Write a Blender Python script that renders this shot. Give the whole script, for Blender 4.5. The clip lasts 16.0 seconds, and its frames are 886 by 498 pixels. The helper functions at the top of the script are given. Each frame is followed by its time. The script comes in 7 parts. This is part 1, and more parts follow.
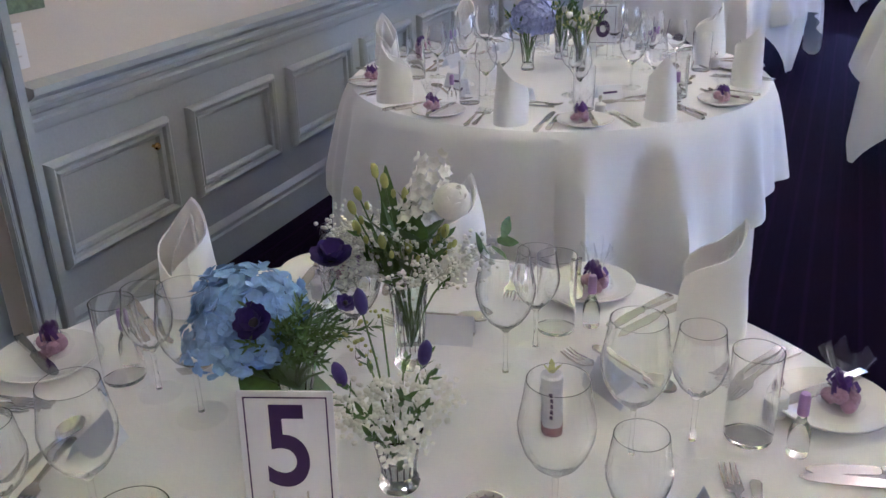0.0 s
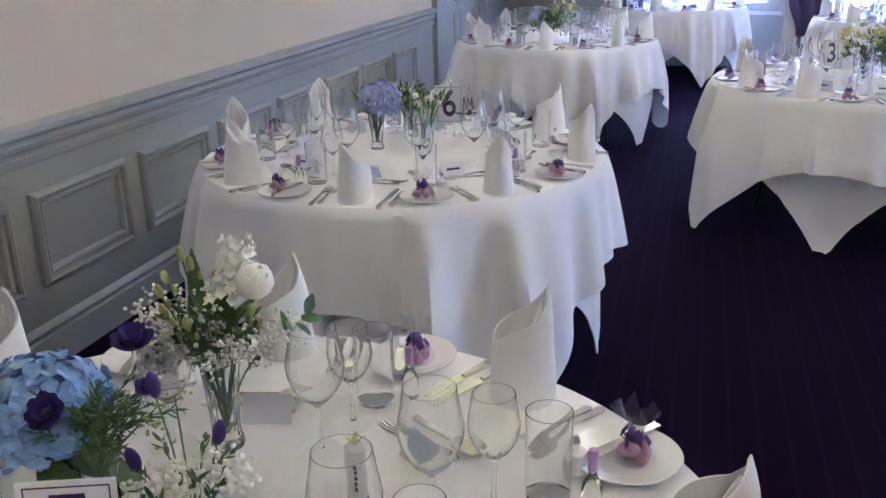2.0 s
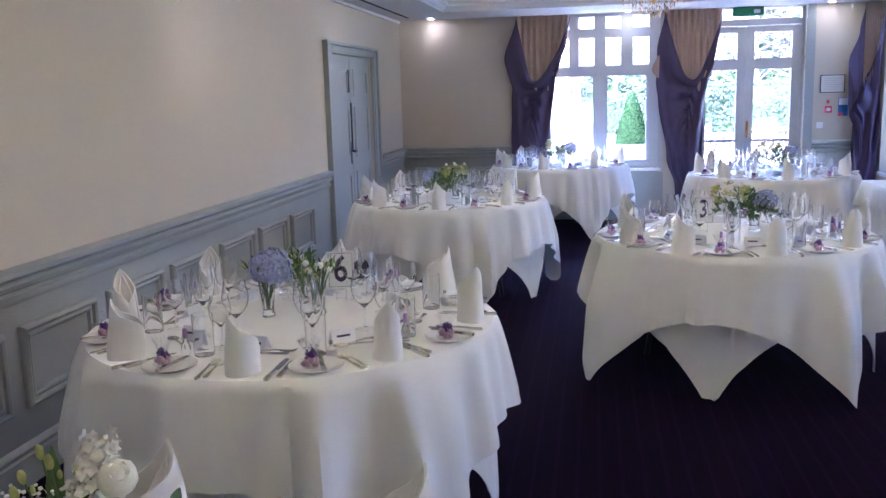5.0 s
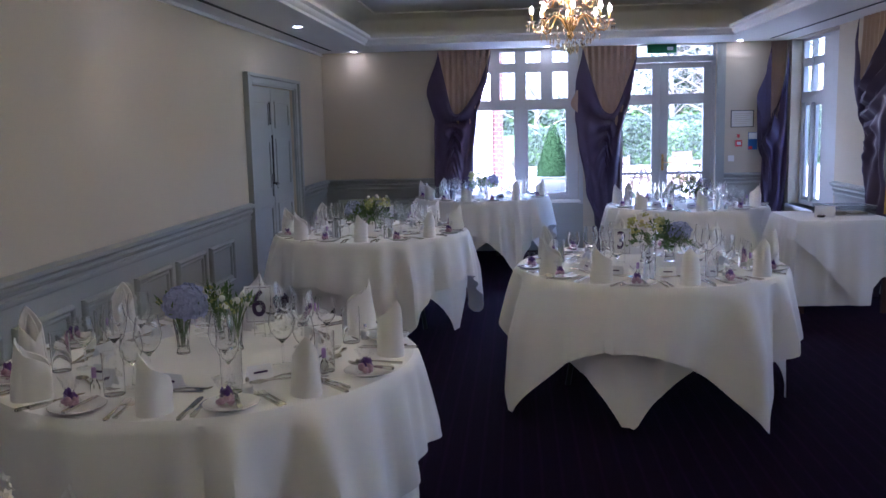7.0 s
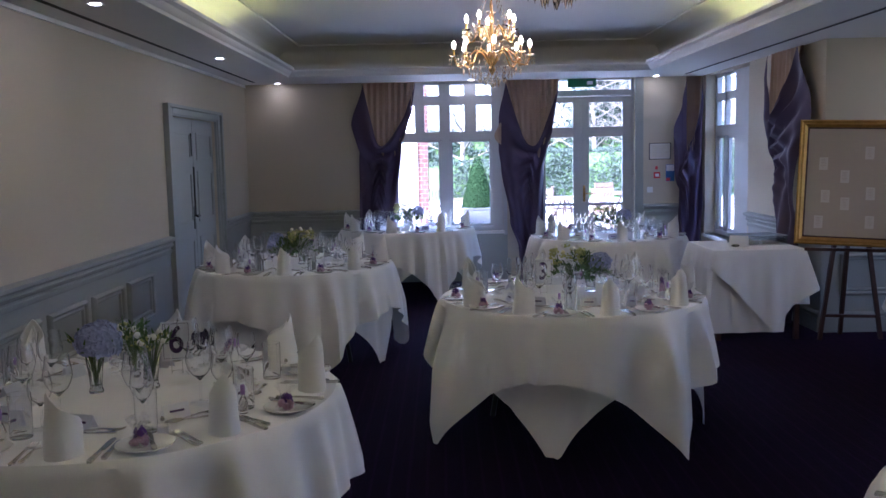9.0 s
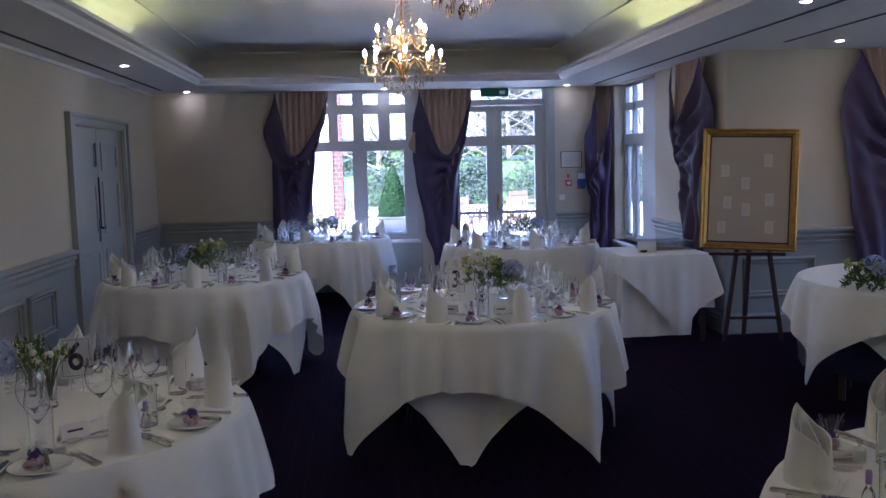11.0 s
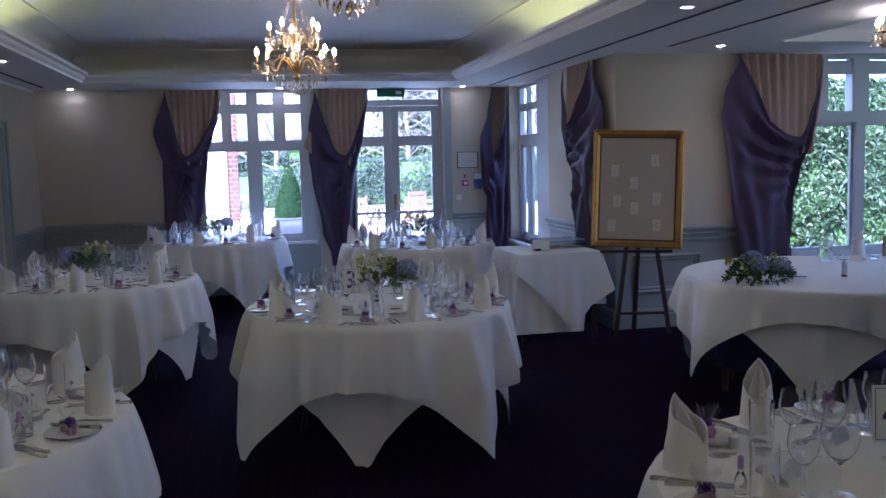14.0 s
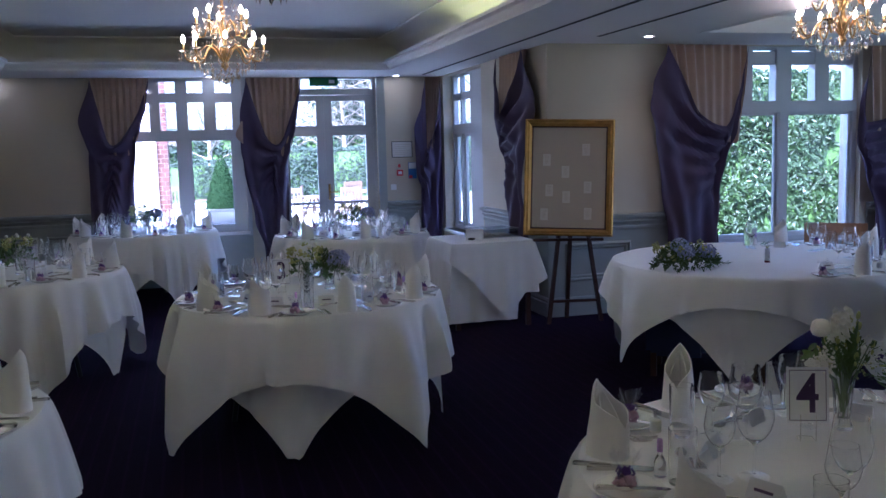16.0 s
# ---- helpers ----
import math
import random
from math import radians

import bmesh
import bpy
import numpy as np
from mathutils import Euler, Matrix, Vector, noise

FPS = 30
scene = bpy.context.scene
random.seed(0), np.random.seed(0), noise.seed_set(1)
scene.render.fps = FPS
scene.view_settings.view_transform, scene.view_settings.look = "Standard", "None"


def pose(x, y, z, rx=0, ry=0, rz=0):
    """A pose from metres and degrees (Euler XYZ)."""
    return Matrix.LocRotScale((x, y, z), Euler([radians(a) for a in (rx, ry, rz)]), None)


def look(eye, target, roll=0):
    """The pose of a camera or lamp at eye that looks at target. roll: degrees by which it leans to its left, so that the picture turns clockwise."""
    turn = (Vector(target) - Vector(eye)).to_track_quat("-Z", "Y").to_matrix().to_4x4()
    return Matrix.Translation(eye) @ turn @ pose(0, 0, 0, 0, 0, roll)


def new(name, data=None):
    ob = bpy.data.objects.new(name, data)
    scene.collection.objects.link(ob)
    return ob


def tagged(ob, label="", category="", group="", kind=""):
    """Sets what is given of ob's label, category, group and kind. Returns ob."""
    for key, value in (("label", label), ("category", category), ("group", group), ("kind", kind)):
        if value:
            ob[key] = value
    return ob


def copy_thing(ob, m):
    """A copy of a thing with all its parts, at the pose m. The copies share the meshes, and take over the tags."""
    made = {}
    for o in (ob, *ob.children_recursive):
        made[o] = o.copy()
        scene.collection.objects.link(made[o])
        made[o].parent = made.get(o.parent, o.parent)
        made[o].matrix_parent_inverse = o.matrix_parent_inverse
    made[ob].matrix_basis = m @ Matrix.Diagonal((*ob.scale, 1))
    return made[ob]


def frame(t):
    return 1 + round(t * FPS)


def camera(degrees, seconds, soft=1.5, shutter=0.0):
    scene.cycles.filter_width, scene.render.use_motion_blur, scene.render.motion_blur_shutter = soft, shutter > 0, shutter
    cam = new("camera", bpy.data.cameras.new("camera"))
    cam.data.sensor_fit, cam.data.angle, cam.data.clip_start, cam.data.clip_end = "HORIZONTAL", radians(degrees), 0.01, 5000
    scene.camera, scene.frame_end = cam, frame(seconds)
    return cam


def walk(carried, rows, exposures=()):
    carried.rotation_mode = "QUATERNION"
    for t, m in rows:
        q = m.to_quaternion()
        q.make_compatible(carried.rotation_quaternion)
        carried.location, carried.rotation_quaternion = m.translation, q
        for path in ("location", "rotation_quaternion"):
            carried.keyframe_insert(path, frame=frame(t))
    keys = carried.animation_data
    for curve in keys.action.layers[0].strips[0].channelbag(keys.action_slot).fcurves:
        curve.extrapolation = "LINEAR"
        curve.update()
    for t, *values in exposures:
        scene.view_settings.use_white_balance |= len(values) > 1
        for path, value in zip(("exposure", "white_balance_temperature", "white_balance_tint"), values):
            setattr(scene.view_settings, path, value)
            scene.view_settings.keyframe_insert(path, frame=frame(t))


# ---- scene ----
cam = camera(52.8, 16.0)
PATH = [
    (0, (0.271, 0.571, 1.495), (-0.464, 2.243, 0.68), -1.7),
    (0.5, (0.279, 0.543, 1.488), (-0.383, 2.248, 0.68), -1.7),
    (1, (0.31, 0.543, 1.491), (-0.288, 2.296, 0.736), -2.1),
    (1.5, (0.36, 0.558, 1.501), (-0.222, 2.333, 0.788), -1.4),
    (2, (0.404, 0.575, 1.509), (-0.116, 2.388, 0.845), -1.2),
    (2.5, (0.422, 0.585, 1.513), (-0.026, 2.437, 0.907), -1.1),
    (3, (0.433, 0.585, 1.521), (0.011, 2.464, 0.981), -1.2),
    (3.5, (0.439, 0.577, 1.526), (0.05, 2.477, 1.037), -1.2),
    (4, (0.45, 0.573, 1.542), (0.072, 2.489, 1.111), -1.4),
    (6.5, (0.476, 0.583, 1.562), (0.27, 2.552, 1.276), -1.5),
    (7, (0.484, 0.585, 1.562), (0.32, 2.559, 1.286), -1.3),
    (7.5, (0.49, 0.582, 1.569), (0.371, 2.563, 1.323), -1.1),
    (8, (0.498, 0.578, 1.57), (0.421, 2.563, 1.341), -1.0),
    (8.5, (0.502, 0.585, 1.569), (0.464, 2.572, 1.35), -1.1),
    (9, (0.506, 0.586, 1.569), (0.505, 2.575, 1.358), -1.2),
    (11.5, (0.55, 0.593, 1.568), (0.781, 2.571, 1.381), -1.4),
    (12, (0.558, 0.594, 1.568), (0.832, 2.567, 1.39), -1.4),
    (12.5, (0.559, 0.588, 1.568), (0.862, 2.557, 1.389), -1.5),
    (13, (0.565, 0.592, 1.565), (0.906, 2.554, 1.38), -1.3),
    (13.5, (0.575, 0.587, 1.564), (0.948, 2.543, 1.371), -1.4),
    (14, (0.577, 0.589, 1.561), (0.978, 2.538, 1.362), -1.4),
    (14.5, (0.583, 0.588, 1.559), (1.017, 2.529, 1.352), -1.3),
    (15, (0.589, 0.594, 1.557), (1.054, 2.527, 1.342), -1.4),
    (15.5, (0.598, 0.591, 1.557), (1.092, 2.517, 1.34), -1.3),
    (16, (0.618, 0.589, 1.557), (1.152, 2.504, 1.332), -1.5),
]
EXPOSURES = [(0.0, 4.62, 4590, 34), (4.0, 4.62, 4700, 34), (6.5, 3.65, 4760, 33), (9.0, 3.1, 4780, 32), (16.0, 2.9, 4520, 30)]
walk(cam, [(t, look(eye, target, roll)) for t, eye, target, roll in PATH], EXPOSURES)

# ---- light ----
world = bpy.data.worlds.new("world")
scene.world = world
world.use_nodes = True
wn = world.node_tree.nodes
sky = wn.new("ShaderNodeTexSky")
sky.sky_type, sky.sun_disc = "NISHITA", False
sky.sun_elevation, sky.sun_rotation = radians(42), radians(215)
sky.dust_density = 3.0
wn["Background"].inputs["Strength"].default_value = 0.15
world.node_tree.links.new(sky.outputs["Color"], wn["Background"].inputs["Color"])

sun = new("sun", bpy.data.lights.new("sun", "SUN"))
sun.data.energy, sun.data.angle, sun.data.color = 4.5, radians(3), (1.0, 0.95, 0.86)
sun.matrix_world = look((0, 0, 0), (math.sin(radians(35)) * math.cos(radians(42)), math.cos(radians(35)) * math.cos(radians(42)), -math.sin(radians(42))))


def lamp(name, kind, place, watts, color, aim=None, size=0.05, spot=90.0, blend=0.6):
    data = bpy.data.lights.new(name, kind)
    data.energy, data.color = watts, color
    if kind == "SPOT":
        data.spot_size, data.spot_blend, data.shadow_soft_size = radians(spot), blend, size
    elif kind == "POINT":
        data.shadow_soft_size = size
    elif kind == "AREA":
        data.shape, data.size, data.size_y = "RECTANGLE", *size
    ob = new(name, data)
    ob.matrix_world = look(place, aim) if aim else Matrix.Translation(place)
    return ob


WARM = (1.0, 0.72, 0.42)

# ---- materials ----


def material(name, color, rough=0.6, metal=0.0, vary=0.12, scale=8.0, fine=60.0, bump=0.15, bump_scale=None,
             spec=0.5, sheen=0.0, trans=0.0, random_amount=0.0, subsurface=0.0):
    m = bpy.data.materials.new(name)
    m.use_nodes = True
    nt = m.node_tree
    bsdf = nt.nodes["Principled BSDF"]
    tex = nt.nodes.new("ShaderNodeTexCoord")
    n1 = nt.nodes.new("ShaderNodeTexNoise")
    n1.inputs["Scale"].default_value, n1.inputs["Detail"].default_value = scale, 4.0
    n2 = nt.nodes.new("ShaderNodeTexNoise")
    n2.inputs["Scale"].default_value, n2.inputs["Detail"].default_value = fine, 3.0
    nt.links.new(tex.outputs["Object"], n1.inputs["Vector"])
    nt.links.new(tex.outputs["Object"], n2.inputs["Vector"])
    add = nt.nodes.new("ShaderNodeMath")
    add.operation = "ADD"
    nt.links.new(n1.outputs["Fac"], add.inputs[0])
    nt.links.new(n2.outputs["Fac"], add.inputs[1])
    ramp = nt.nodes.new("ShaderNodeMapRange")
    ramp.inputs["From Min"].default_value, ramp.inputs["From Max"].default_value = 0.6, 1.4
    ramp.inputs["To Min"].default_value, ramp.inputs["To Max"].default_value = 1 - vary, 1 + vary
    nt.links.new(add.outputs[0], ramp.inputs["Value"])
    value = ramp.outputs["Result"]
    if random_amount:
        info = nt.nodes.new("ShaderNodeObjectInfo")
        r2 = nt.nodes.new("ShaderNodeMapRange")
        r2.inputs["To Min"].default_value, r2.inputs["To Max"].default_value = 1 - random_amount, 1 + random_amount
        nt.links.new(info.outputs["Random"], r2.inputs["Value"])
        mul = nt.nodes.new("ShaderNodeMath")
        mul.operation = "MULTIPLY"
        nt.links.new(value, mul.inputs[0])
        nt.links.new(r2.outputs["Result"], mul.inputs[1])
        value = mul.outputs[0]
    mix = nt.nodes.new("ShaderNodeVectorMath")
    mix.operation = "SCALE"
    mix.inputs[0].default_value = color[:3]
    nt.links.new(value, mix.inputs["Scale"])
    nt.links.new(mix.outputs[0], bsdf.inputs["Base Color"])
    bsdf.inputs["Roughness"].default_value, bsdf.inputs["Metallic"].default_value = rough, metal
    bsdf.inputs["Specular IOR Level"].default_value = spec
    bsdf.inputs["Sheen Weight"].default_value = sheen
    bsdf.inputs["Transmission Weight"].default_value = trans
    if subsurface:
        bsdf.inputs["Subsurface Weight"].default_value = subsurface
        bsdf.inputs["Subsurface Radius"].default_value = (0.01, 0.01, 0.01)
    if bump:
        b = nt.nodes.new("ShaderNodeBump")
        b.inputs["Strength"].default_value, b.inputs["Distance"].default_value = bump, 0.004
        if bump_scale:
            n3 = nt.nodes.new("ShaderNodeTexNoise")
            n3.inputs["Scale"].default_value = bump_scale
            nt.links.new(tex.outputs["Object"], n3.inputs["Vector"])
            nt.links.new(n3.outputs["Fac"], b.inputs["Height"])
        else:
            nt.links.new(n2.outputs["Fac"], b.inputs["Height"])
        nt.links.new(b.outputs["Normal"], bsdf.inputs["Normal"])
    return m


def glass(name, color=(1, 1, 1), rough=0.0, ior=1.45):
    m = bpy.data.materials.new(name)
    m.use_nodes = True
    b = m.node_tree.nodes["Principled BSDF"]
    b.inputs["Base Color"].default_value = (*color, 1)
    b.inputs["Roughness"].default_value, b.inputs["IOR"].default_value = rough, ior
    b.inputs["Transmission Weight"].default_value = 1.0
    return m


def clear_pane(name, tint=(1, 1, 1), gloss=0.12, fall=4.0, rim=0.75, base=0.045, sheen=1.0):
    m = bpy.data.materials.new(name)
    m.use_nodes = True
    nt = m.node_tree
    out = nt.nodes["Material Output"]
    clear, shine, mixer, edge, power, lift = (nt.nodes.new(k) for k in ("ShaderNodeBsdfTransparent", "ShaderNodeBsdfGlossy", "ShaderNodeMixShader", "ShaderNodeLayerWeight", "ShaderNodeMath", "ShaderNodeMath"))
    clear.inputs["Color"].default_value = (*tint, 1)
    shine.inputs["Roughness"].default_value = gloss
    shine.inputs["Color"].default_value = (sheen, sheen, sheen, 1)
    edge.inputs["Blend"].default_value = 0.5
    power.operation, lift.operation = "POWER", "MULTIPLY_ADD"
    power.inputs[1].default_value = fall
    lift.inputs[1].default_value, lift.inputs[2].default_value = rim, base
    nt.links.new(edge.outputs["Facing"], power.inputs[0])
    nt.links.new(power.outputs[0], lift.inputs[0])
    nt.links.new(lift.outputs[0], mixer.inputs[0])
    nt.links.new(clear.outputs[0], mixer.inputs[1])
    nt.links.new(shine.outputs[0], mixer.inputs[2])
    nt.links.new(mixer.outputs[0], out.inputs["Surface"])
    return m


def glow(name, color, strength):
    m = bpy.data.materials.new(name)
    m.use_nodes = True
    b = m.node_tree.nodes["Principled BSDF"]
    b.inputs["Base Color"].default_value = (0.9, 0.88, 0.85, 1)
    b.inputs["Emission Color"].default_value = (*color, 1)
    b.inputs["Emission Strength"].default_value = strength
    return m


CREAM = material("cream_wall_paint", (0.53, 0.465, 0.345), 0.85, vary=0.035, scale=1.3, fine=140, bump=0.12)
GREY = material("grey_green_paint", (0.33, 0.34, 0.31), 0.5, vary=0.06, scale=2.5, fine=90, bump=0.08)
WHITE = material("white_ceiling_paint", (0.78, 0.76, 0.72), 0.8, vary=0.03, scale=1.5, fine=90, bump=0.06)
TRIM = material("window_paint", (0.50, 0.50, 0.49), 0.45, vary=0.05, scale=3, fine=70, bump=0.06)
SLOT = material("dark_slot", (0.05, 0.05, 0.05), 0.8)


def let_light_through(m, share, color):
    """Thin cloth that passes some light from its far side."""
    nt = m.node_tree
    thin, mixer = nt.nodes.new("ShaderNodeBsdfTranslucent"), nt.nodes.new("ShaderNodeMixShader")
    thin.inputs["Color"].default_value = (*color, 1)
    mixer.inputs[0].default_value = share
    nt.links.new(nt.nodes["Principled BSDF"].outputs[0], mixer.inputs[1])
    nt.links.new(thin.outputs[0], mixer.inputs[2])
    nt.links.new(mixer.outputs[0], nt.nodes["Material Output"].inputs["Surface"])
    return m


LINEN = let_light_through(material("white_linen", (0.88, 0.87, 0.85), 0.8, vary=0.03, scale=5, fine=260, bump=0.12, sheen=0.25), 0.07, (0.92, 0.91, 0.89))
NAPKIN = material("napkin_linen", (0.84, 0.83, 0.80), 0.8, vary=0.03, scale=12, fine=400, bump=0.12, sheen=0.2)
CHINA = material("white_china", (0.80, 0.79, 0.76), 0.15, vary=0.015, bump=0.0)
STEEL = material("steel_cutlery", (0.62, 0.60, 0.57), 0.16, 1.0, vary=0.05, scale=40, fine=200, bump=0.0)
CRYSTAL = glass("drinking_glass")
FOOT_GLASS = clear_pane("glass_foot", (0.985, 0.99, 0.99), 0.0, 5.0, 0.9, 0.03)
DARK_WOOD = material("dark_wood", (0.06, 0.025, 0.018), 0.4, vary=0.3, scale=9, fine=90)
GOLD = material("gilt_frame", (0.50, 0.29, 0.07), 0.42, 0.75, vary=0.25, scale=20, fine=120, bump=0.3)
BOARD = material("grey_mount_board", (0.50, 0.44, 0.35), 0.8, vary=0.03, scale=4, fine=150)
PAPER = material("paper", (0.66, 0.63, 0.57), 0.7, vary=0.02, scale=10, fine=120, bump=0.05)
CARD = material("white_card", (0.80, 0.81, 0.84), 0.6, vary=0.015, bump=0.03)
INK = material("purple_ink", (0.045, 0.015, 0.09), 0.6, vary=0.08)
PURPLE_SATIN = material("purple_satin", (0.062, 0.038, 0.082), 0.62, vary=0.15, scale=4, fine=180, bump=0.1, sheen=0.05)
GOLD_SATIN = material("tan_satin", (0.40, 0.275, 0.19), 0.5, vary=0.12, scale=5, fine=180, bump=0.1, sheen=0.25)
BRASS = material("brass", (0.62, 0.42, 0.17), 0.25, 1.0, vary=0.1, scale=30)
BLACK = material("black_iron", (0.02, 0.02, 0.02), 0.4, vary=0.1)
PANE = clear_pane("window_glass", (0.97, 0.985, 0.98), 0.0, 5.0, 0.5, 0.008)


def carpet_material():
    m = material("purple_carpet", (0.0036, 0.0011, 0.0052), 0.95, vary=0.25, scale=3, fine=320, bump=0.5, spec=0.03, sheen=0.05)
    nt = m.node_tree
    nt.nodes["Principled BSDF"].inputs["Sheen Tint"].default_value = (0.55, 0.35, 0.9, 1)
    bsdf = nt.nodes["Principled BSDF"]
    src = bsdf.inputs["Base Color"].links[0].from_socket
    tex = nt.nodes.new("ShaderNodeTexCoord")
    sep = nt.nodes.new("ShaderNodeSeparateXYZ")
    nt.links.new(tex.outputs["Object"], sep.inputs[0])
    wave = nt.nodes.new("ShaderNodeMath")
    wave.operation = "PINGPONG"
    wave.inputs[1].default_value = 0.045
    nt.links.new(sep.outputs["X"], wave.inputs[0])
    lim = nt.nodes.new("ShaderNodeMapRange")
    lim.interpolation_type = "SMOOTHSTEP"
    lim.inputs["From Min"].default_value, lim.inputs["From Max"].default_value = 0.034, 0.041
    nt.links.new(wave.outputs[0], lim.inputs["Value"])
    mixc = nt.nodes.new("ShaderNodeMix")
    mixc.data_type = "RGBA"
    mixc.blend_type = "MULTIPLY"
    mixc.inputs["B"].default_value = (2.7, 2.1, 2.2, 1)
    nt.links.new(lim.outputs["Result"], mixc.inputs["Factor"])
    nt.links.new(src, mixc.inputs["A"])
    nt.links.new(mixc.outputs["Result"], bsdf.inputs["Base Color"])
    return m


CARPET = carpet_material()

# ---- mesh helpers ----


def link(name, bm, mat, parent=None, label="", smooth=True, m=None):
    me = bpy.data.meshes.new(name)
    bmesh.ops.recalc_face_normals(bm, faces=bm.faces[:])
    bm.to_mesh(me)
    bm.free()
    mats = mat if isinstance(mat, (list, tuple)) else [mat]
    for one in mats:
        me.materials.append(one)
    if smooth:
        me.polygons.foreach_set("use_smooth", [True] * len(me.polygons))
        me.set_sharp_from_angle(angle=radians(38))
    ob = new(name, me)
    if parent:
        ob.parent = parent
    if m is not None:
        ob.matrix_basis = m
    if label:
        ob["label"] = label
    return ob


def part(name, bm, mat, parent, label="", smooth=True, m=None):
    return link(name, bm, mat, parent, label, smooth, m)


def thing(name, place=(0, 0, 0), label="", category="", group="", rz=0.0):
    ob = new(name)
    ob.empty_display_size = 0.05
    ob.matrix_basis = pose(*place, 0, 0, rz)
    return tagged(ob, label, category, group)


def box(bm, x0, x1, y0, y1, z0, z1, bevel=0.0, mat=0):
    r = bmesh.ops.create_cube(bm, size=1.0, matrix=Matrix.Translation(((x0 + x1) / 2, (y0 + y1) / 2, (z0 + z1) / 2)) @ Matrix.Diagonal((abs(x1 - x0), abs(y1 - y0), abs(z1 - z0), 1)))
    faces = {f for v in r["verts"] for f in v.link_faces}
    for f in faces:
        f.material_index = mat
    if bevel:
        edges = list({e for v in r["verts"] for e in v.link_edges})
        bmesh.ops.bevel(bm, geom=edges, offset=bevel, segments=2, affect="EDGES", clamp_overlap=True)
    return bm


def boxes(*rows, bevel=0.0):
    bm = bmesh.new()
    for row in rows:
        box(bm, *row, bevel=bevel)
    return bm


def lathe(profile, seg=24, bm=None, m=None, cap=True):
    """Turns (radius, z) pairs round z."""
    bm = bm or bmesh.new()
    rings = []
    m = m or Matrix.Identity(4)
    for r, z in profile:
        if r < 1e-6:
            rings.append([bm.verts.new(m @ Vector((0, 0, z)))])
        else:
            rings.append([bm.verts.new(m @ Vector((r * math.cos(2 * math.pi * k / seg), r * math.sin(2 * math.pi * k / seg), z))) for k in range(seg)])
    for a, b in zip(rings, rings[1:]):
        for k in range(seg):
            q = [a[k % len(a)], a[(k + 1) % len(a)], b[(k + 1) % len(b)], b[k % len(b)]]
            q = list(dict.fromkeys(q))
            if len(q) > 2:
                bm.faces.new(q)
    return bm


def tube(bm, points, radius, seg=6, taper=1.0):
    """A bent rod through points."""
    pts = [Vector(p) for p in points]
    rings = []
    for k, p in enumerate(pts):
        d = (pts[min(k + 1, len(pts) - 1)] - pts[max(k - 1, 0)]).normalized()
        side = d.orthogonal().normalized() if k == 0 else (side - d * side.dot(d)).normalized()
        up = d.cross(side)
        r = radius * (1 + (taper - 1) * k / max(1, len(pts) - 1))
        rings.append([bm.verts.new(p + r * (math.cos(2 * math.pi * j / seg) * side + math.sin(2 * math.pi * j / seg) * up)) for j in range(seg)])
    for a, b in zip(rings, rings[1:]):
        for j in range(seg):
            bm.faces.new((a[j], a[(j + 1) % seg], b[(j + 1) % seg], b[j]))
    bm.faces.new(rings[0][::-1])
    bm.faces.new(rings[-1])
    return bm


def sweep(bm, profile, a, b, out, up=(0, 0, 1)):
    """A moulding: profile rows (out, up) drawn straight from a to b."""
    a, b, out, up = Vector(a), Vector(b), Vector(out), Vector(up)
    ra = [bm.verts.new(a + out * u + up * v) for u, v in profile]
    rb = [bm.verts.new(b + out * u + up * v) for u, v in profile]
    n = len(profile)
    for k in range(n):
        bm.faces.new((ra[k], ra[(k + 1) % n], rb[(k + 1) % n], rb[k]))
    bm.faces.new(ra[::-1])
    bm.faces.new(rb)
    return bm

# ---- the room ----
LEFT, FAR, RIGHT, STEP, END, BACK, TOP = -1.87, 11.557, 3.69, 8.05, 8.6, -7.0, 2.45
TRAY = (-1.14, 2.815, -1.2, 10.555, 2.86)


def structure(name, bm, mat, label, smooth=True):
    return tagged(link(name, bm, mat, smooth=smooth), label, kind="structure")


structure("floor", boxes((LEFT - 0.3, END + 0.3, BACK - 0.3, FAR + 0.1, -0.12, 0.0)), CARPET, "dark purple carpet with fine lengthwise stripes", False)


def wall_with_holes(name, axis, place, thick, lo, hi, holes, label):
    """A wall along x or y with through openings (lo, hi, bottom, top)."""
    bm = bmesh.new()

    def piece(a, b, z0, z1):
        if b - a > 1e-4 and z1 - z0 > 1e-4:
            if axis == "x":
                box(bm, a, b, place, place + thick, z0, z1)
            else:
                box(bm, place, place + thick, a, b, z0, z1)

    at = lo
    for a, b, z0, z1 in sorted(holes):
        piece(at, a, 0, 3.1)
        piece(a, b, 0, z0)
        piece(a, b, z1, 3.1)
        at = b
    piece(at, hi, 0, 3.1)
    return structure(name, bm, CREAM, label, False)


DOOR = (8.50, 10.02, 0.0, 1.957)
SIDE_DOOR = (1.2, 2.28, 0.0, 2.02)
W1 = (-0.12, 1.25, 0.62, 2.44)
FD = (1.62, 2.87, 0.02, 2.44)
W3 = (9.90, 11.42, 0.55, 2.44)
W2 = (5.27, 7.03, 0.56, 2.44)
W4 = (3.4, 6.8, 0.60, 2.40)
wall_with_holes("wall_west", "y", LEFT - 0.25, 0.25, BACK - 0.3, FAR + 0.25, [DOOR, SIDE_DOOR], "cream painted wall above grey panelling")
wall_with_holes("wall_north", "x", FAR, 0.3, LEFT, RIGHT + 0.2, [W1, FD], "cream wall with a mullioned window and glazed doors")
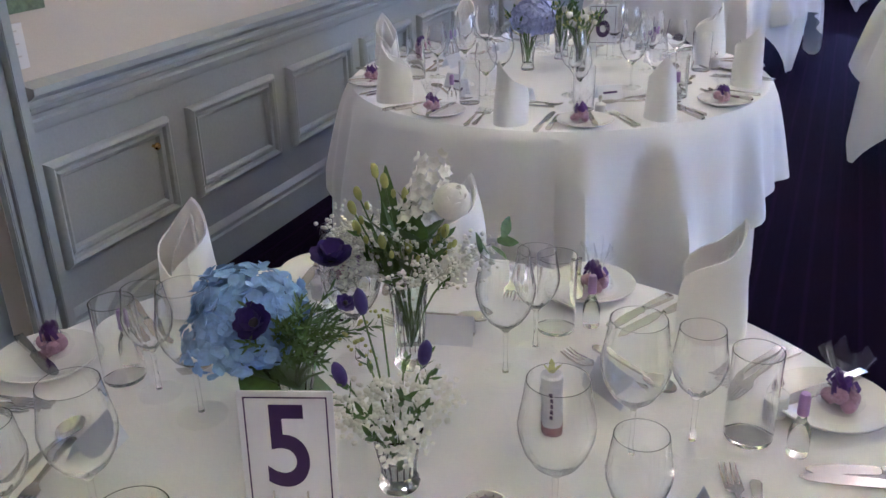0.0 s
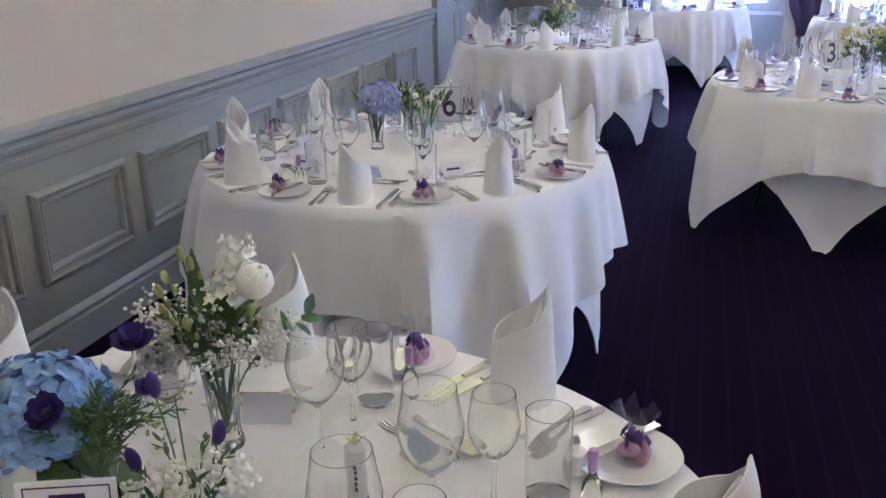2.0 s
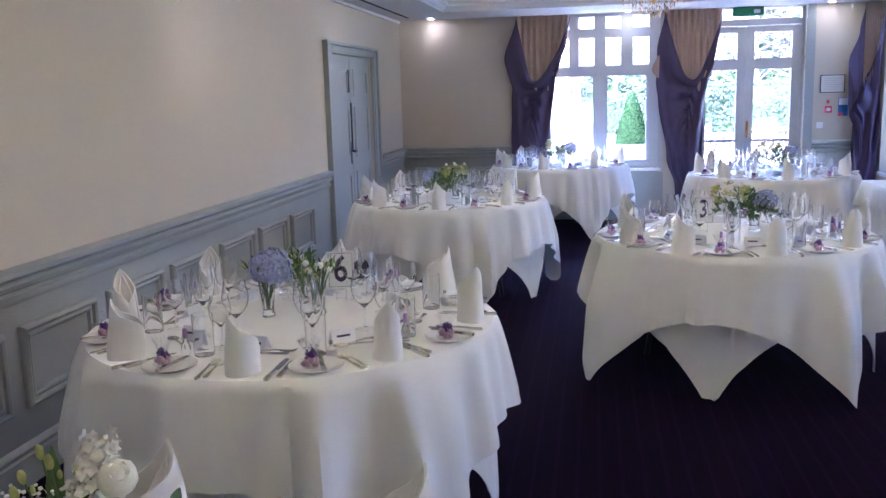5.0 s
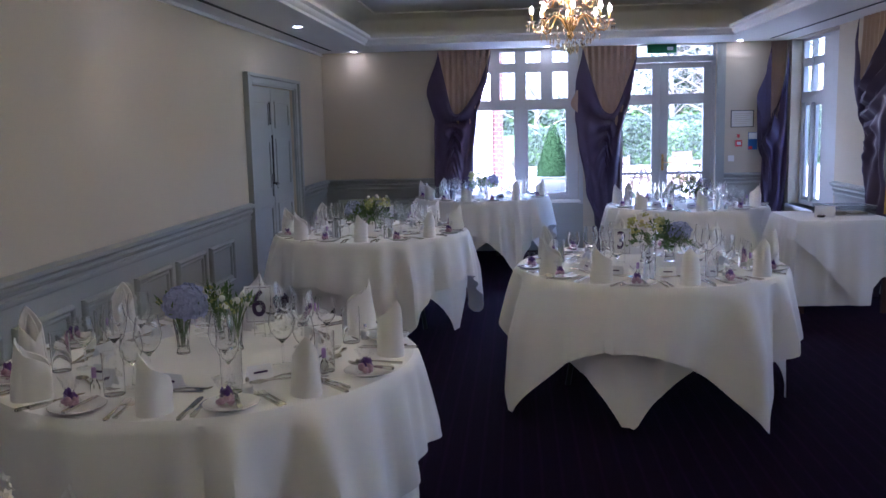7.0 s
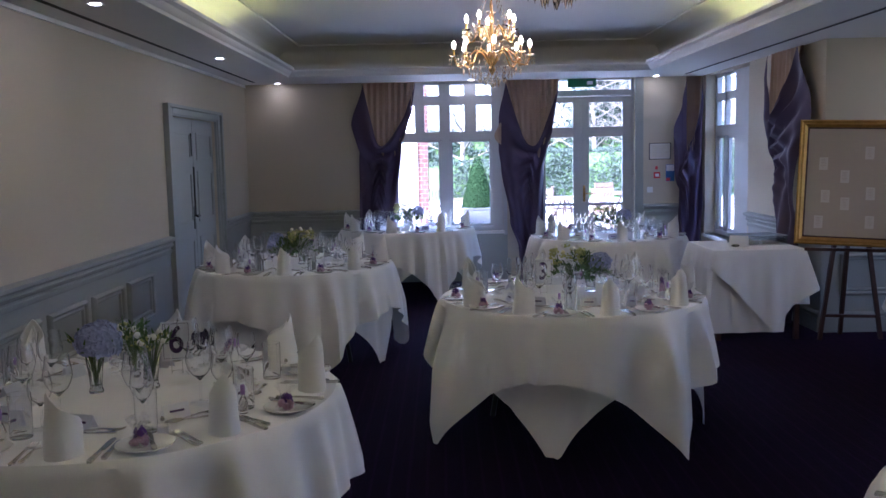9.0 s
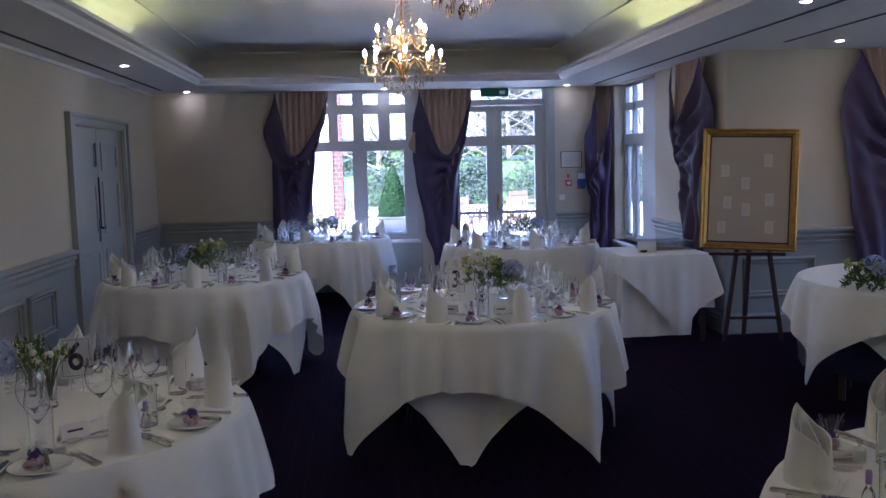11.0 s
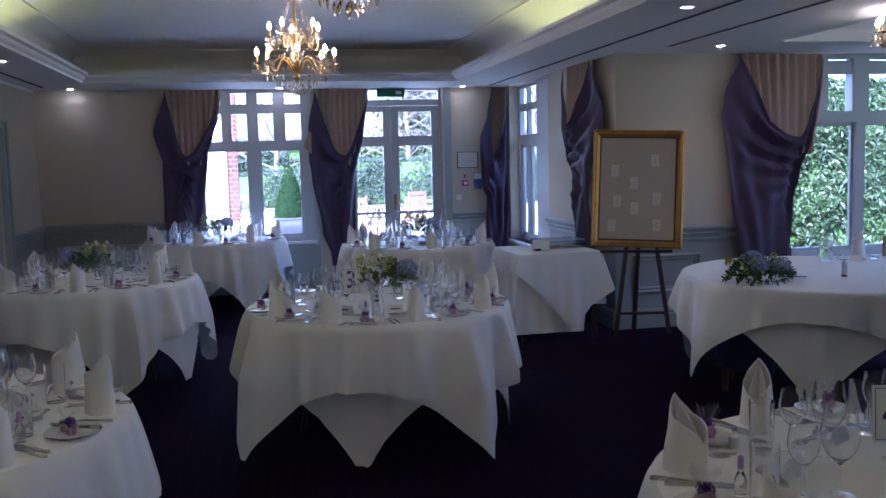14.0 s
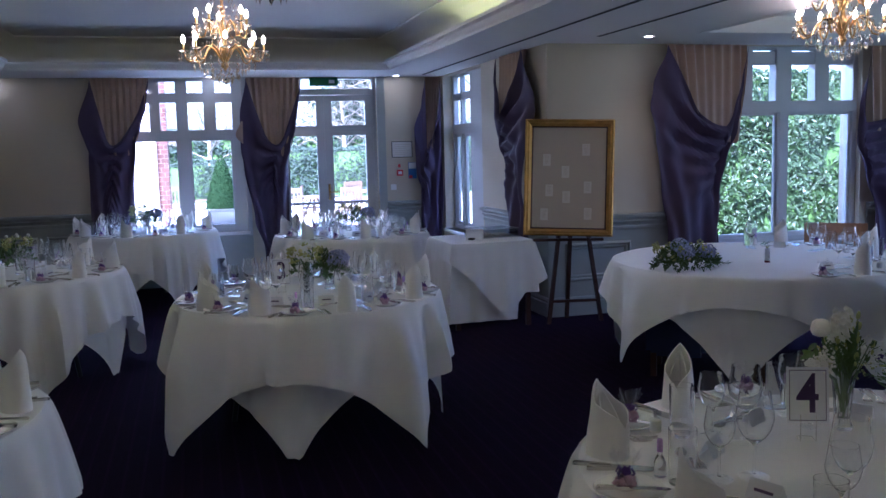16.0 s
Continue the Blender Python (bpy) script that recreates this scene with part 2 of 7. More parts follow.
wall_with_holes("wall_east", "y", RIGHT, 0.20, STEP + 0.3, FAR, [W3], "cream wall with a narrow mullioned window")
wall_with_holes("wall_step", "x", STEP, 0.3, RIGHT, END + 0.25, [W2], "cream wall with a mullioned window")
wall_with_holes("wall_end", "y", END, 0.25, BACK - 0.3, STEP, [W4], "cream end wall with a wide window")
wall_with_holes("wall_south", "x", BACK - 0.25, 0.25, LEFT, END, [], "plain cream wall")


def ceiling():
    x0, x1, y0, y1, zt = TRAY
    bm = bmesh.new()
    o = 0.055
    # flat soffit round the raised part, and the slab above
    box(bm, LEFT, x0 - o, BACK, FAR, TOP, TOP + 0.04)
    box(bm, x1 + o, RIGHT + 0.25, BACK, FAR, TOP, TOP + 0.04)
    box(bm, x0 - o, x1 + o, y1 + o, FAR, TOP, TOP + 0.04)
    box(bm, x0 - o, x1 + o, BACK, y0 - o, TOP, TOP + 0.04)
    box(bm, LEFT - 0.3, RIGHT + 0.3, BACK - 0.3, FAR + 0.3, 3.0, 3.12)
    tagged(link("ceiling", bm, WHITE, smooth=False), "white painted ceiling with a raised coved tray", kind="structure")
    # second raised part over the wide end of the room
    bm = bmesh.new()
    u0, u1, v0, v1 = 4.75, 8.0, 0.0, 7.25
    box(bm, RIGHT + 0.25, u0, BACK, STEP, TOP, TOP + 0.1)
    box(bm, u1, END, BACK, STEP, TOP, TOP + 0.1)
    box(bm, u0, u1, v1, STEP, TOP, TOP + 0.1)
    box(bm, u0, u1, BACK, v0, TOP, TOP + 0.1)
    box(bm, u0 - 0.02, u1 + 0.02, v0 - 0.02, v1 + 0.02, 2.78, 2.9)
    for a, b, out in (((u0, v0, TOP), (u0, v1, TOP), (1, 0, 0)), ((u1, v0, TOP), (u1, v1, TOP), (-1, 0, 0)), ((u0, v1, TOP), (u1, v1, TOP), (0, -1, 0)), ((u0, v0, TOP), (u1, v0, TOP), (0, 1, 0))):
        sweep(bm, [(-0.05, 0.1), (0.0, 0.1), (0.0, 0.14), (0.05, 0.2), (0.13, 0.27), (0.17, 0.335), (-0.05, 0.335)], a, b, out)
        sweep(bm, [(-0.03, -0.003), (0.03, -0.003), (0.03, 0.03), (0.0, 0.1), (-0.03, 0.05)], a, b, out)
    tagged(link("ceiling_tray", bm, WHITE), "white raised ceiling panel with moulded edge", kind="structure")
    # cove of the main tray: lip moulding, trough and curved cove
    lip = [(0.0, 0.0), (0.03, 0.0), (0.035, 0.02), (0.06, 0.035), (0.07, 0.06), (0.10, 0.075), (0.105, 0.10), (0.0, 0.10), (-0.02, 0.05)]
    bm = bmesh.new()
    c = [(x0 - 0.05, y0 - 0.05), (x1 + 0.05, y0 - 0.05), (x1 + 0.05, y1 + 0.05), (x0 - 0.05, y1 + 0.05)]
    cen = Vector(((x0 + x1) / 2, (y0 + y1) / 2, 0))
    rows = []
    for u, v in lip:
        ring = []
        for x, y in c:
            sx, sy = (1 if x < cen.x else -1), (1 if y < cen.y else -1)
            ring.append(bm.verts.new((x + sx * u, y + sy * u, TOP - 0.004 + v)))
        rows.append(ring)
    for k in range(len(rows)):
        a, b = rows[k], rows[(k + 1) % len(rows)]
        for j in range(4):
            bm.faces.new((a[j], a[(j + 1) % 4], b[(j + 1) % 4], b[j]))
    tagged(link("trim_tray", bm, WHITE), "white stepped cornice moulding of the ceiling tray", kind="structure")
    bm = bmesh.new()
    prof = [(-0.26, 0.035), (-0.26, 0.17)] + [(-0.26 + 0.30 * (1 - math.cos(a)), 0.17 + 0.235 * math.sin(a)) for a in [math.pi / 2 * k / 8 for k in range(1, 9)]] + [(0.05, 0.405), (0.05, 0.393), (0.075, 0.393), (0.075, 0.41)]
    rows = []
    for u, v in prof:
        ring = []
        for x, y in ((x0 - 0.05, y0), (x1 + 0.085, y0), (x1 + 0.085, y1 + 0.62), (x0 - 0.05, y1 + 0.62)):
            sx, sy = (1 if x < cen.x else -1), (1 if y < cen.y else -1)
            ring.append(bm.verts.new((x + sx * u, y + sy * u, TOP + v)))
        rows.append(ring)
    for a, b in zip(rows, rows[1:]):
        for j in range(4):
            bm.faces.new((a[j], a[(j + 1) % 4], b[(j + 1) % 4], b[j]))
    bm.faces.new(rows[-1])
    tagged(link("ceiling_cove", bm, WHITE), "white coved recess over the ceiling tray", kind="structure")


ceiling()
# dark ventilation slots in the soffit
for k, (x, a, b) in enumerate(((-1.67, -1.5, 11.15), (3.395, -1.5, 11.22), (3.96, -1.5, 7.55))):
    structure("trim_slot_%d" % (k + 1), boxes((x - 0.018, x + 0.018, a, b, TOP - 0.003, TOP + 0.02)), SLOT, "dark slot in the ceiling", False)

# hidden tubes of the cove
TUBE = glow("cove_tube", (0.92, 0.88, 0.22), 1.25)
for x in (TRAY[0] - 0.17, TRAY[1] + 0.17):
    for a, b in ((-0.6, 2.3), (2.5, 5.4), (5.6, 8.6)):
        t = thing("cove_light", (x, a, TOP + 0.056), "fluorescent tube hidden behind the cove lip", "light", "cove lights")
        part("tube", lathe([(0, 0), (0.013, 0), (0.013, b - a), (0, b - a)], 10, m=pose(0, 0, 0.03, -90)), TUBE, t)
        part("batten", boxes((-0.02, 0.02, 0, b - a, 0, 0.016)), WHITE, t)

# ---- panelling on the walls ----
DADO = [(0, -0.14), (0.014, -0.14), (0.020, -0.128), (0.020, -0.108), (0.010, -0.102), (0.010, -0.090), (0.030, -0.078), (0.036, -0.062), (0.026, -0.054), (0.026, -0.044), (0.050, -0.032), (0.062, -0.022), (0.062, -0.002), (0.0, 0.008)]
SKIRT = [(0, 0), (0.024, 0), (0.024, 0.125), (0.014, 0.131), (0.014, 0.140), (0.022, 0.152), (0.012, 0.170), (0.0, 0.176)]
DZ = 0.905


def wainscot(name, a, b, out, label):
    """A lining board with dado rail and skirting from a to b (plan points)."""
    a, b, out = Vector((*a, 0)), Vector((*b, 0)), Vector((*out, 0))
    bm = bmesh.new()
    sweep(bm, [(0, 0), (0.006, 0), (0.006, DZ), (0, DZ)], a, b, out)
    sweep(bm, [(u + 0.002, v + DZ) for u, v in DADO], a, b, out)
    sweep(bm, [(u + 0.004, v) for u, v in SKIRT], a, b, out)
    return tagged(link(name, bm, GREY), label, kind="structure")


def frame_panel(parent, y0, y1, z0, z1, base, axis="y", sgn=1, width=0.062):
    """A raised picture-frame moulding with mitred corners."""
    bm = bmesh.new()
    prof = [(0.0, 0.0), (0.016, 0.0), (0.026, 0.006), (0.032, 0.016), (0.026, 0.027), (0.012, 0.031), (0.012, 0.036), (0.020, 0.044), (0.016, 0.054), (0.002, width)]
    rings = []
    for h, inset in prof:
        ring = []
        for s, z in ((y0 + inset, z0 + inset), (y1 - inset, z0 + inset), (y1 - inset, z1 - inset), (y0 + inset, z1 - inset)):
            ring.append(bm.verts.new((base + sgn * h, s, z) if axis == "y" else (s, base + sgn * h, z)))
        rings.append(ring)
    for r, q in zip(rings, rings[1:]):
        for j in range(4):
            bm.faces.new((r[j], r[(j + 1) % 4], q[(j + 1) % 4], q[j]))
    return part("panel_moulding", bm, GREY, parent)


wl = wainscot("panelling_west", (LEFT, 2.42), (LEFT, 8.30), (1, 0), "grey-green painted wall panelling with moulded frames")
wainscot("panelling_west_end", (LEFT, 10.22), (LEFT, FAR), (1, 0), "grey-green painted panelling beside the door")
for k in range(9):
    y = 2.44 + 0.677 * k
    if y + 0.57 < 8.28:
        frame_panel(wl, y, y + 0.565, 0.315, 0.665, LEFT + 0.006)
wn1 = wainscot("panelling_north", (LEFT, FAR), (W1[0] - 0.06, FAR), (0, -1), "grey-green painted panelling under the dado rail")
frame_panel(wn1, LEFT + 0.15, -1.1, 0.315, 0.665, FAR - 0.006, "x", -1)
frame_panel(wn1, -1.0, -0.25, 0.315, 0.665, FAR - 0.006, "x", -1)
wainscot("panelling_north_right", (FD[1] + 0.1, FAR), (RIGHT, FAR), (0, -1), "grey-green painted panelling under the dado rail")
wn2 = wainscot("panelling_step", (RIGHT + 0.0, STEP), (W2[0] - 0.08, STEP), (0, -1), "grey-green painted panelling under the dado rail")
frame_panel(wn2, 3.85, 4.5, 0.315, 0.665, STEP - 0.006, "x", -1)
wainscot("panelling_step_right", (W2[1] + 0.08, STEP), (END, STEP), (0, -1), "grey-green painted panelling under the dado rail")
wainscot("panelling_east", (RIGHT, STEP + 0.0), (RIGHT, W3[0] - 0.05), (-1, 0), "grey-green painted panelling under the dado rail")
wainscot("panelling_end", (END, BACK), (END, STEP), (-1, 0), "grey-green painted panelling under the dado rail")
wainscot("panelling_south", (LEFT, BACK), (END, BACK), (0, 1), "grey-green painted panelling under the dado rail")
wainscot("panelling_west_back", (LEFT, BACK), (LEFT, 1.06), (1, 0), "grey-green painted panelling under the dado rail")
structure("panelling_window", boxes((W1[0] - 0.06, W1[1] + 0.05, FAR - 0.012, FAR, 0, W1[2] - 0.03)), GREY, "grey-green boarding under the window", False)
structure("panelling_window_step", boxes((W2[0] - 0.08, W2[1] + 0.08, STEP - 0.012, STEP, 0, W2[2] - 0.03)), GREY, "grey-green boarding under the window", False)
bead = bmesh.new()
sweep(bead, [(0, 0), (0.02, 0), (0.012, 0.03), (0, 0.03)], (LEFT, 2.3, TOP - 0.032), (LEFT, FAR, TOP - 0.032), (1, 0, 0))
structure("trim_west", bead, WHITE, "thin white bead at the ceiling")


def architrave(parent, a, b, top, width=0.13, deep=0.05, head=1.0):
    """Moulded casing round a door opening on the west wall."""
    steps = [(0.0, 0.30, deep), (0.30, 0.42, deep * 0.55), (0.42, 0.86, deep * 0.7), (0.86, 1.0, deep * 0.5)]
    for lo, hi, d in steps:
        u0, u1 = width * (1 - hi), width * (1 - lo)
        bm = bmesh.new()
        box(bm, LEFT, LEFT + d, a - u1, a - u0, 0, top + u1 * head, 0.003)
        box(bm, LEFT, LEFT + d, b + u0, b + u1, 0, top + u1 * head, 0.003)
        box(bm, LEFT, LEFT + d, a - u0, b + u0, top + u0 * head, top + u1 * head, 0.003)
        part("casing", bm, GREY, parent)


def double_door(a, b, top):
    root = tagged(new("door_1"), "closed grey painted panelled double door with black ironwork", kind="structure")
    architrave(root, a, b, top, 0.20, 0.05, 0.5)
    mid = (a + b) / 2
    for y0, y1, s in ((a + 0.005, mid - 0.002, 1), (mid + 0.002, b - 0.005, -1)):
        leaf = part("door_leaf", boxes((LEFT - 0.06, LEFT - 0.025, y0, y1, 0.01, top - 0.005), bevel=0.003), GREY, root)
        w = 0.10
        for z0, z1 in ((0.2, 0.82), (0.96, 1.46), (1.56, 1.83)):
            bm = bmesh.new()
            for p0, p1, q0, q1 in ((y0 + w, y1 - w, z0, z0 + 0.03), (y0 + w, y1 - w, z1 - 0.03, z1), (y0 + w, y0 + w + 0.03, z0 + 0.03, z1 - 0.03), (y1 - w - 0.03, y1 - w, z0 + 0.03, z1 - 0.03)):
                box(bm, LEFT - 0.03, LEFT - 0.014, p0, p1, q0, q1, 0.006)
            part("panel_moulding", bm, GREY, leaf)
        if s == 1:
            bm = boxes((LEFT - 0.026, LEFT - 0.018, y1 - 0.075, y1 - 0.035, 0.90, 1.12), bevel=0.003)
            tube(bm, [(LEFT - 0.02, y1 - 0.055, 1.03), (LEFT + 0.035, y1 - 0.055, 1.03), (LEFT + 0.04, y1 - 0.10, 1.03), (LEFT + 0.04, y1 - 0.17, 1.028)], 0.009, 8)
            part("door_handle", bm, BLACK, leaf, "black iron lever handle")
            part("bolt", boxes((LEFT - 0.026, LEFT - 0.012, y1 - 0.03, y1 - 0.006, 1.02, 1.50), bevel=0.004), BLACK, leaf, "black vertical slide bolt")
            part("bolt", boxes((LEFT - 0.026, LEFT - 0.012, y1 - 0.09, y1 - 0.06, 1.60, 1.82), bevel=0.004), BLACK, leaf, "black upper slide bolt")


double_door(*DOOR[:2], DOOR[3])


def side_door(a, b, top):
    root = tagged(new("door_2"), "grey painted door with deep fluted casing", kind="structure")
    architrave(root, a, b, top, 0.12, 0.06)
    part("door_leaf", boxes((LEFT - 0.12, LEFT - 0.08, a + 0.005, b - 0.005, 0.01, top - 0.005), bevel=0.003), GREY, root)


side_door(*SIDE_DOOR[:2], SIDE_DOOR[3])


def mullioned(name, axis, face, a, b, z0, z1, big, small, transom, rows, label, depth=0.12, sill=True, recess=0.0, jamb=0.055):
    """A stone-pattern window: big lights below a transom, rows of small ones above."""
    root = tagged(new(name), label, kind="structure")

    def bar(nm, s0, s1, h0, h1, d0=0.06, d1=None, mat=TRIM, bev=0.006):
        d1 = d0 + depth if d1 is None else d1
        if nm != "window_sill":
            d0, d1 = d0 + recess, d1 + recess
        bm = bmesh.new()
        if axis == "x":
            box(bm, s0, s1, face + d0, face + d1, h0, h1, bev)
        else:
            box(bm, face + d0, face + d1, s0, s1, h0, h1, bev)
        return part(nm, bm, mat, root, smooth=False)

    fr = 0.055
    bar("window_frame", a, a + fr, z0, z1)
    bar("window_frame", b - jamb, b, z0, z1)
    bar("window_frame", a + fr, b - jamb, z1 - 0.03, z1)
    bar("window_frame", a + fr, b - jamb, z0, z0 + fr)
    bar("transom", a + fr, b - jamb, transom[0], transom[1], 0.045)
    for m0, m1 in big:
        bar("mullion", m0, m1, z0 + fr, transom[0], 0.045)
    for m0, m1 in small:
        bar("mullion", m0, m1, transom[1], z1 - 0.03, 0.05)
    for r0, r1 in rows:
        bar("glazing_bar", a + fr, b - jamb, r0, r1, 0.066, 0.066 + depth - 0.012)
    # opening casements inside each large light
    edges = [a + fr] + [v for m in big for v in m] + [b - jamb]
    for s0, s1 in zip(edges[::2], edges[1::2]):
        for q in ((s0, s0 + 0.028, z0 + fr, transom[0]), (s1 - 0.028, s1, z0 + fr, transom[0]), (s0 + 0.028, s1 - 0.028, transom[0] - 0.028, transom[0]), (s0 + 0.028, s1 - 0.028, z0 + fr, z0 + fr + 0.035)):
            bar("casement", *q, 0.085, 0.125, TRIM, 0.004)
        p = bar("pane", s0 + 0.026, s1 - 0.026, z0 + fr + 0.03, transom[0] - 0.026, 0.102, 0.106, PANE, 0)
        p.visible_shadow = False
        bar("latch", s1 - 0.022, s1 - 0.008, 1.14, 1.26, 0.07, 0.085, TRIM, 0.003)
    edges = [a + fr] + [v for m in small for v in m] + [b - jamb]
    for s0, s1 in zip(edges[::2], edges[1::2]):
        p = bar("pane", s0, s1, transom[1], z1 - 0.03, 0.112, 0.116, PANE, 0)
        p.visible_shadow = False
    if sill:
        bar("window_sill", a - 0.02, b + 0.02, z0 - 0.035, z0, -0.035, 0.17, WHITE)
    return root


mullioned("window_1", "x", FAR, *W1, [(0.50, 0.615)], [(0.185, 0.305), (0.487, 0.62), (0.798, 0.94)], (1.745, 1.84), [(2.165, 2.277)], "grey-painted mullioned window overlooking the terrace", jamb=0.125)
mullioned("window_2", "x", STEP, *W2, [(6.128, 6.226)], [(5.66, 5.826), (6.083, 6.258), (6.527, 6.688)], (1.815, 1.923), [(2.271, 2.393)], "grey-painted mullioned window facing a laurel hedge")
mullioned("window_3", "y", RIGHT, *W3, [(9.99, 10.66), (11.01, 11.06)], [(9.99, 10.66), (11.01, 11.06)], (1.72, 1.84), [(2.13, 2.22)], "grey-painted narrow mullioned window", depth=0.06, recess=0.06)


# out of view: window inferred from side light, lamp added as its sky
mullioned("window_4", "y", END, *W4, [(4.5, 4.6), (5.6, 5.7)], [(4.5, 4.6), (5.6, 5.7)], (1.78, 1.88), [(2.1, 2.18)], "grey-painted wide mullioned window", sill=False)
lamp("sky_in_window", "AREA", (END + 0.02, 5.1, 1.5), 3.1, (0.86, 0.94, 1.0), (4.4, 4.4, 0.7), (3.2, 1.7))
# lamps added outside above the openings, strengthening the sky's light that falls in
for x, y, z, wide, watts in ((0.56, FAR + 1.6, 2.90, 1.4, 16.0), (2.24, FAR + 1.6, 2.90, 1.2, 16.0), (6.15, STEP + 1.5, 3.0, 1.7, 20.0)):
    lamp("sky_over_window", "AREA", (x, y, z), watts, (0.76, 0.88, 1.0), (x - (0.8 if x > 4 else 0.0), y - 4.2, 0.7), (wide, 0.4))


def french_door(a, b, top):
    root = tagged(new("door_3"), "grey-painted pair of glazed doors to the terrace with a transom light", kind="structure")

    def bar(nm, x0, x1, z0, z1, d0=0.06, d1=0.15, mat=TRIM, bev=0.005, parent=root):
        return part(nm, boxes((x0, x1, FAR + d0, FAR + d1, z0, z1), bevel=bev), mat, parent, smooth=False)

    bar("door_frame", a, a + 0.07, 0.0, top)
    bar("door_frame", b - 0.04, b, 0.0, top)
    bar("door_frame", a + 0.07, b - 0.04, top - 0.012, top)
    bar("transom", a + 0.07, b - 0.04, 2.24, 2.312, 0.045)
    bar("threshold", a, b, 0.0, 0.03)
    p = bar("pane", a + 0.07, b - 0.04, 2.312, top - 0.012, 0.1, 0.104, PANE, 0)
    p.visible_shadow = False
    mid = 2.225
    for x0, x1 in ((a + 0.07, mid - 0.002), (mid + 0.002, b - 0.04)):
        st0, st1 = 0.095, 0.095
        for q in ((x0, x0 + st0, 0.03, 2.235), (x1 - st1, x1, 0.03, 2.235), (x0 + st0, x1 - st1, 2.165, 2.235), (x0 + st0, x1 - st1, 1.745, 1.865), (x0 + st0, x1 - st1, 0.03, 0.33), (x0 + st0, x1 - st1, 0.90, 0.935)):
            bar("door_rail", *q, 0.075, 0.125)
        for z0, z1 in ((1.865, 2.165), (0.935, 1.745), (0.33, 0.90)):
            p = bar("pane", x0 + st0 - 0.004, x1 - st1 + 0.004, z0 - 0.004, z1 + 0.004, 0.098, 0.102, PANE, 0)
            p.visible_shadow = False
    bm = boxes((mid + 0.02, mid + 0.05, FAR + 0.062, FAR + 0.075, 0.95, 1.15), bevel=0.004)
    tube(bm, [(mid + 0.035, FAR + 0.065, 1.05), (mid + 0.035, FAR + 0.03, 1.05), (mid + 0.14, FAR + 0.028, 1.05)], 0.008, 8)
    part("door_handle", bm, BRASS, root, "brass lever handle")


french_door(*FD[:2], FD[3])
# plastered reveals and a pier beside the glazed doors
structure("trim_door", boxes((FD[1], FD[1] + 0.10, FAR - 0.02, FAR, 0, TOP)), GREY, "grey door casing", False)
structure("trim_window", boxes((W1[1], W1[1] + 0.05, FAR - 0.015, FAR, W1[2] - 0.05, TOP)), TRIM, "grey window casing", False)

# ---- tables ----
TABLE_H, R0 = 0.742, 0.755


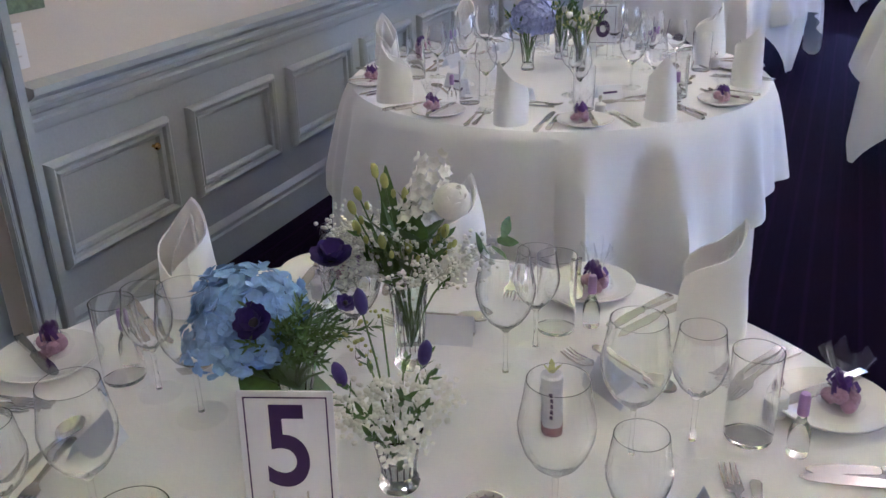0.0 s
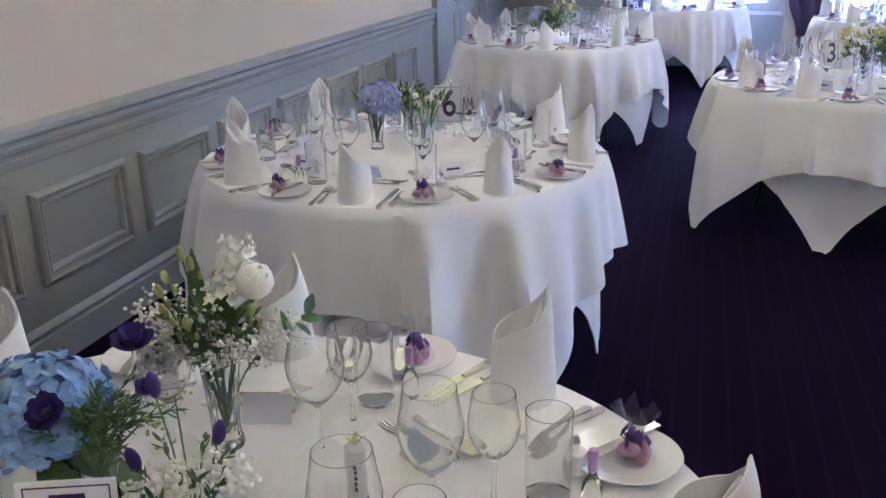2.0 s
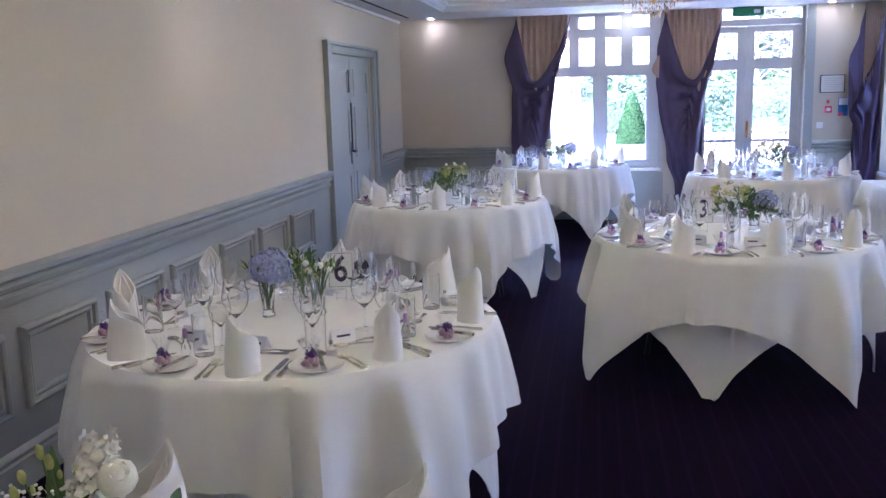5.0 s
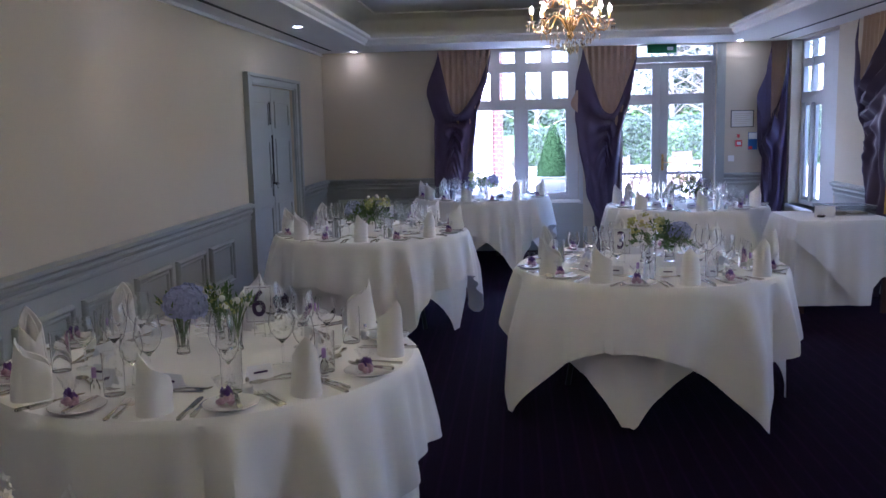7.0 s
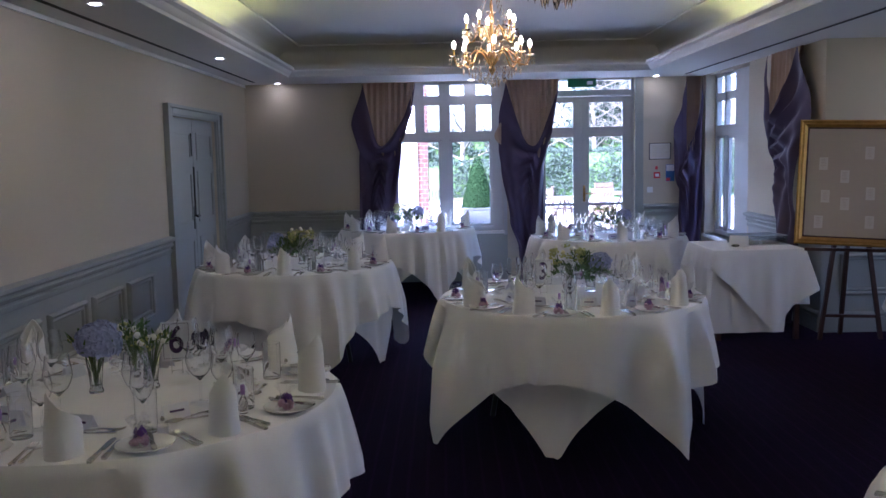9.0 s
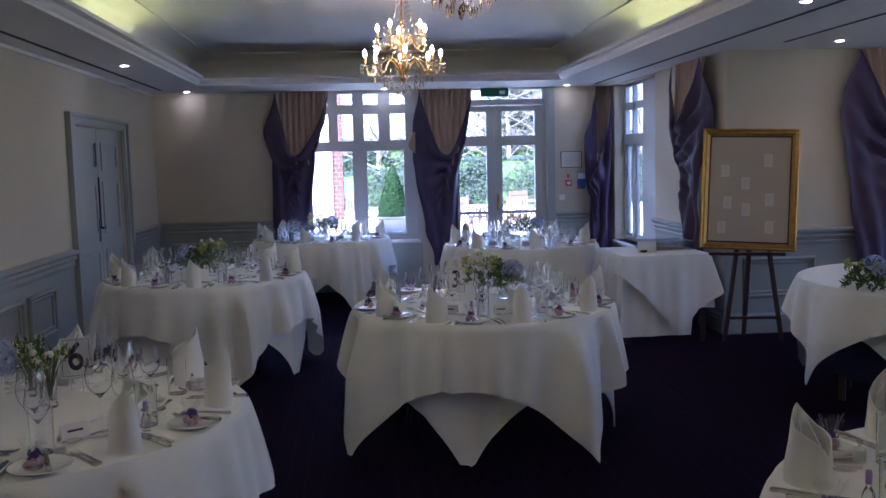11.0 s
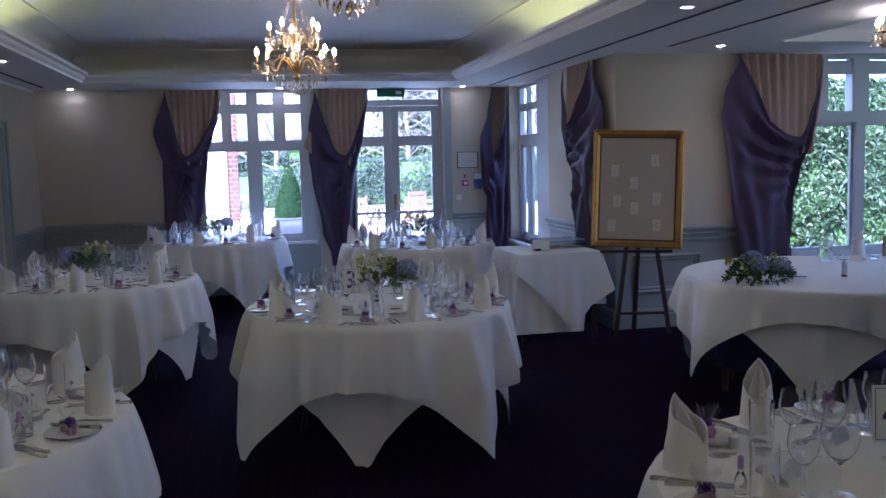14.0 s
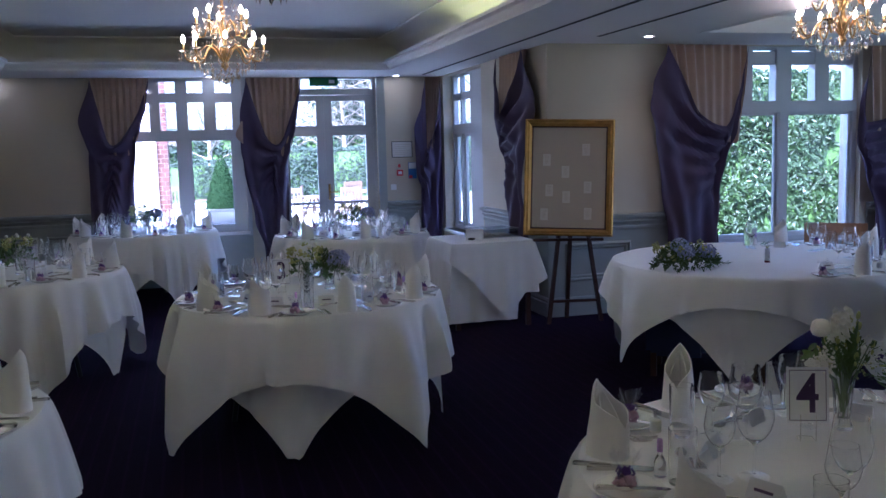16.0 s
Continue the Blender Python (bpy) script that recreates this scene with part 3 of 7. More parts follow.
def cloth_mesh(radius, side, base, seed, top, z_min=0.02, flare=0.30, disc=True, shrink=0.0, squared=0.0, ridged=1.0, amp=0.09, inner=False):
    """A square cloth laid over a round table: flat on top, hanging in folds, longest at its corners."""
    rnd = random.Random(seed)
    n, rows = 240, 16
    ph = [rnd.uniform(0, 6.28) for _ in range(6)]
    bm = bmesh.new()
    rim = radius - shrink
    rings = []
    if disc:
        for f in (0.0, 0.35, 0.7, 0.93):
            rings.append([])
            for k in range(n if f else 1):
                th = 2 * math.pi * k / n
                sq = 1.0 if not squared else 1 / (abs(math.cos(th - squared)) ** 7 + abs(math.sin(th - squared)) ** 7) ** (1 / 7)
                rings[-1].append(bm.verts.new((rim * sq * f * math.cos(th), rim * sq * f * math.sin(th), top)))
    cols = []
    for k in range(n):
        th = 2 * math.pi * k / n
        square = 1.0 if not squared else 1 / (abs(math.cos(th - squared)) ** 7 + abs(math.sin(th - squared)) ** 7) ** (1 / 7)
        q = (th - base) % (math.pi / 2)
        q = min(q, math.pi / 2 - q)
        ext = (side / 2) / (math.cos(math.pi / 4 - q) ** 60 + math.sin(math.pi / 4 - q) ** 60) ** (1 / 60)
        corner = max(0.0, 1 - q / 0.62)
        drop = ext - rim * square
        wob = 0.5 * math.sin(3 * th + ph[0]) + 0.5 * math.sin(5 * th + ph[1])
        cols.append((th, drop * (1 + 0.03 * wob), corner, q, rim * square))
    for j in range(rows + 1):
        s = j / rows
        ring = []
        for th, drop, corner, q, edge in cols:
            d = s * drop
            roll = 0.022
            if d < roll:
                a = d / roll * math.pi / 2
                r, z = edge - 0.012 + 0.016 * math.sin(a), top - 0.016 * (1 - math.cos(a))
            else:
                e = d - roll
                turn = 14 * th + ph[2] + 1.8 * math.sin(2 * th + ph[3]) + 0.9 * math.sin(5 * th + ph[1])
                skew = math.sin(turn + 0.9 * math.sin(turn))
                gap = 0.72 + 0.28 * math.sin(3 * th + ph[4])
                wave = (0.78 * skew * gap + 0.26 * math.cos(9 * th + ph[4]) + 0.20 * math.cos(27 * th + ph[5] + 1.2 * math.sin(4 * th + ph[0]))) * (0.60 + 0.5 * corner)
                ridge = math.cos(q / 0.20 * math.pi / 2) if q < 0.2 else -0.55 * math.sin((q - 0.2) / 0.42 * math.pi) if q < 0.62 else 0.0
                grow = min(1.0, e / 0.32) ** 0.7
                r = edge + 0.006 + e * (0.045 + flare * (0.06 + 0.20 * ridged * corner * max(0, ridge) - 0.09 * corner * max(0, -ridge))) + amp * (wave if inner else 0.95 * wave + 0.40) * grow + 0.035 * ridge * grow * corner * ridged
                r = max(r, edge - 0.014 + 0.035 * min(e, 0.4)) if not inner else min(r, edge + 0.012 + 0.03 * e)
                z = top - 0.016 - e * 0.985
            z = max(z, z_min + 0.01 * math.sin(40 * th))
            ring.append(bm.verts.new((r * math.cos(th), r * math.sin(th), z)))
        rings.append(ring)
    for a, b in zip(rings, rings[1:]):
        for k in range(n):
            q = list(dict.fromkeys((a[k % len(a)], b[k], b[(k + 1) % n], a[(k + 1) % len(a)])))
            bm.faces.new(q)
    # turned hem
    hem = [bm.verts.new((v.co.x * 0.994, v.co.y * 0.994, v.co.z + 0.0015)) for v in rings[-1]]
    back = [bm.verts.new((v.co.x * 0.995, v.co.y * 0.995, v.co.z + 0.02)) for v in rings[-1]]
    for a, b in ((rings[-1], hem), (hem, back)):
        for k in range(n):
            bm.faces.new((a[k], b[k], b[(k + 1) % n], a[(k + 1) % n]))
    return bm


def table(x, y, base, seed, radius=0.755, number=None, side=2.18, under=2.16, flare=0.30):
    t = thing("round_table", (x, y, 0), "round banqueting table hidden under white cloths", "table", "banqueting tables")
    part("tabletop", lathe([(0, TABLE_H - 0.03), (radius - 0.012, TABLE_H - 0.03), (radius - 0.006, TABLE_H - 0.02), (radius - 0.012, TABLE_H - 0.006), (0, TABLE_H - 0.006)], 48), DARK_WOOD, t)
    for k in range(4):
        a = base + math.pi / 4 + k * math.pi / 2
        px, py = 0.42 * math.cos(a), 0.42 * math.sin(a)
        bm = bmesh.new()
        tube(bm, [(px * 0.9, py * 0.9, TABLE_H - 0.03), (px, py, 0.3), (px * 1.12, py * 1.12, 0.0)], 0.017, 8)
        part("leg", bm, BLACK, t)
    c = link("tablecloth", cloth_mesh(radius, under, base + math.pi / 4, seed + 50, TABLE_H, flare=flare * 0.3, shrink=0.035, ridged=0.0, amp=0.035, inner=True), LINEN)
    c.matrix_basis = pose(x, y, 0)
    tagged(c, "white linen under-cloth showing below the top cloth", "tablecloth", "under cloths")
    c = link("tablecloth", cloth_mesh(radius, side, base, seed, TABLE_H + 0.005, flare=flare, ridged=0.45), LINEN)
    c.matrix_basis = pose(x, y, 0)
    tagged(c, "white linen square cloth draped over a round table", "tablecloth", "top cloths")


TABLES = {
    5: (-0.179, 1.362, radians(20), 1, 0.755),
    6: (-0.630, 3.685, radians(44), 2, 0.75),
    3: (1.236, 5.695, radians(30), 3, 0.755),
    4: (2.221, 2.349, radians(20), 4, 0.755),
    7: (-0.648, 7.500, radians(20), 5, 0.755),
    8: (0.100, 10.69, radians(25), 6, 0.755),
    2: (2.120, 9.340, radians(30), 7, 0.755),
    1: (4.360, 5.890, radians(94), 8, 1.0),
}
for number, (tx, ty, tb, ts, tr) in TABLES.items():
    table(tx, ty, tb, ts, tr, side=tr * 2 + 0.65 - (0.29 if tr > 0.9 else 0.0), under=tr * 2 + 0.65 - (0.27 if tr > 0.9 else 0.0))

# ---- table settings ----
TOPZ = TABLE_H + 0.0055
RIBBON = material("purple_ribbon", (0.09, 0.025, 0.20), 0.4, vary=0.25, scale=40, fine=300)
SWEETS = material("pink_sweets", (0.42, 0.25, 0.34), 0.5, vary=0.35, scale=70, fine=300)
CELLO = clear_pane("cellophane", (0.97, 0.97, 0.98), 0.08)
LILAC = material("lilac_plastic", (0.38, 0.24, 0.52), 0.35, vary=0.1)
LABEL = material("printed_label", (0.62, 0.63, 0.66), 0.6, vary=0.12, scale=90, fine=300)
LIQUID = material("dark_red_cap", (0.16, 0.03, 0.05), 0.4)


def napkin_mesh(seed, tall=0.20, wide=0.05, cut=0.085):
    """A starched napkin wrapped into a standing sheath: one slanting mouth rising to a soft point, with folded leaves inside."""
    rnd = random.Random(seed)
    bm = bmesh.new()
    n, rows, turns = 60, 9, 1.38
    tilt = rnd.uniform(-0.03, 0.03)

    def sheet(grid):
        for p, q in zip(grid, grid[1:]):
            for k in range(len(p) - 1):
                bm.faces.new((p[k], p[k + 1], q[k + 1], q[k]))

    grid = []
    for j in range(rows + 1):
        s = j / rows
        ring = []
        for k in range(n + 1):
            f = k / n
            a = 2 * math.pi * turns * f - 2.3
            wrap = (a + math.pi) % (2 * math.pi) - math.pi
            up = max(0.0, 1 - math.sqrt(wrap * wrap + 0.004) / math.pi)
            h = cut + (tall - cut) * (0.72 * up ** 0.5 + 0.28 * max(0.0, 1 - abs(wrap) / 1.25)) * (1.0 if f < 0.7 else 0.985)
            r = wide * (1.05 - 0.05 * s) * (1.0 + 0.05 * (0.5 - f)) * (1 + 0.05 * math.sin(2.2 * a + seed) * (1 - s) + 0.022 * noise.noise((2.2 * a, 3.0 * s, seed * 3.7)) - 0.03 * math.exp(-((wrap - 1.1 + 0.5 * s) / 0.10) ** 2))
            z = h * s
            lean = wide * 0.35 * (z / tall) ** 2
            ring.append(bm.verts.new((r * math.cos(a) - lean + tilt * z + 0.003 * math.sin(7 * s + seed) * s, r * (0.86 - 0.14 * s) * math.sin(a), z)))
        grid.append(ring)
    sheet(grid)
    # leaves of the inner fold, meeting at a crease behind the mouth
    for side in (-1, 1):
        grid = []
        for j in range(6):
            s = j / 5
            ring = []
            for k in range(9):
                f = k / 8
                x = wide * (0.72 - 0.95 * f)
                y = side * wide * (0.10 + 0.52 * math.sin(math.pi * 0.5 * f) * (1 - 0.25 * s))
                h = tall * (0.86 - 0.42 * f - (0.05 if side > 0 else 0.0))
                ring.append(bm.verts.new((x - wide * 0.35 * (h * s / tall) ** 2 + tilt * h * s, y, 0.01 + (h - 0.01) * s)))
            grid.append(ring)
        sheet(grid)
    bmesh.ops.recalc_face_normals(bm, faces=bm.faces[:])
    bmesh.ops.solidify(bm, geom=bm.faces[:], thickness=0.003)
    return bm


def stem_glass(tall, bowl, mouth, foot, low, label, group):
    """A thin stemmed glass of foot, stem and bowl with wall thickness."""
    t = 0.0011
    g = thing("wine_glass", (0, 0, 0), label, "glass", group)
    part("foot", lathe([(0, 0), (foot, 0.0005), (foot, 0.002), (foot * 0.5, 0.0045), (0.005, 0.0085), (0, 0.0085)], 26), FOOT_GLASS, g)
    part("stem", lathe([(0, 0.0086), (0.005, 0.0086), (0.0036, 0.02), (0.0034, low * 0.6), (0.0042, low - 0.006), (0, low - 0.006)], 12), CRYSTAL, g)
    out = [(0, low - 0.0058), (0.0042, low - 0.0058), (0.010, low + 0.001)]
    body = [(0.35, 0.05), (0.62, 0.14), (0.86, 0.29), (0.98, 0.45), (1.0, 0.56)]
    out += [(bowl * f, low + (tall - low) * g) for f, g in body] + [(bowl * 0.4 + mouth * 0.6, low + (tall - low) * 0.8), (mouth, tall)]
    ins = [(mouth - t, tall)] + [((bowl * 0.4 + mouth * 0.6) - t, low + (tall - low) * 0.8)] + [(bowl * f - t, low + (tall - low) * g + 0.001) for f, g in body[::-1]] + [(0, low + 0.006)]
    part("bowl", lathe(out + ins, 26), CRYSTAL, g)
    return g


def tumbler_mesh(tall, r):
    t = 0.0016
    return lathe([(0, 0), (r * 0.92, 0), (r * 0.96, 0.004), (r, tall), (r - t, tall), (r * 0.96 - t, 0.006), (0, 0.005)], 26)


def flat_loft(bm, rows):
    """Rows of (x, half width, z, thickness) along x lofted into a flat bar."""
    rings = []
    for x, w, z, t in rows:
        rings.append([bm.verts.new((x, y, h)) for y, h in ((-w, z), (w, z), (w, z + t), (-w, z + t))])
    for a, b in zip(rings, rings[1:]):
        for k in range(4):
            bm.faces.new((a[k], a[(k + 1) % 4], b[(k + 1) % 4], b[k]))
    bm.faces.new(rings[0][::-1])
    bm.faces.new(rings[-1])
    return bm


def make_knife(length=0.22):
    k = thing("knife", (0, 0, 0), "polished steel table knife laid on white linen", "knife", "table knives")
    part("handle", flat_loft(bmesh.new(), [(-length * 0.5, 0.006, 0.0, 0.006), (-length * 0.48, 0.0075, 0.0, 0.008), (-length * 0.2, 0.006, 0.0, 0.008), (-length * 0.06, 0.0045, 0.001, 0.006)]), STEEL, k)
    part("blade", flat_loft(bmesh.new(), [(-length * 0.06, 0.004, 0.002, 0.003), (-length * 0.03, 0.009, 0.002, 0.002), (length * 0.3, 0.0105, 0.002, 0.0016), (length * 0.45, 0.008, 0.002, 0.0012), (length * 0.5, 0.002, 0.002, 0.001)]), STEEL, k)
    return k


def make_fork(length=0.19):
    f = thing("fork", (0, 0, 0), "polished steel fork laid on white linen", "fork", "forks")
    part("handle", flat_loft(bmesh.new(), [(-length * 0.5, 0.004, 0.0, 0.003), (-length * 0.46, 0.0085, 0.0, 0.004), (-length * 0.3, 0.006, 0.001, 0.004), (length * 0.05, 0.003, 0.005, 0.004), (length * 0.14, 0.004, 0.005, 0.003), (length * 0.2, 0.0115, 0.003, 0.002), (length * 0.27, 0.012, 0.002, 0.002)]), STEEL, f)
    for y in (-0.0102, -0.0034, 0.0034, 0.0102):
        bm = bmesh.new()
        rings = []
        for x, w, z in ((length * 0.27, 0.0019, 0.002), (length * 0.4, 0.0016, 0.002), (length * 0.5, 0.0008, 0.007)):
            rings.append([bm.verts.new((x, y + a, z + b)) for a, b in ((-w, 0), (w, 0), (w, 0.002), (-w, 0.002))])
        for a, b in zip(rings, rings[1:]):
            for k in range(4):
                bm.faces.new((a[k], a[(k + 1) % 4], b[(k + 1) % 4], b[k]))
        bm.faces.new(rings[-1])
        part("tine", bm, STEEL, f)
    return f


def make_spoon(length=0.18):
    f = thing("spoon", (0, 0, 0), "polished steel dessert spoon laid on white linen", "spoon", "spoons")
    part("handle", flat_loft(bmesh.new(), [(-length * 0.5, 0.004, 0.0, 0.003), (-length * 0.46, 0.008, 0.0, 0.004), (-length * 0.25, 0.0055, 0.001, 0.004), (length * 0.14, 0.003, 0.006, 0.004), (length * 0.2, 0.004, 0.005, 0.003)]), STEEL, f)
    bm = bmesh.new()
    rings = []
    for j in range(6):
        r = j / 5
        rings.append([bm.verts.new((length * 0.34 + length * 0.17 * r * math.cos(2 * math.pi * k / 16), 0.020 * r * math.sin(2 * math.pi * k / 16), 0.002 + 0.008 * r * r)) for k in range(16)])
    for a, b in zip(rings, rings[1:]):
        for k in range(16):
            q = (a[k], a[(k + 1) % 16], b[(k + 1) % 16], b[k])
            bm.faces.new(q)
    bmesh.ops.remove_doubles(bm, verts=bm.verts[:], dist=1e-5)
    bmesh.ops.solidify(bm, geom=bm.faces[:], thickness=0.0012)
    part("bowl", bm, STEEL, f)
    return f


def make_plate(r=0.085):
    p = link("side_plate", lathe([(0, 0.004), (r * 0.55, 0.004), (r * 0.6, 0.0), (r * 0.64, 0.002), (r * 0.98, 0.013), (r, 0.0155), (r * 0.985, 0.017), (r * 0.66, 0.0075), (r * 0.6, 0.006), (0, 0.006)], 40), CHINA)
    return tagged(p, "white china side plate on the tablecloth", "plate", "side plates")


def blob(bm, m, sub=2, rough=0.2, seed=0, mat=0):
    r = bmesh.ops.create_icosphere(bm, subdivisions=sub, radius=1.0)
    for v in r["verts"]:
        d = v.co.normalized()
        v.co = m @ (v.co * (1 + rough * noise.noise(d * 2.3 + Vector((seed * 7.1, seed, 0)))))
    for f in {f for v in r["verts"] for f in v.link_faces}:
        f.material_index = mat
    return bm


def make_favour(seed):
    rnd = random.Random(seed)
    f = thing("favour_bag", (0, 0, 0), "cellophane bag of sweets tied with purple ribbon on a side plate", "favour", "wedding favours")
    bm = bmesh.new()
    for k in range(7):
        a = k * 0.9
        blob(bm, pose(0.016 * math.cos(a), 0.013 * math.sin(a), 0.013 + 0.006 * (k % 3), 30 * k, 20 * k, 0) @ Matrix.Diagonal((0.013, 0.012, 0.011, 1)), 2, 0.35, k + seed)
    tagged(part("filling", bm, SWEETS, f, "pink and white wrapped sweets"), kind="stuff")
    bm = bmesh.new()
    for k in range(14):
        a = k * 2 * math.pi / 14 + rnd.uniform(-0.2, 0.2)
        r1, z1 = rnd.uniform(0.010, 0.024), rnd.uniform(0.030, 0.046)
        p = [Vector((0.006 * math.cos(a), 0.006 * math.sin(a), 0.036)), Vector((r1 * 0.7 * math.cos(a), r1 * 0.7 * math.sin(a), z1 + 0.012)), Vector((r1 * math.cos(a + 0.4), r1 * math.sin(a + 0.4), z1 - 0.004)), Vector((r1 * 0.5 * math.cos(a + 0.7), r1 * 0.5 * math.sin(a + 0.7), z1 - 0.010))]
        w = Vector((-math.sin(a), math.cos(a), 0.5)) * 0.0032
        vs = [(bm.verts.new(q - w), bm.verts.new(q + w)) for q in p]
        for s, t in zip(vs, vs[1:]):
            bm.faces.new((s[0], s[1], t[1], t[0]))
    tagged(part("ribbon", bm, RIBBON, f, "curled purple ribbon"), kind="stuff")
    bm = bmesh.new()
    lathe([(0.0, 0.001), (0.028, 0.002), (0.034, 0.012), (0.028, 0.026), (0.008, 0.037)], 14, bm)
    n = 18
    low = [bm.verts.new((0.008 * math.cos(2 * math.pi * k / n), 0.008 * math.sin(2 * math.pi * k / n), 0.038)) for k in range(n)]
    high = [bm.verts.new(((0.026 + 0.012 * (k % 2) + rnd.uniform(0, 0.008)) * math.cos(2 * math.pi * k / n), (0.018 + 0.012 * (k % 2)) * math.sin(2 * math.pi * k / n), 0.078 + 0.016 * (k % 3 == 0) + rnd.uniform(0, 0.012))) for k in range(n)]
    for k in range(n):
        bm.faces.new((low[k], low[(k + 1) % n], high[(k + 1) % n], high[k]))
    w = part("wrap", bm, CELLO, f, "clear crinkled cellophane", smooth=False)
    w.visible_shadow = False
    return f


def make_mini_bottle():
    b = thing("salt_bottle", (0, 0, 0), "small glass bottle with a white label and dark stopper", "bottle", "mini bottles")
    part("glass", lathe([(0, 0), (0.015, 0), (0.016, 0.003), (0.016, 0.034), (0.012, 0.038), (0.005, 0.041), (0.005, 0.048), (0, 0.048)], 18), CHINA, b)
    part("label", lathe([(0.0163, 0.006), (0.0166, 0.006), (0.0166, 0.031), (0.0163, 0.031)], 18), LABEL, b)
    part("stopper", lathe([(0, 0.048), (0.006, 0.048), (0.007, 0.052), (0.004, 0.060), (0, 0.062)], 12), STEEL, b)
    return b


def make_bubbles():
    b = thing("bubble_bottle", (0, 0, 0), "little champagne-shaped bubble bottle with a lilac neck", "bottle", "bubble bottles")
    part("body", lathe([(0, 0), (0.014, 0), (0.0145, 0.003), (0.0145, 0.035), (0.010, 0.048), (0.006, 0.056), (0.006, 0.062), (0, 0.062)], 16), CRYSTAL, b)
    part("neck", lathe([(0, 0.0622), (0.0075, 0.0622), (0.0075, 0.088), (0.006, 0.094), (0, 0.095)], 14), LILAC, b, "lilac plastic cap")
    return b


def make_card():
    bm = bmesh.new()
    w, h, d = 0.042, 0.045, 0.022
    vs = [bm.verts.new(p) for p in ((-w, -d, 0), (w, -d, 0), (w, 0, h), (-w, 0, h), (w, d, 0), (-w, d, 0))]
    bm.faces.new((vs[0], vs[1], vs[2], vs[3]))
    bm.faces.new((vs[3], vs[2], vs[4], vs[5]))
    bmesh.ops.solidify(bm, geom=bm.faces[:], thickness=0.0008)
    c = thing("place_card", (0, 0, 0), "folded white place card with a line of writing", "card", "place cards")
    part("card", bm, CARD, c, smooth=False)
    slope = math.degrees(math.atan2(h, d))
    part("writing_bar", boxes((-0.024, 0.024, -0.0035, 0.0035, 0.0002, 0.0006)), INK, c, smooth=False, m=pose(0, -d * 0.5 - 0.0008, h * 0.5 + 0.0006, slope))
    return c


NAPKINS = []
for k in range(5):
    ob = link("napkin", napkin_mesh(k, 0.192 + 0.007 * (k % 3), 0.053 + 0.003 * (k % 2), 0.058 + 0.012 * (k % 3)), NAPKIN)
    tagged(ob, "white linen napkin rolled and standing upright", "napkin", "folded napkins")
    NAPKINS.append(ob)
KNIFE, SMALL_KNIFE, FORK, SMALL_FORK, SPOON = make_knife(), make_knife(0.17), make_fork(), make_fork(0.165), make_spoon()
PLATE, CARD_THING, SALT, BUBBLES = make_plate(), make_card(), make_mini_bottle(), make_bubbles()
FAVOURS = [make_favour(k) for k in range(3)]


def glassware(name, bm, label, category, group):
    return tagged(link(name, bm, CRYSTAL), label, category, group)


WINE = stem_glass(0.212, 0.0455, 0.036, 0.038, 0.085, "large clear wine glass standing empty", "wine glasses")
WINE_SMALL = stem_glass(0.180, 0.037, 0.030, 0.034, 0.080, "small clear wine glass standing empty", "small wine glasses")
TUMBLER = glassware("tumbler", tumbler_mesh(0.135, 0.034), "straight clear water tumbler standing empty", "glass", "tumblers")
MASTERS = NAPKINS + FAVOURS + [KNIFE, SMALL_KNIFE, FORK, SMALL_FORK, SPOON, PLATE, CARD_THING, SALT, BUBBLES, WINE, WINE_SMALL, TUMBLER]


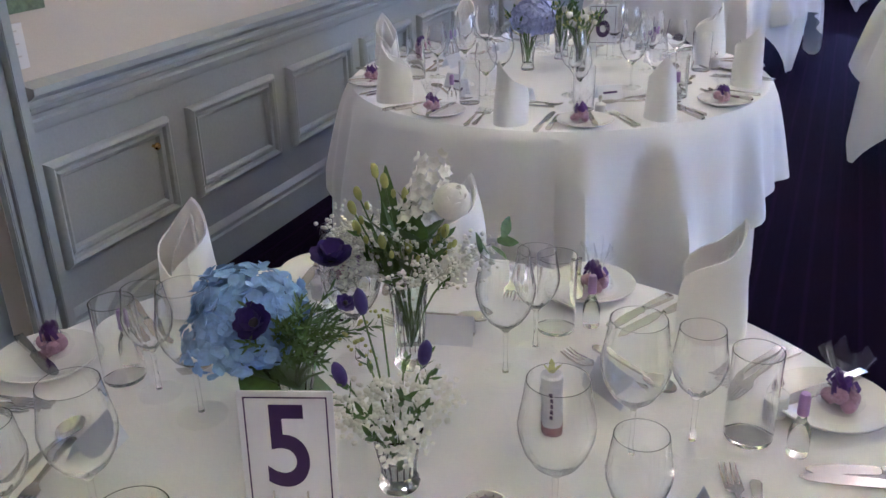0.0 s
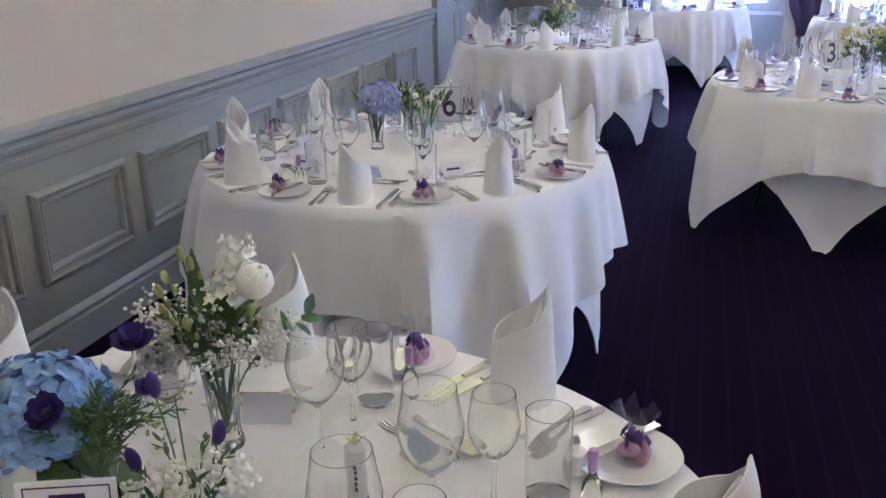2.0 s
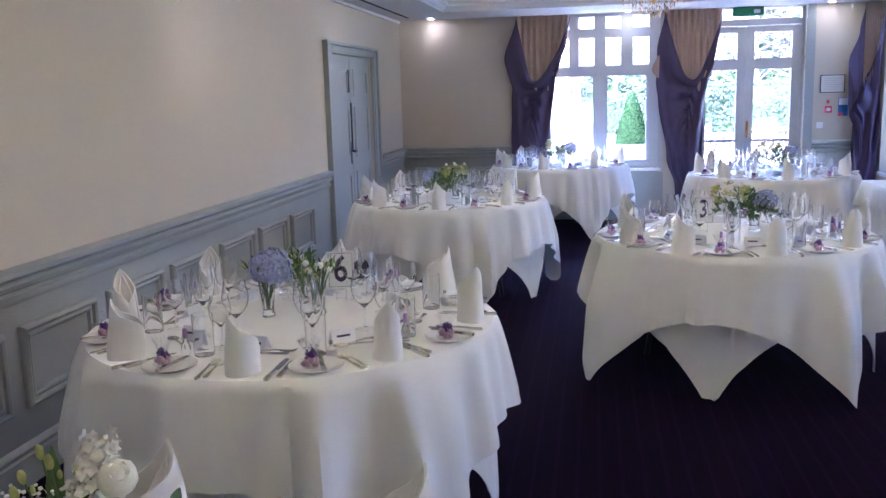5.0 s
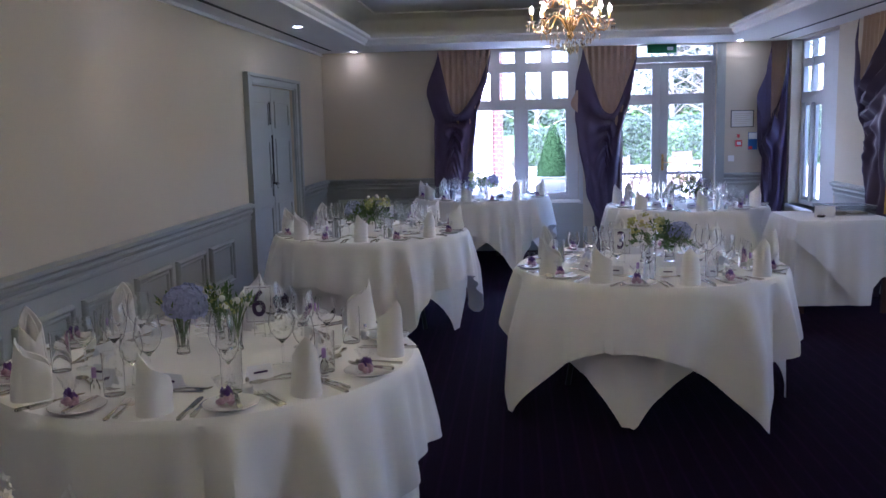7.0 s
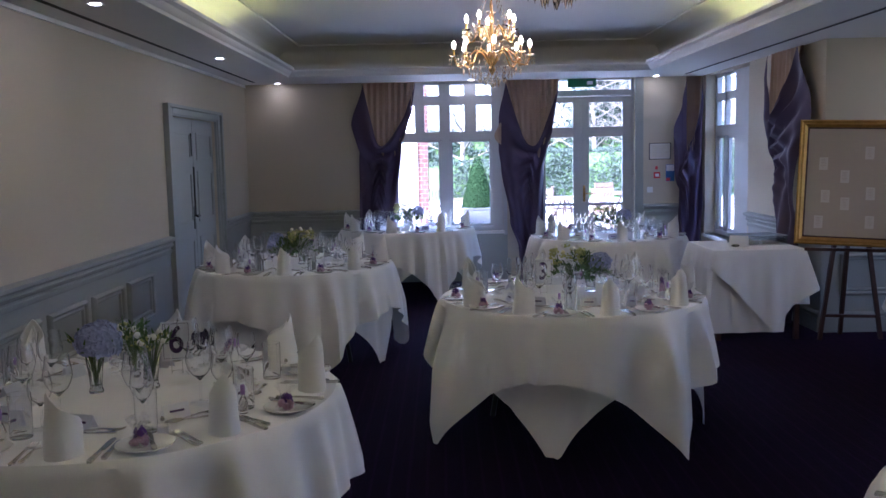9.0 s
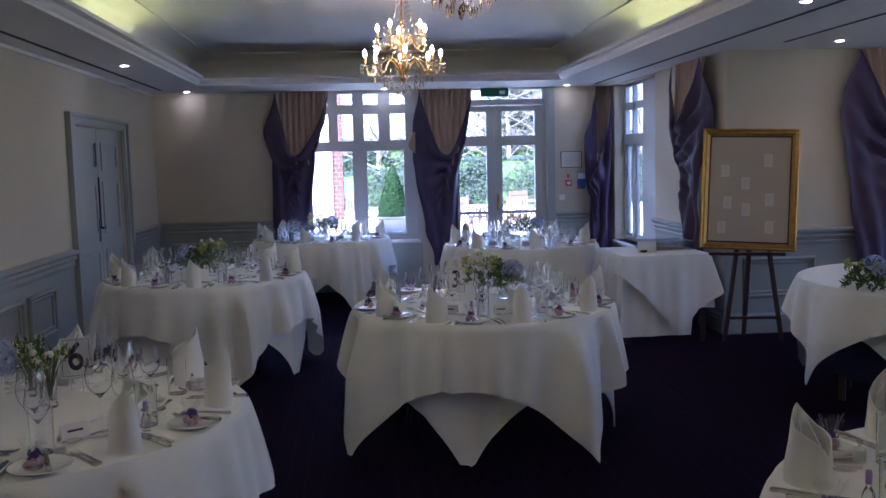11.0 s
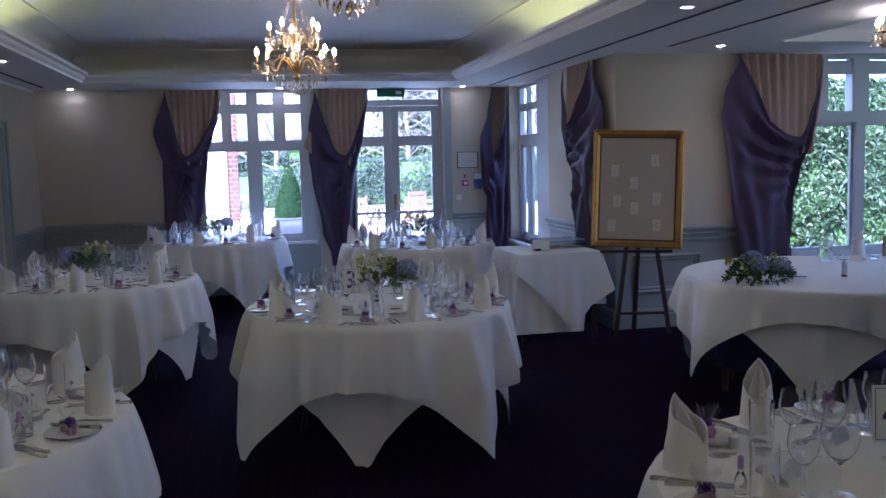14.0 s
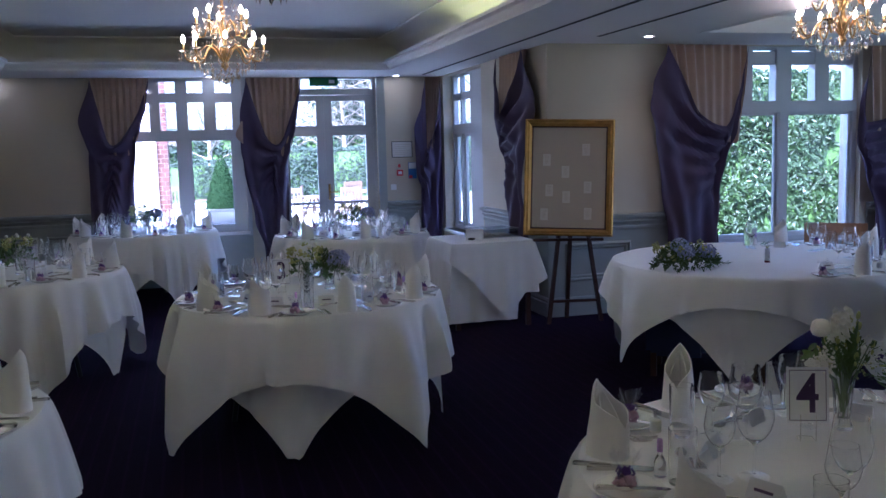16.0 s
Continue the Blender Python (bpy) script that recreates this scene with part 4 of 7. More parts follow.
def lay(number, angles, skip=()):
    cx, cy = TABLES[number][:2]
    grow = TABLES[number][4] - 0.755
    for i, deg in enumerate(angles):
        rnd = random.Random(number * 100 + i)
        th = radians(deg)

        def at(da, r, turn=0.0, z=TOPZ, jitter=0.006):
            """Pose on the table da degrees to the sitter's right at radius r, turned from the sitter's left-right line."""
            a = th + radians(da) * 0.755 / (0.755 + grow)
            r += grow
            return pose(cx + r * math.cos(a) + rnd.uniform(-jitter, jitter), cy + r * math.sin(a) + rnd.uniform(-jitter, jitter), z, 0, 0, math.degrees(th) + 90 + turn)

        copy_thing(NAPKINS[rnd.randrange(5)], at(0, 0.665, rnd.uniform(-148, -115)))
        copy_thing(PLATE, at(-21.5, 0.668))
        copy_thing(SMALL_KNIFE, at(-20.0, 0.668, 90 - 21 + rnd.uniform(-25, 25), TOPZ + 0.0175, 0.004))
        copy_thing(FAVOURS[rnd.randrange(3)], at(-23, 0.668, rnd.uniform(0, 360), TOPZ + 0.0065, 0.008))
        copy_thing(FORK, at(-11.5, 0.645, 90 + rnd.uniform(-4, 4)))
        copy_thing(SMALL_FORK, at(-9.2, 0.645, 90 + rnd.uniform(-4, 4)))
        copy_thing(KNIFE, at(8.5, 0.645, 90 + rnd.uniform(-4, 4)))
        copy_thing(SMALL_KNIFE, at(10.8, 0.642, 90 + rnd.uniform(-4, 4)))
        copy_thing(SPOON, at(0, 0.475, 180 + rnd.uniform(-8, 8)))
        copy_thing(SMALL_FORK, at(3, 0.445, rnd.uniform(-8, 8)))
        copy_thing(CARD_THING, at(-4, 0.405, rnd.uniform(-25, 25)))
        inner = number == 5 and i == 7
        copy_thing(WINE, at(39 if inner else 20, 0.23 if inner else 0.335, rnd.uniform(0, 90)))
        copy_thing(WINE_SMALL, at(34 if inner else 20.5, 0.33 if inner else 0.43, rnd.uniform(0, 90)))
        copy_thing(TUMBLER, at(20.5, 0.515, rnd.uniform(0, 90)))
        if i % 2 == 0:
            copy_thing(SALT, at(24.5, 0.58, rnd.uniform(0, 360)))
        if i % 2 == 1 or number == 5:
            copy_thing(BUBBLES, at(15.5, 0.555, rnd.uniform(0, 360)))


lay(5, [15, 60, 103, 147, 192, 237, 282, 327])
lay(6, [0, 44, 93, 141, 184, 233, 275, 315])
lay(3, [0, 48, 98, 150, 211, 241, 279, 321])
lay(4, [17, 62, 107, 152, 197, 242, 287, 332])
lay(7, [3, 48, 93, 138, 183, 228, 272, 318])
lay(8, [0, 45, 90, 135, 178, 212, 258, 305])
lay(2, [5, 48, 93, 138, 163, 223, 271, 328])
lay(1, [0, 45, 275, 318])
for ob in MASTERS:
    for o in (*ob.children_recursive, ob):
        bpy.data.objects.remove(o)

# ---- flowers ----
HYDRANGEA = material("blue_hydrangea", (0.30, 0.46, 0.74), 0.6, vary=0.22, scale=18, fine=120, bump=0.1, subsurface=0.35)
HYDRANGEA_PALE = material("pale_hydrangea", (0.36, 0.40, 0.62), 0.6, vary=0.2, scale=18, fine=120, bump=0.1, subsurface=0.1)
WHITE_PETAL = material("white_petals", (0.80, 0.79, 0.70), 0.55, vary=0.08, scale=30, fine=160, bump=0.1, subsurface=0.1)
VIOLET_PETAL = material("violet_petals", (0.04, 0.018, 0.15), 0.55, vary=0.3, scale=30, fine=160)
CREAM_PETAL = material("cream_petals", (0.68, 0.62, 0.32), 0.55, vary=0.12, scale=30, fine=160, bump=0.1, subsurface=0.1)
BUD = material("green_white_buds", (0.42, 0.44, 0.13), 0.6, vary=0.25, scale=60)
LEAF = material("green_leaves", (0.075, 0.140, 0.030), 0.5, vary=0.35, scale=25, fine=120)
STEM = material("green_stems", (0.10, 0.17, 0.045), 0.5, vary=0.25, scale=30)
CUT_GLASS = glass("cut_glass_vase", (0.98, 1.0, 0.99), 0.02)


def petal(bm, m, length, width, cup=0.25, n=3, blunt=1.0):
    """A curved petal or leaf along +y of m."""
    rows = []
    for j in range(n + 1):
        s = j / n
        w = width * math.sin(math.pi * min(0.97, 0.12 + 0.86 * s)) ** blunt * 0.5
        z = cup * length * s * s
        rows.append([bm.verts.new(m @ Vector(p)) for p in ((-w, length * s, z + 0.25 * w), (0, length * s, z), (w, length * s, z + 0.25 * w))])
    for a, b in zip(rows, rows[1:]):
        for k in (0, 1):
            bm.faces.new((a[k], a[k + 1], b[k + 1], b[k]))


def facing(p, d, spin=0.0):
    """A pose at p whose z runs along d."""
    return Matrix.Translation(p) @ Vector(d).to_track_quat("Z", "Y").to_matrix().to_4x4() @ pose(0, 0, 0, 0, 0, spin)


def hydrangea_head(bm, c, r, rnd, count=150):
    """An uneven head of large four-petalled florets."""
    lobes = [Vector((rnd.gauss(0, 1), rnd.gauss(0, 1), rnd.gauss(0, 0.7))).normalized() for _ in range(5)]
    for k in range(count):
        z = 1 - 1.6 * (k + 0.5) / count
        a = k * 2.39996
        s = math.sqrt(max(0, 1 - z * z))
        d = Vector((s * math.cos(a), s * math.sin(a), z))
        swell = 0.82 + 0.30 * max(0.0, max(d.dot(q) for q in lobes)) ** 2
        p = Vector(c) + Vector((d.x * 1.08, d.y * 1.0, d.z * 0.9)) * r * swell * rnd.uniform(0.90, 1.06)
        m = facing(p, d + Vector((rnd.uniform(-0.35, 0.35), rnd.uniform(-0.35, 0.35), rnd.uniform(-0.2, 0.3))), rnd.uniform(0, 90))
        for q in range(4):
            petal(bm, m @ pose(0, 0, 0, rnd.uniform(-14, 26), 0, 90 * q), r * 0.22, r * 0.27, rnd.uniform(-0.15, 0.45), 3, 0.6)


def anemone(bm, c, d, r, rnd):
    m = facing(c, d)
    for ring, tilt in ((8, 18), (7, 45)):
        for q in range(ring):
            petal(bm, m @ pose(0, 0, 0, tilt + rnd.uniform(-6, 6), 0, 360 / ring * q + tilt), r, r * 0.95, 0.25, 4, 0.55)


def ranunculus(bm, c, d, r, rnd):
    m = facing(c, d)
    blob(bm, m @ Matrix.Diagonal((r * 0.78, r * 0.78, r * 0.72, 1)), 2, 0.12, r * 40)
    for ring in range(6):
        k = 5 + ring
        for q in range(k):
            petal(bm, m @ pose(0, 0, -r * 0.5, 84 - ring * 9 + rnd.uniform(-4, 4), 0, 360 / k * q + ring * 31) @ Matrix.Translation((0, r * 0.10, 0)), r * (1.05 - 0.03 * ring), r * 0.85, 0.5, 4)


def sprig(bm, p, d, rnd, size=0.03, count=7):
    for k in range(count):
        a = k * 2.4
        m = facing(Vector(p) + Vector(d) * size * 0.28 * k, Vector(d), math.degrees(a))
        petal(bm, m @ pose(0, 0, 0, 35 + rnd.uniform(-15, 20)), size * rnd.uniform(0.8, 1.2), size * 0.38, 0.2, 3)


def little_balls(bm, c, spread, rnd, count, r=0.0042):
    for _ in range(count):
        v = Vector((rnd.gauss(0, 1), rnd.gauss(0, 1), rnd.gauss(0, 0.8)))
        v = v.normalized() * spread * rnd.uniform(0.35, 1.0)
        blob(bm, Matrix.Translation(Vector(c) + v) @ Matrix.Diagonal((r, r, r * 0.9, 1)) @ Matrix.Scale(rnd.uniform(0.7, 1.25), 4), 1, 0.2, rnd.random() * 9)


def fan_of_stems(bm, foot, tips, r=0.0018, bend=0.5):
    for tip in tips:
        f, t = Vector(foot), Vector(tip)
        mid = f.lerp(t, 0.5)
        mid.x, mid.y = f.x + (t.x - f.x) * bend * 0.6, f.y + (t.y - f.y) * bend * 0.6
        tube(bm, [f, f.lerp(mid, 0.6), mid.lerp(t, 0.4), t], r, 5, 0.7)


def vase_mesh(tall, top, foot, ribs=16):
    t = 0.0035
    bm = bmesh.new()
    prof = [(0, 0), (foot, 0), (foot * 1.02, 0.006), (foot * 0.84, tall * 0.16), (foot * 0.86, tall * 0.35), (top * 0.9, tall * 0.8), (top * 1.08, tall), (top * 1.08 - t, tall), (top * 0.9 - t, tall * 0.8), (foot * 0.86 - t, tall * 0.36), (foot * 0.8 - t, tall * 0.2), (0, tall * 0.18)]
    lathe(prof, ribs * 2, bm)
    for v in bm.verts:
        a = math.atan2(v.co.y, v.co.x)
        if tall * 0.03 < v.co.z < tall * 0.97 and math.hypot(v.co.x, v.co.y) > 0.003:
            s = 1 + 0.045 * math.cos(ribs * a)
            v.co.x *= s
            v.co.y *= s
    return bm


def spread_tips(rnd, n, r, z0, z1):
    return [(r * math.sqrt(rnd.uniform(0.08, 1)) * math.cos(2.4 * k), r * math.sqrt(rnd.uniform(0.08, 1)) * math.sin(2.4 * k), rnd.uniform(z0, z1)) for k in range(n)]


def needle_spray(bm, p, d, rnd, length, leaf=0.02):
    """A rosemary-like stalk with narrow leaves all round it."""
    p, d = Vector(p), Vector(d).normalized()
    tube(bm, [p, p + d * length * 0.5 + Vector((0, 0, 0.004)), p + d * length], 0.0013, 4, 0.5)
    n = int(length / 0.0045)
    for k in range(n):
        m = facing(p + d * length * (k + 1) / n, d, k * 137.5)
        petal(bm, m @ pose(0, 0, 0, 42 + rnd.uniform(-15, 15)), leaf * rnd.uniform(0.7, 1.2), leaf * 0.24, 0.15, 2)


def hydrangea_vase(place, seed, size=1.0, turn=0.0, lean=(-0.06, 0.0)):
    rnd = random.Random(seed)
    v = thing("flower_vase", place, "cut-glass vase with a blue hydrangea, violet anemones and greenery", "flowers", "table flowers", turn)
    part("vase", vase_mesh(0.115, 0.042, 0.032), CUT_GLASS, v, "ribbed cut-glass vase")
    bm = bmesh.new()
    tips = [(lean[0], lean[1], 0.14)] + [(0.02 + rnd.uniform(0, 0.07), rnd.uniform(-0.06, 0.04), rnd.uniform(0.12, 0.16)) for _ in range(9)]
    fan_of_stems(bm, (0, 0, 0.03), tips, 0.0024)
    tagged(part("stem_mass", bm, STEM, v), kind="stuff")
    bm = bmesh.new()
    hydrangea_head(bm, (lean[0], lean[1] + 0.005, 0.145), 0.064 * size, rnd)
    hydrangea_head(bm, (lean[0] - 0.035, lean[1] - 0.03, 0.115), 0.045 * size, rnd, 50)
    tagged(part("hydrangea", bm, HYDRANGEA, v, "blue hydrangea head"), kind="stuff")
    for c, d, r in (((lean[0] + 0.055, lean[1] - 0.065, 0.185), (0.1, -0.75, 0.65), 0.030), ((0.05, 0.06, 0.225), (0.15, -0.25, 0.9), 0.034), ((0.095, -0.005, 0.195), (0.5, -0.3, 0.8), 0.016)):
        bm = bmesh.new()
        anemone(bm, c, d, r, rnd)
        part("anemone", bm, VIOLET_PETAL, v, "dark violet anemone")
        bm = bmesh.new()
        blob(bm, facing(c, d) @ Matrix.Translation((0, 0, 0.008)) @ Matrix.Diagonal((r * 0.24, r * 0.24, r * 0.2, 1)), 2, 0.2, 1)
        part("anemone_eye", bm, BLACK, v, "black centre")
    bm = bmesh.new()
    for k in range(26):
        x, y, z = rnd.uniform(-0.02, 0.06), rnd.uniform(-0.06, 0.05), rnd.uniform(0.10, 0.14)
        needle_spray(bm, (x * 0.5, y * 0.5, z), (x + 0.045 + rnd.uniform(-0.05, 0.05), y - 0.012 + rnd.uniform(-0.03, 0.03), rnd.uniform(0.03, 0.09)), rnd, rnd.uniform(0.06, 0.115))
    for a, ln in ((128, 0.17), (190, 0.10), (60, 0.09)):
        petal(bm, facing((lean[0] * 0.9, lean[1] - 0.03, 0.085), (0, 0, 1), a) @ pose(0, 0, 0, -22), ln, ln * 0.62, -0.25, 6)
    tagged(part("foliage", bm, LEAF, v, "dark green needle-leaved foliage"), kind="stuff")
    bm = bmesh.new()
    for p in tips[5:]:
        little_balls(bm, (p[0] + 0.07, p[1], p[2] + 0.035), 0.018, rnd, 5, 0.0032)
    tagged(part("bud_mass", bm, BUD, v), kind="stuff")
    return v


def tall_vase(place, seed, turn=0.0):
    rnd = random.Random(seed)
    v = thing("flower_vase", place, "slim cut-glass vase with white stocks, ranunculus and gypsophila", "flowers", "table flowers", turn)
    part("vase", vase_mesh(0.15, 0.030, 0.026), CUT_GLASS, v, "slim cut-glass vase")
    tips = spread_tips(rnd, 16, 0.075, 0.17, 0.26) + [(-0.075, 0.0, 0.275), (-0.05, 0.01, 0.31), (-0.075, -0.02, 0.26), (-0.03, 0.0, 0.30)]
    bm = bmesh.new()
    fan_of_stems(bm, (0, 0, 0.03), tips, 0.0021)
    tagged(part("stem_mass", bm, STEM, v), kind="stuff")
    bm = bmesh.new()
    ranunculus(bm, (0.085, -0.02, 0.295), (0.5, -0.5, 0.7), 0.036, rnd)
    part("ranunculus", bm, WHITE_PETAL, v, "round white ranunculus")
    bm = bmesh.new()
    for c in ((0.035, 0.0, 0.265), (0.030, 0.01, 0.285), (0.04, 0.012, 0.305), (0.018, 0.0, 0.255), (0.04, 0.018, 0.325)):
        for k in range(10):
            a = k * 0.65
            m = facing((c[0] + 0.02 * math.cos(a), c[1] + 0.02 * math.sin(a), c[2] + 0.008 * (k % 3)), (math.cos(a), math.sin(a), 0.5), k * 40)
            for q in range(5):
                petal(bm, m @ pose(0, 0, 0, 14, 0, 72 * q), 0.012, 0.011, 0.25, 2)
    tagged(part("stock_flower", bm, WHITE_PETAL, v, "white stock flowers"), kind="stuff")
    bm = bmesh.new()
    for c, n in (((-0.095, 0.0, 0.195), 110), ((0.075, -0.03, 0.195), 95), ((-0.06, 0.05, 0.22), 70), ((0.115, 0.0, 0.21), 80), ((-0.07, -0.04, 0.175), 80), ((-0.12, 0.02, 0.215), 60), ((0.03, -0.05, 0.185), 60), ((0.0, -0.03, 0.235), 45)):
        little_balls(bm, c, 0.045, rnd, n, 0.0036)
        for _ in range(10):
            e = Vector(c) + Vector((rnd.gauss(0, 0.02), rnd.gauss(0, 0.02), rnd.gauss(0, 0.015)))
            tube(bm, [Vector((c[0] * 0.3, c[1] * 0.3, 0.15)), Vector(c).lerp(e, 0.4), e], 0.0007, 4, 0.6)
    tagged(part("gypsophila", bm, WHITE_PETAL, v, "tiny white gypsophila"), kind="stuff")
    bm = bmesh.new()
    for p in tips[:16]:
        for f in (0.7, 0.92):
            sprig(bm, Vector(p) * f + Vector((0, 0, 0.05 * (1 - f))), Vector((p[0], p[1], 0.10)).normalized(), rnd, 0.020, 4)
    for k in range(22):
        a = k * 0.75
        petal(bm, facing((0.02 * math.cos(a), 0.02 * math.sin(a), 0.15 + 0.012 * (k % 6)), (0, 0, 1), math.degrees(a)) @ pose(0, 0, 0, 52 + rnd.uniform(-26, 20)), rnd.uniform(0.06, 0.12), 0.026, 0.1, 5)
    for k in range(5):
        petal(bm, facing((0.125 + 0.008 * k, -0.01, 0.215 + 0.008 * k), (0.6, 0, 0.5), 75 * k) @ pose(0, 0, 0, 20), 0.034, 0.02, 0.1, 4)
    tagged(part("foliage", bm, LEAF, v, "fresh green leaves"), kind="stuff")
    bm = bmesh.new()
    for p in tips[8:]:
        q = Vector(p) * 1.02
        blob(bm, facing(q, Vector((p[0], p[1], 0.25))) @ Matrix.Diagonal((0.0062, 0.0062, 0.0125, 1)), 2, 0.15, p[0] * 50)
        blob(bm, facing(q + Vector((0.012, 0.004, -0.02)), Vector((p[0] + 0.04, p[1], 0.25))) @ Matrix.Diagonal((0.0040, 0.0040, 0.0075, 1)), 2, 0.15, p[0] * 30)
    tagged(part("bud_mass", bm, BUD, v, "yellow-green lisianthus buds"), kind="stuff")
    return v


def slim_vase(place, seed, blue, turn=0.0):
    rnd = random.Random(seed)
    v = thing("flower_vase", place, "slim glass vase with a pale blue hydrangea" if blue else "slim glass vase with cream flowers and greenery", "flowers", "table flowers", turn)
    part("vase", vase_mesh(0.125, 0.030, 0.024), CUT_GLASS, v, "slim cut-glass vase")
    tips = spread_tips(rnd, 16, 0.055, 0.14, 0.20)
    bm = bmesh.new()
    fan_of_stems(bm, (0, 0, 0.025), tips, 0.003)
    tagged(part("stem_mass", bm, STEM, v), kind="stuff")
    bm = bmesh.new()
    if blue:
        hydrangea_head(bm, (0.01, -0.01, 0.185), 0.072, rnd, 210)
    else:
        for k in range(6):
            a = k * 1.05
            ranunculus(bm, (0.045 * math.cos(a), 0.045 * math.sin(a), 0.175 + 0.02 * (k % 2)), (math.cos(a), math.sin(a), 0.9), 0.017, rnd)
    tagged(part("blossom", bm, HYDRANGEA_PALE if blue else WHITE_PETAL, v), kind="stuff")
    bm = bmesh.new()
    for p in tips:
        sprig(bm, Vector(p) * 0.95, Vector((p[0], p[1], 0.05)).normalized(), rnd, 0.027, 6)
    tagged(part("foliage", bm, LEAF, v), kind="stuff")
    bm = bmesh.new()
    for p in tips[::2]:
        little_balls(bm, (p[0] * 1.3, p[1] * 1.3, p[2] + 0.01), 0.018, rnd, 8, 0.005)
    tagged(part("bud_mass", bm, BUD, v), kind="stuff")
    return v


def low_vase(place, seed, turn=0.0):
    rnd = random.Random(seed)
    v = thing("flower_vase", place, "small cut-glass vase with gypsophila and violet freesia buds", "flowers", "table flowers", turn)
    part("vase", vase_mesh(0.085, 0.032, 0.026), CUT_GLASS, v, "small cut-glass vase")
    tips = spread_tips(rnd, 14, 0.07, 0.10, 0.17)
    bm = bmesh.new()
    fan_of_stems(bm, (0, 0, 0.02), tips + [(-0.055, 0.03, 0.23), (-0.03, 0.035, 0.225)], 0.0018)
    tagged(part("stem_mass", bm, STEM, v), kind="stuff")
    bm = bmesh.new()
    for c, n in (((0.0, 0.0, 0.13), 60), ((0.05, 0.01, 0.14), 50), ((-0.03, -0.03, 0.115), 45), ((0.03, -0.05, 0.11), 45), ((-0.06, 0.0, 0.10), 30)):
        little_balls(bm, c, 0.040, rnd, n + 40, 0.0040)
    tagged(part("gypsophila", bm, WHITE_PETAL, v, "tiny white gypsophila"), kind="stuff")
    bm = bmesh.new()
    for c in ((-0.07, -0.01, 0.155), (0.03, 0.03, 0.185), (-0.055, 0.03, 0.24)):
        blob(bm, facing(c, (c[0], c[1], 0.2)) @ Matrix.Diagonal((0.009, 0.009, 0.018, 1)), 2, 0.1, c[0])
    tagged(part("freesia_bud", bm, VIOLET_PETAL, v, "violet freesia buds"), kind="stuff")
    bm = bmesh.new()
    for p in tips:
        sprig(bm, Vector(p) * 0.9, Vector((p[0], p[1], 0.08)).normalized(), rnd, 0.018, 5)
    tagged(part("foliage", bm, LEAF, v), kind="stuff")
    return v


def posy(place, seed, turn=0.0, wide=1.0, low=False, pink=False):
    """Two or three small vases pushed together: cream and yellow-green flowers at one side, blue hydrangea at the other."""
    rnd = random.Random(seed)
    v = thing("flower_vase", place, "low dense arrangement of blue hydrangea, cream buds and dark leaves" if low else "small glass vases of blue hydrangea, cream flowers and dark leaves", "flowers", "table flowers", turn)
    h = 0.0 if low else 0.10
    if not low:
        for x, y in ((-0.07, 0.0), (0.07, 0.02)):
            part("vase", vase_mesh(0.125, 0.036, 0.030), CUT_GLASS, v, "clear glass vase", m=pose(x, y, 0))
    bm = bmesh.new()
    for k in range(230 if low else 125):
        a, r = rnd.uniform(0, 6.283), math.sqrt(rnd.random())
        x, y = 0.165 * wide * r * math.cos(a), 0.11 * wide * r * math.sin(a)
        z = h + (0.01 if low else -0.02) + (0.12 + 0.02 * wide) * (1 - 0.75 * r * r) * rnd.uniform(0.25, 1.0)
        sprig(bm, (x, y, z), Vector((x * 3, y * 3, 0.25 - (0.25 if r > 0.85 else 0))).normalized(), rnd, 0.030, 5)
    for k in range(5):
        a = rnd.uniform(0, 6.283)
        x, y = 0.15 * wide * math.cos(a), 0.09 * wide * math.sin(a)
        needle_spray(bm, (x, y, h + 0.03), (x * 3, y * 3, -0.05 if low else -0.25), rnd, 0.12, 0.022)
    tagged(part("foliage", bm, LEAF, v, "dark green foliage"), kind="stuff")
    bm = bmesh.new()
    heads = [(-0.06, -0.055, 0.115, 0.055), (0.075, -0.06, 0.105, 0.052), (0.0, 0.05, 0.14, 0.055)] if low else [(0.12, -0.02, 0.085, 0.058), (0.15, 0.03, 0.055, 0.045)]
    for x, y, z, r in heads:
        hydrangea_head(bm, (x * wide, y * wide, h + z), r, rnd, 70)
    tagged(part("hydrangea", bm, HYDRANGEA_PALE, v, "soft blue hydrangea heads"), kind="stuff")
    for k in range(8):
        a = k * 0.8 + 1
        cx = (0.02 if low else -0.07) + (0.15 if low else 0.07) * wide * math.cos(a)
        bm = bmesh.new()
        ranunculus(bm, (cx, 0.09 * wide * math.sin(a), h + (0.08 if low else 0.145) + 0.025 * (k % 2)), (math.cos(a), math.sin(a), 0.8), 0.016, rnd)
        part("flower", bm, WHITE_PETAL if k % 2 else CREAM_PETAL, v, "cream flower")
    bm = bmesh.new()
    for k in range(16):
        a = rnd.uniform(0, 6.283)
        x, y = (0.0 if low else -0.07) + (0.17 if low else 0.09) * wide * math.cos(a), 0.09 * wide * math.sin(a)
        little_balls(bm, (x, y, h + rnd.uniform(0.08, 0.165)), 0.024, rnd, 12, 0.0066)
    tagged(part("bud_mass", bm, BUD, v, "yellow-green buds"), kind="stuff")
    return v


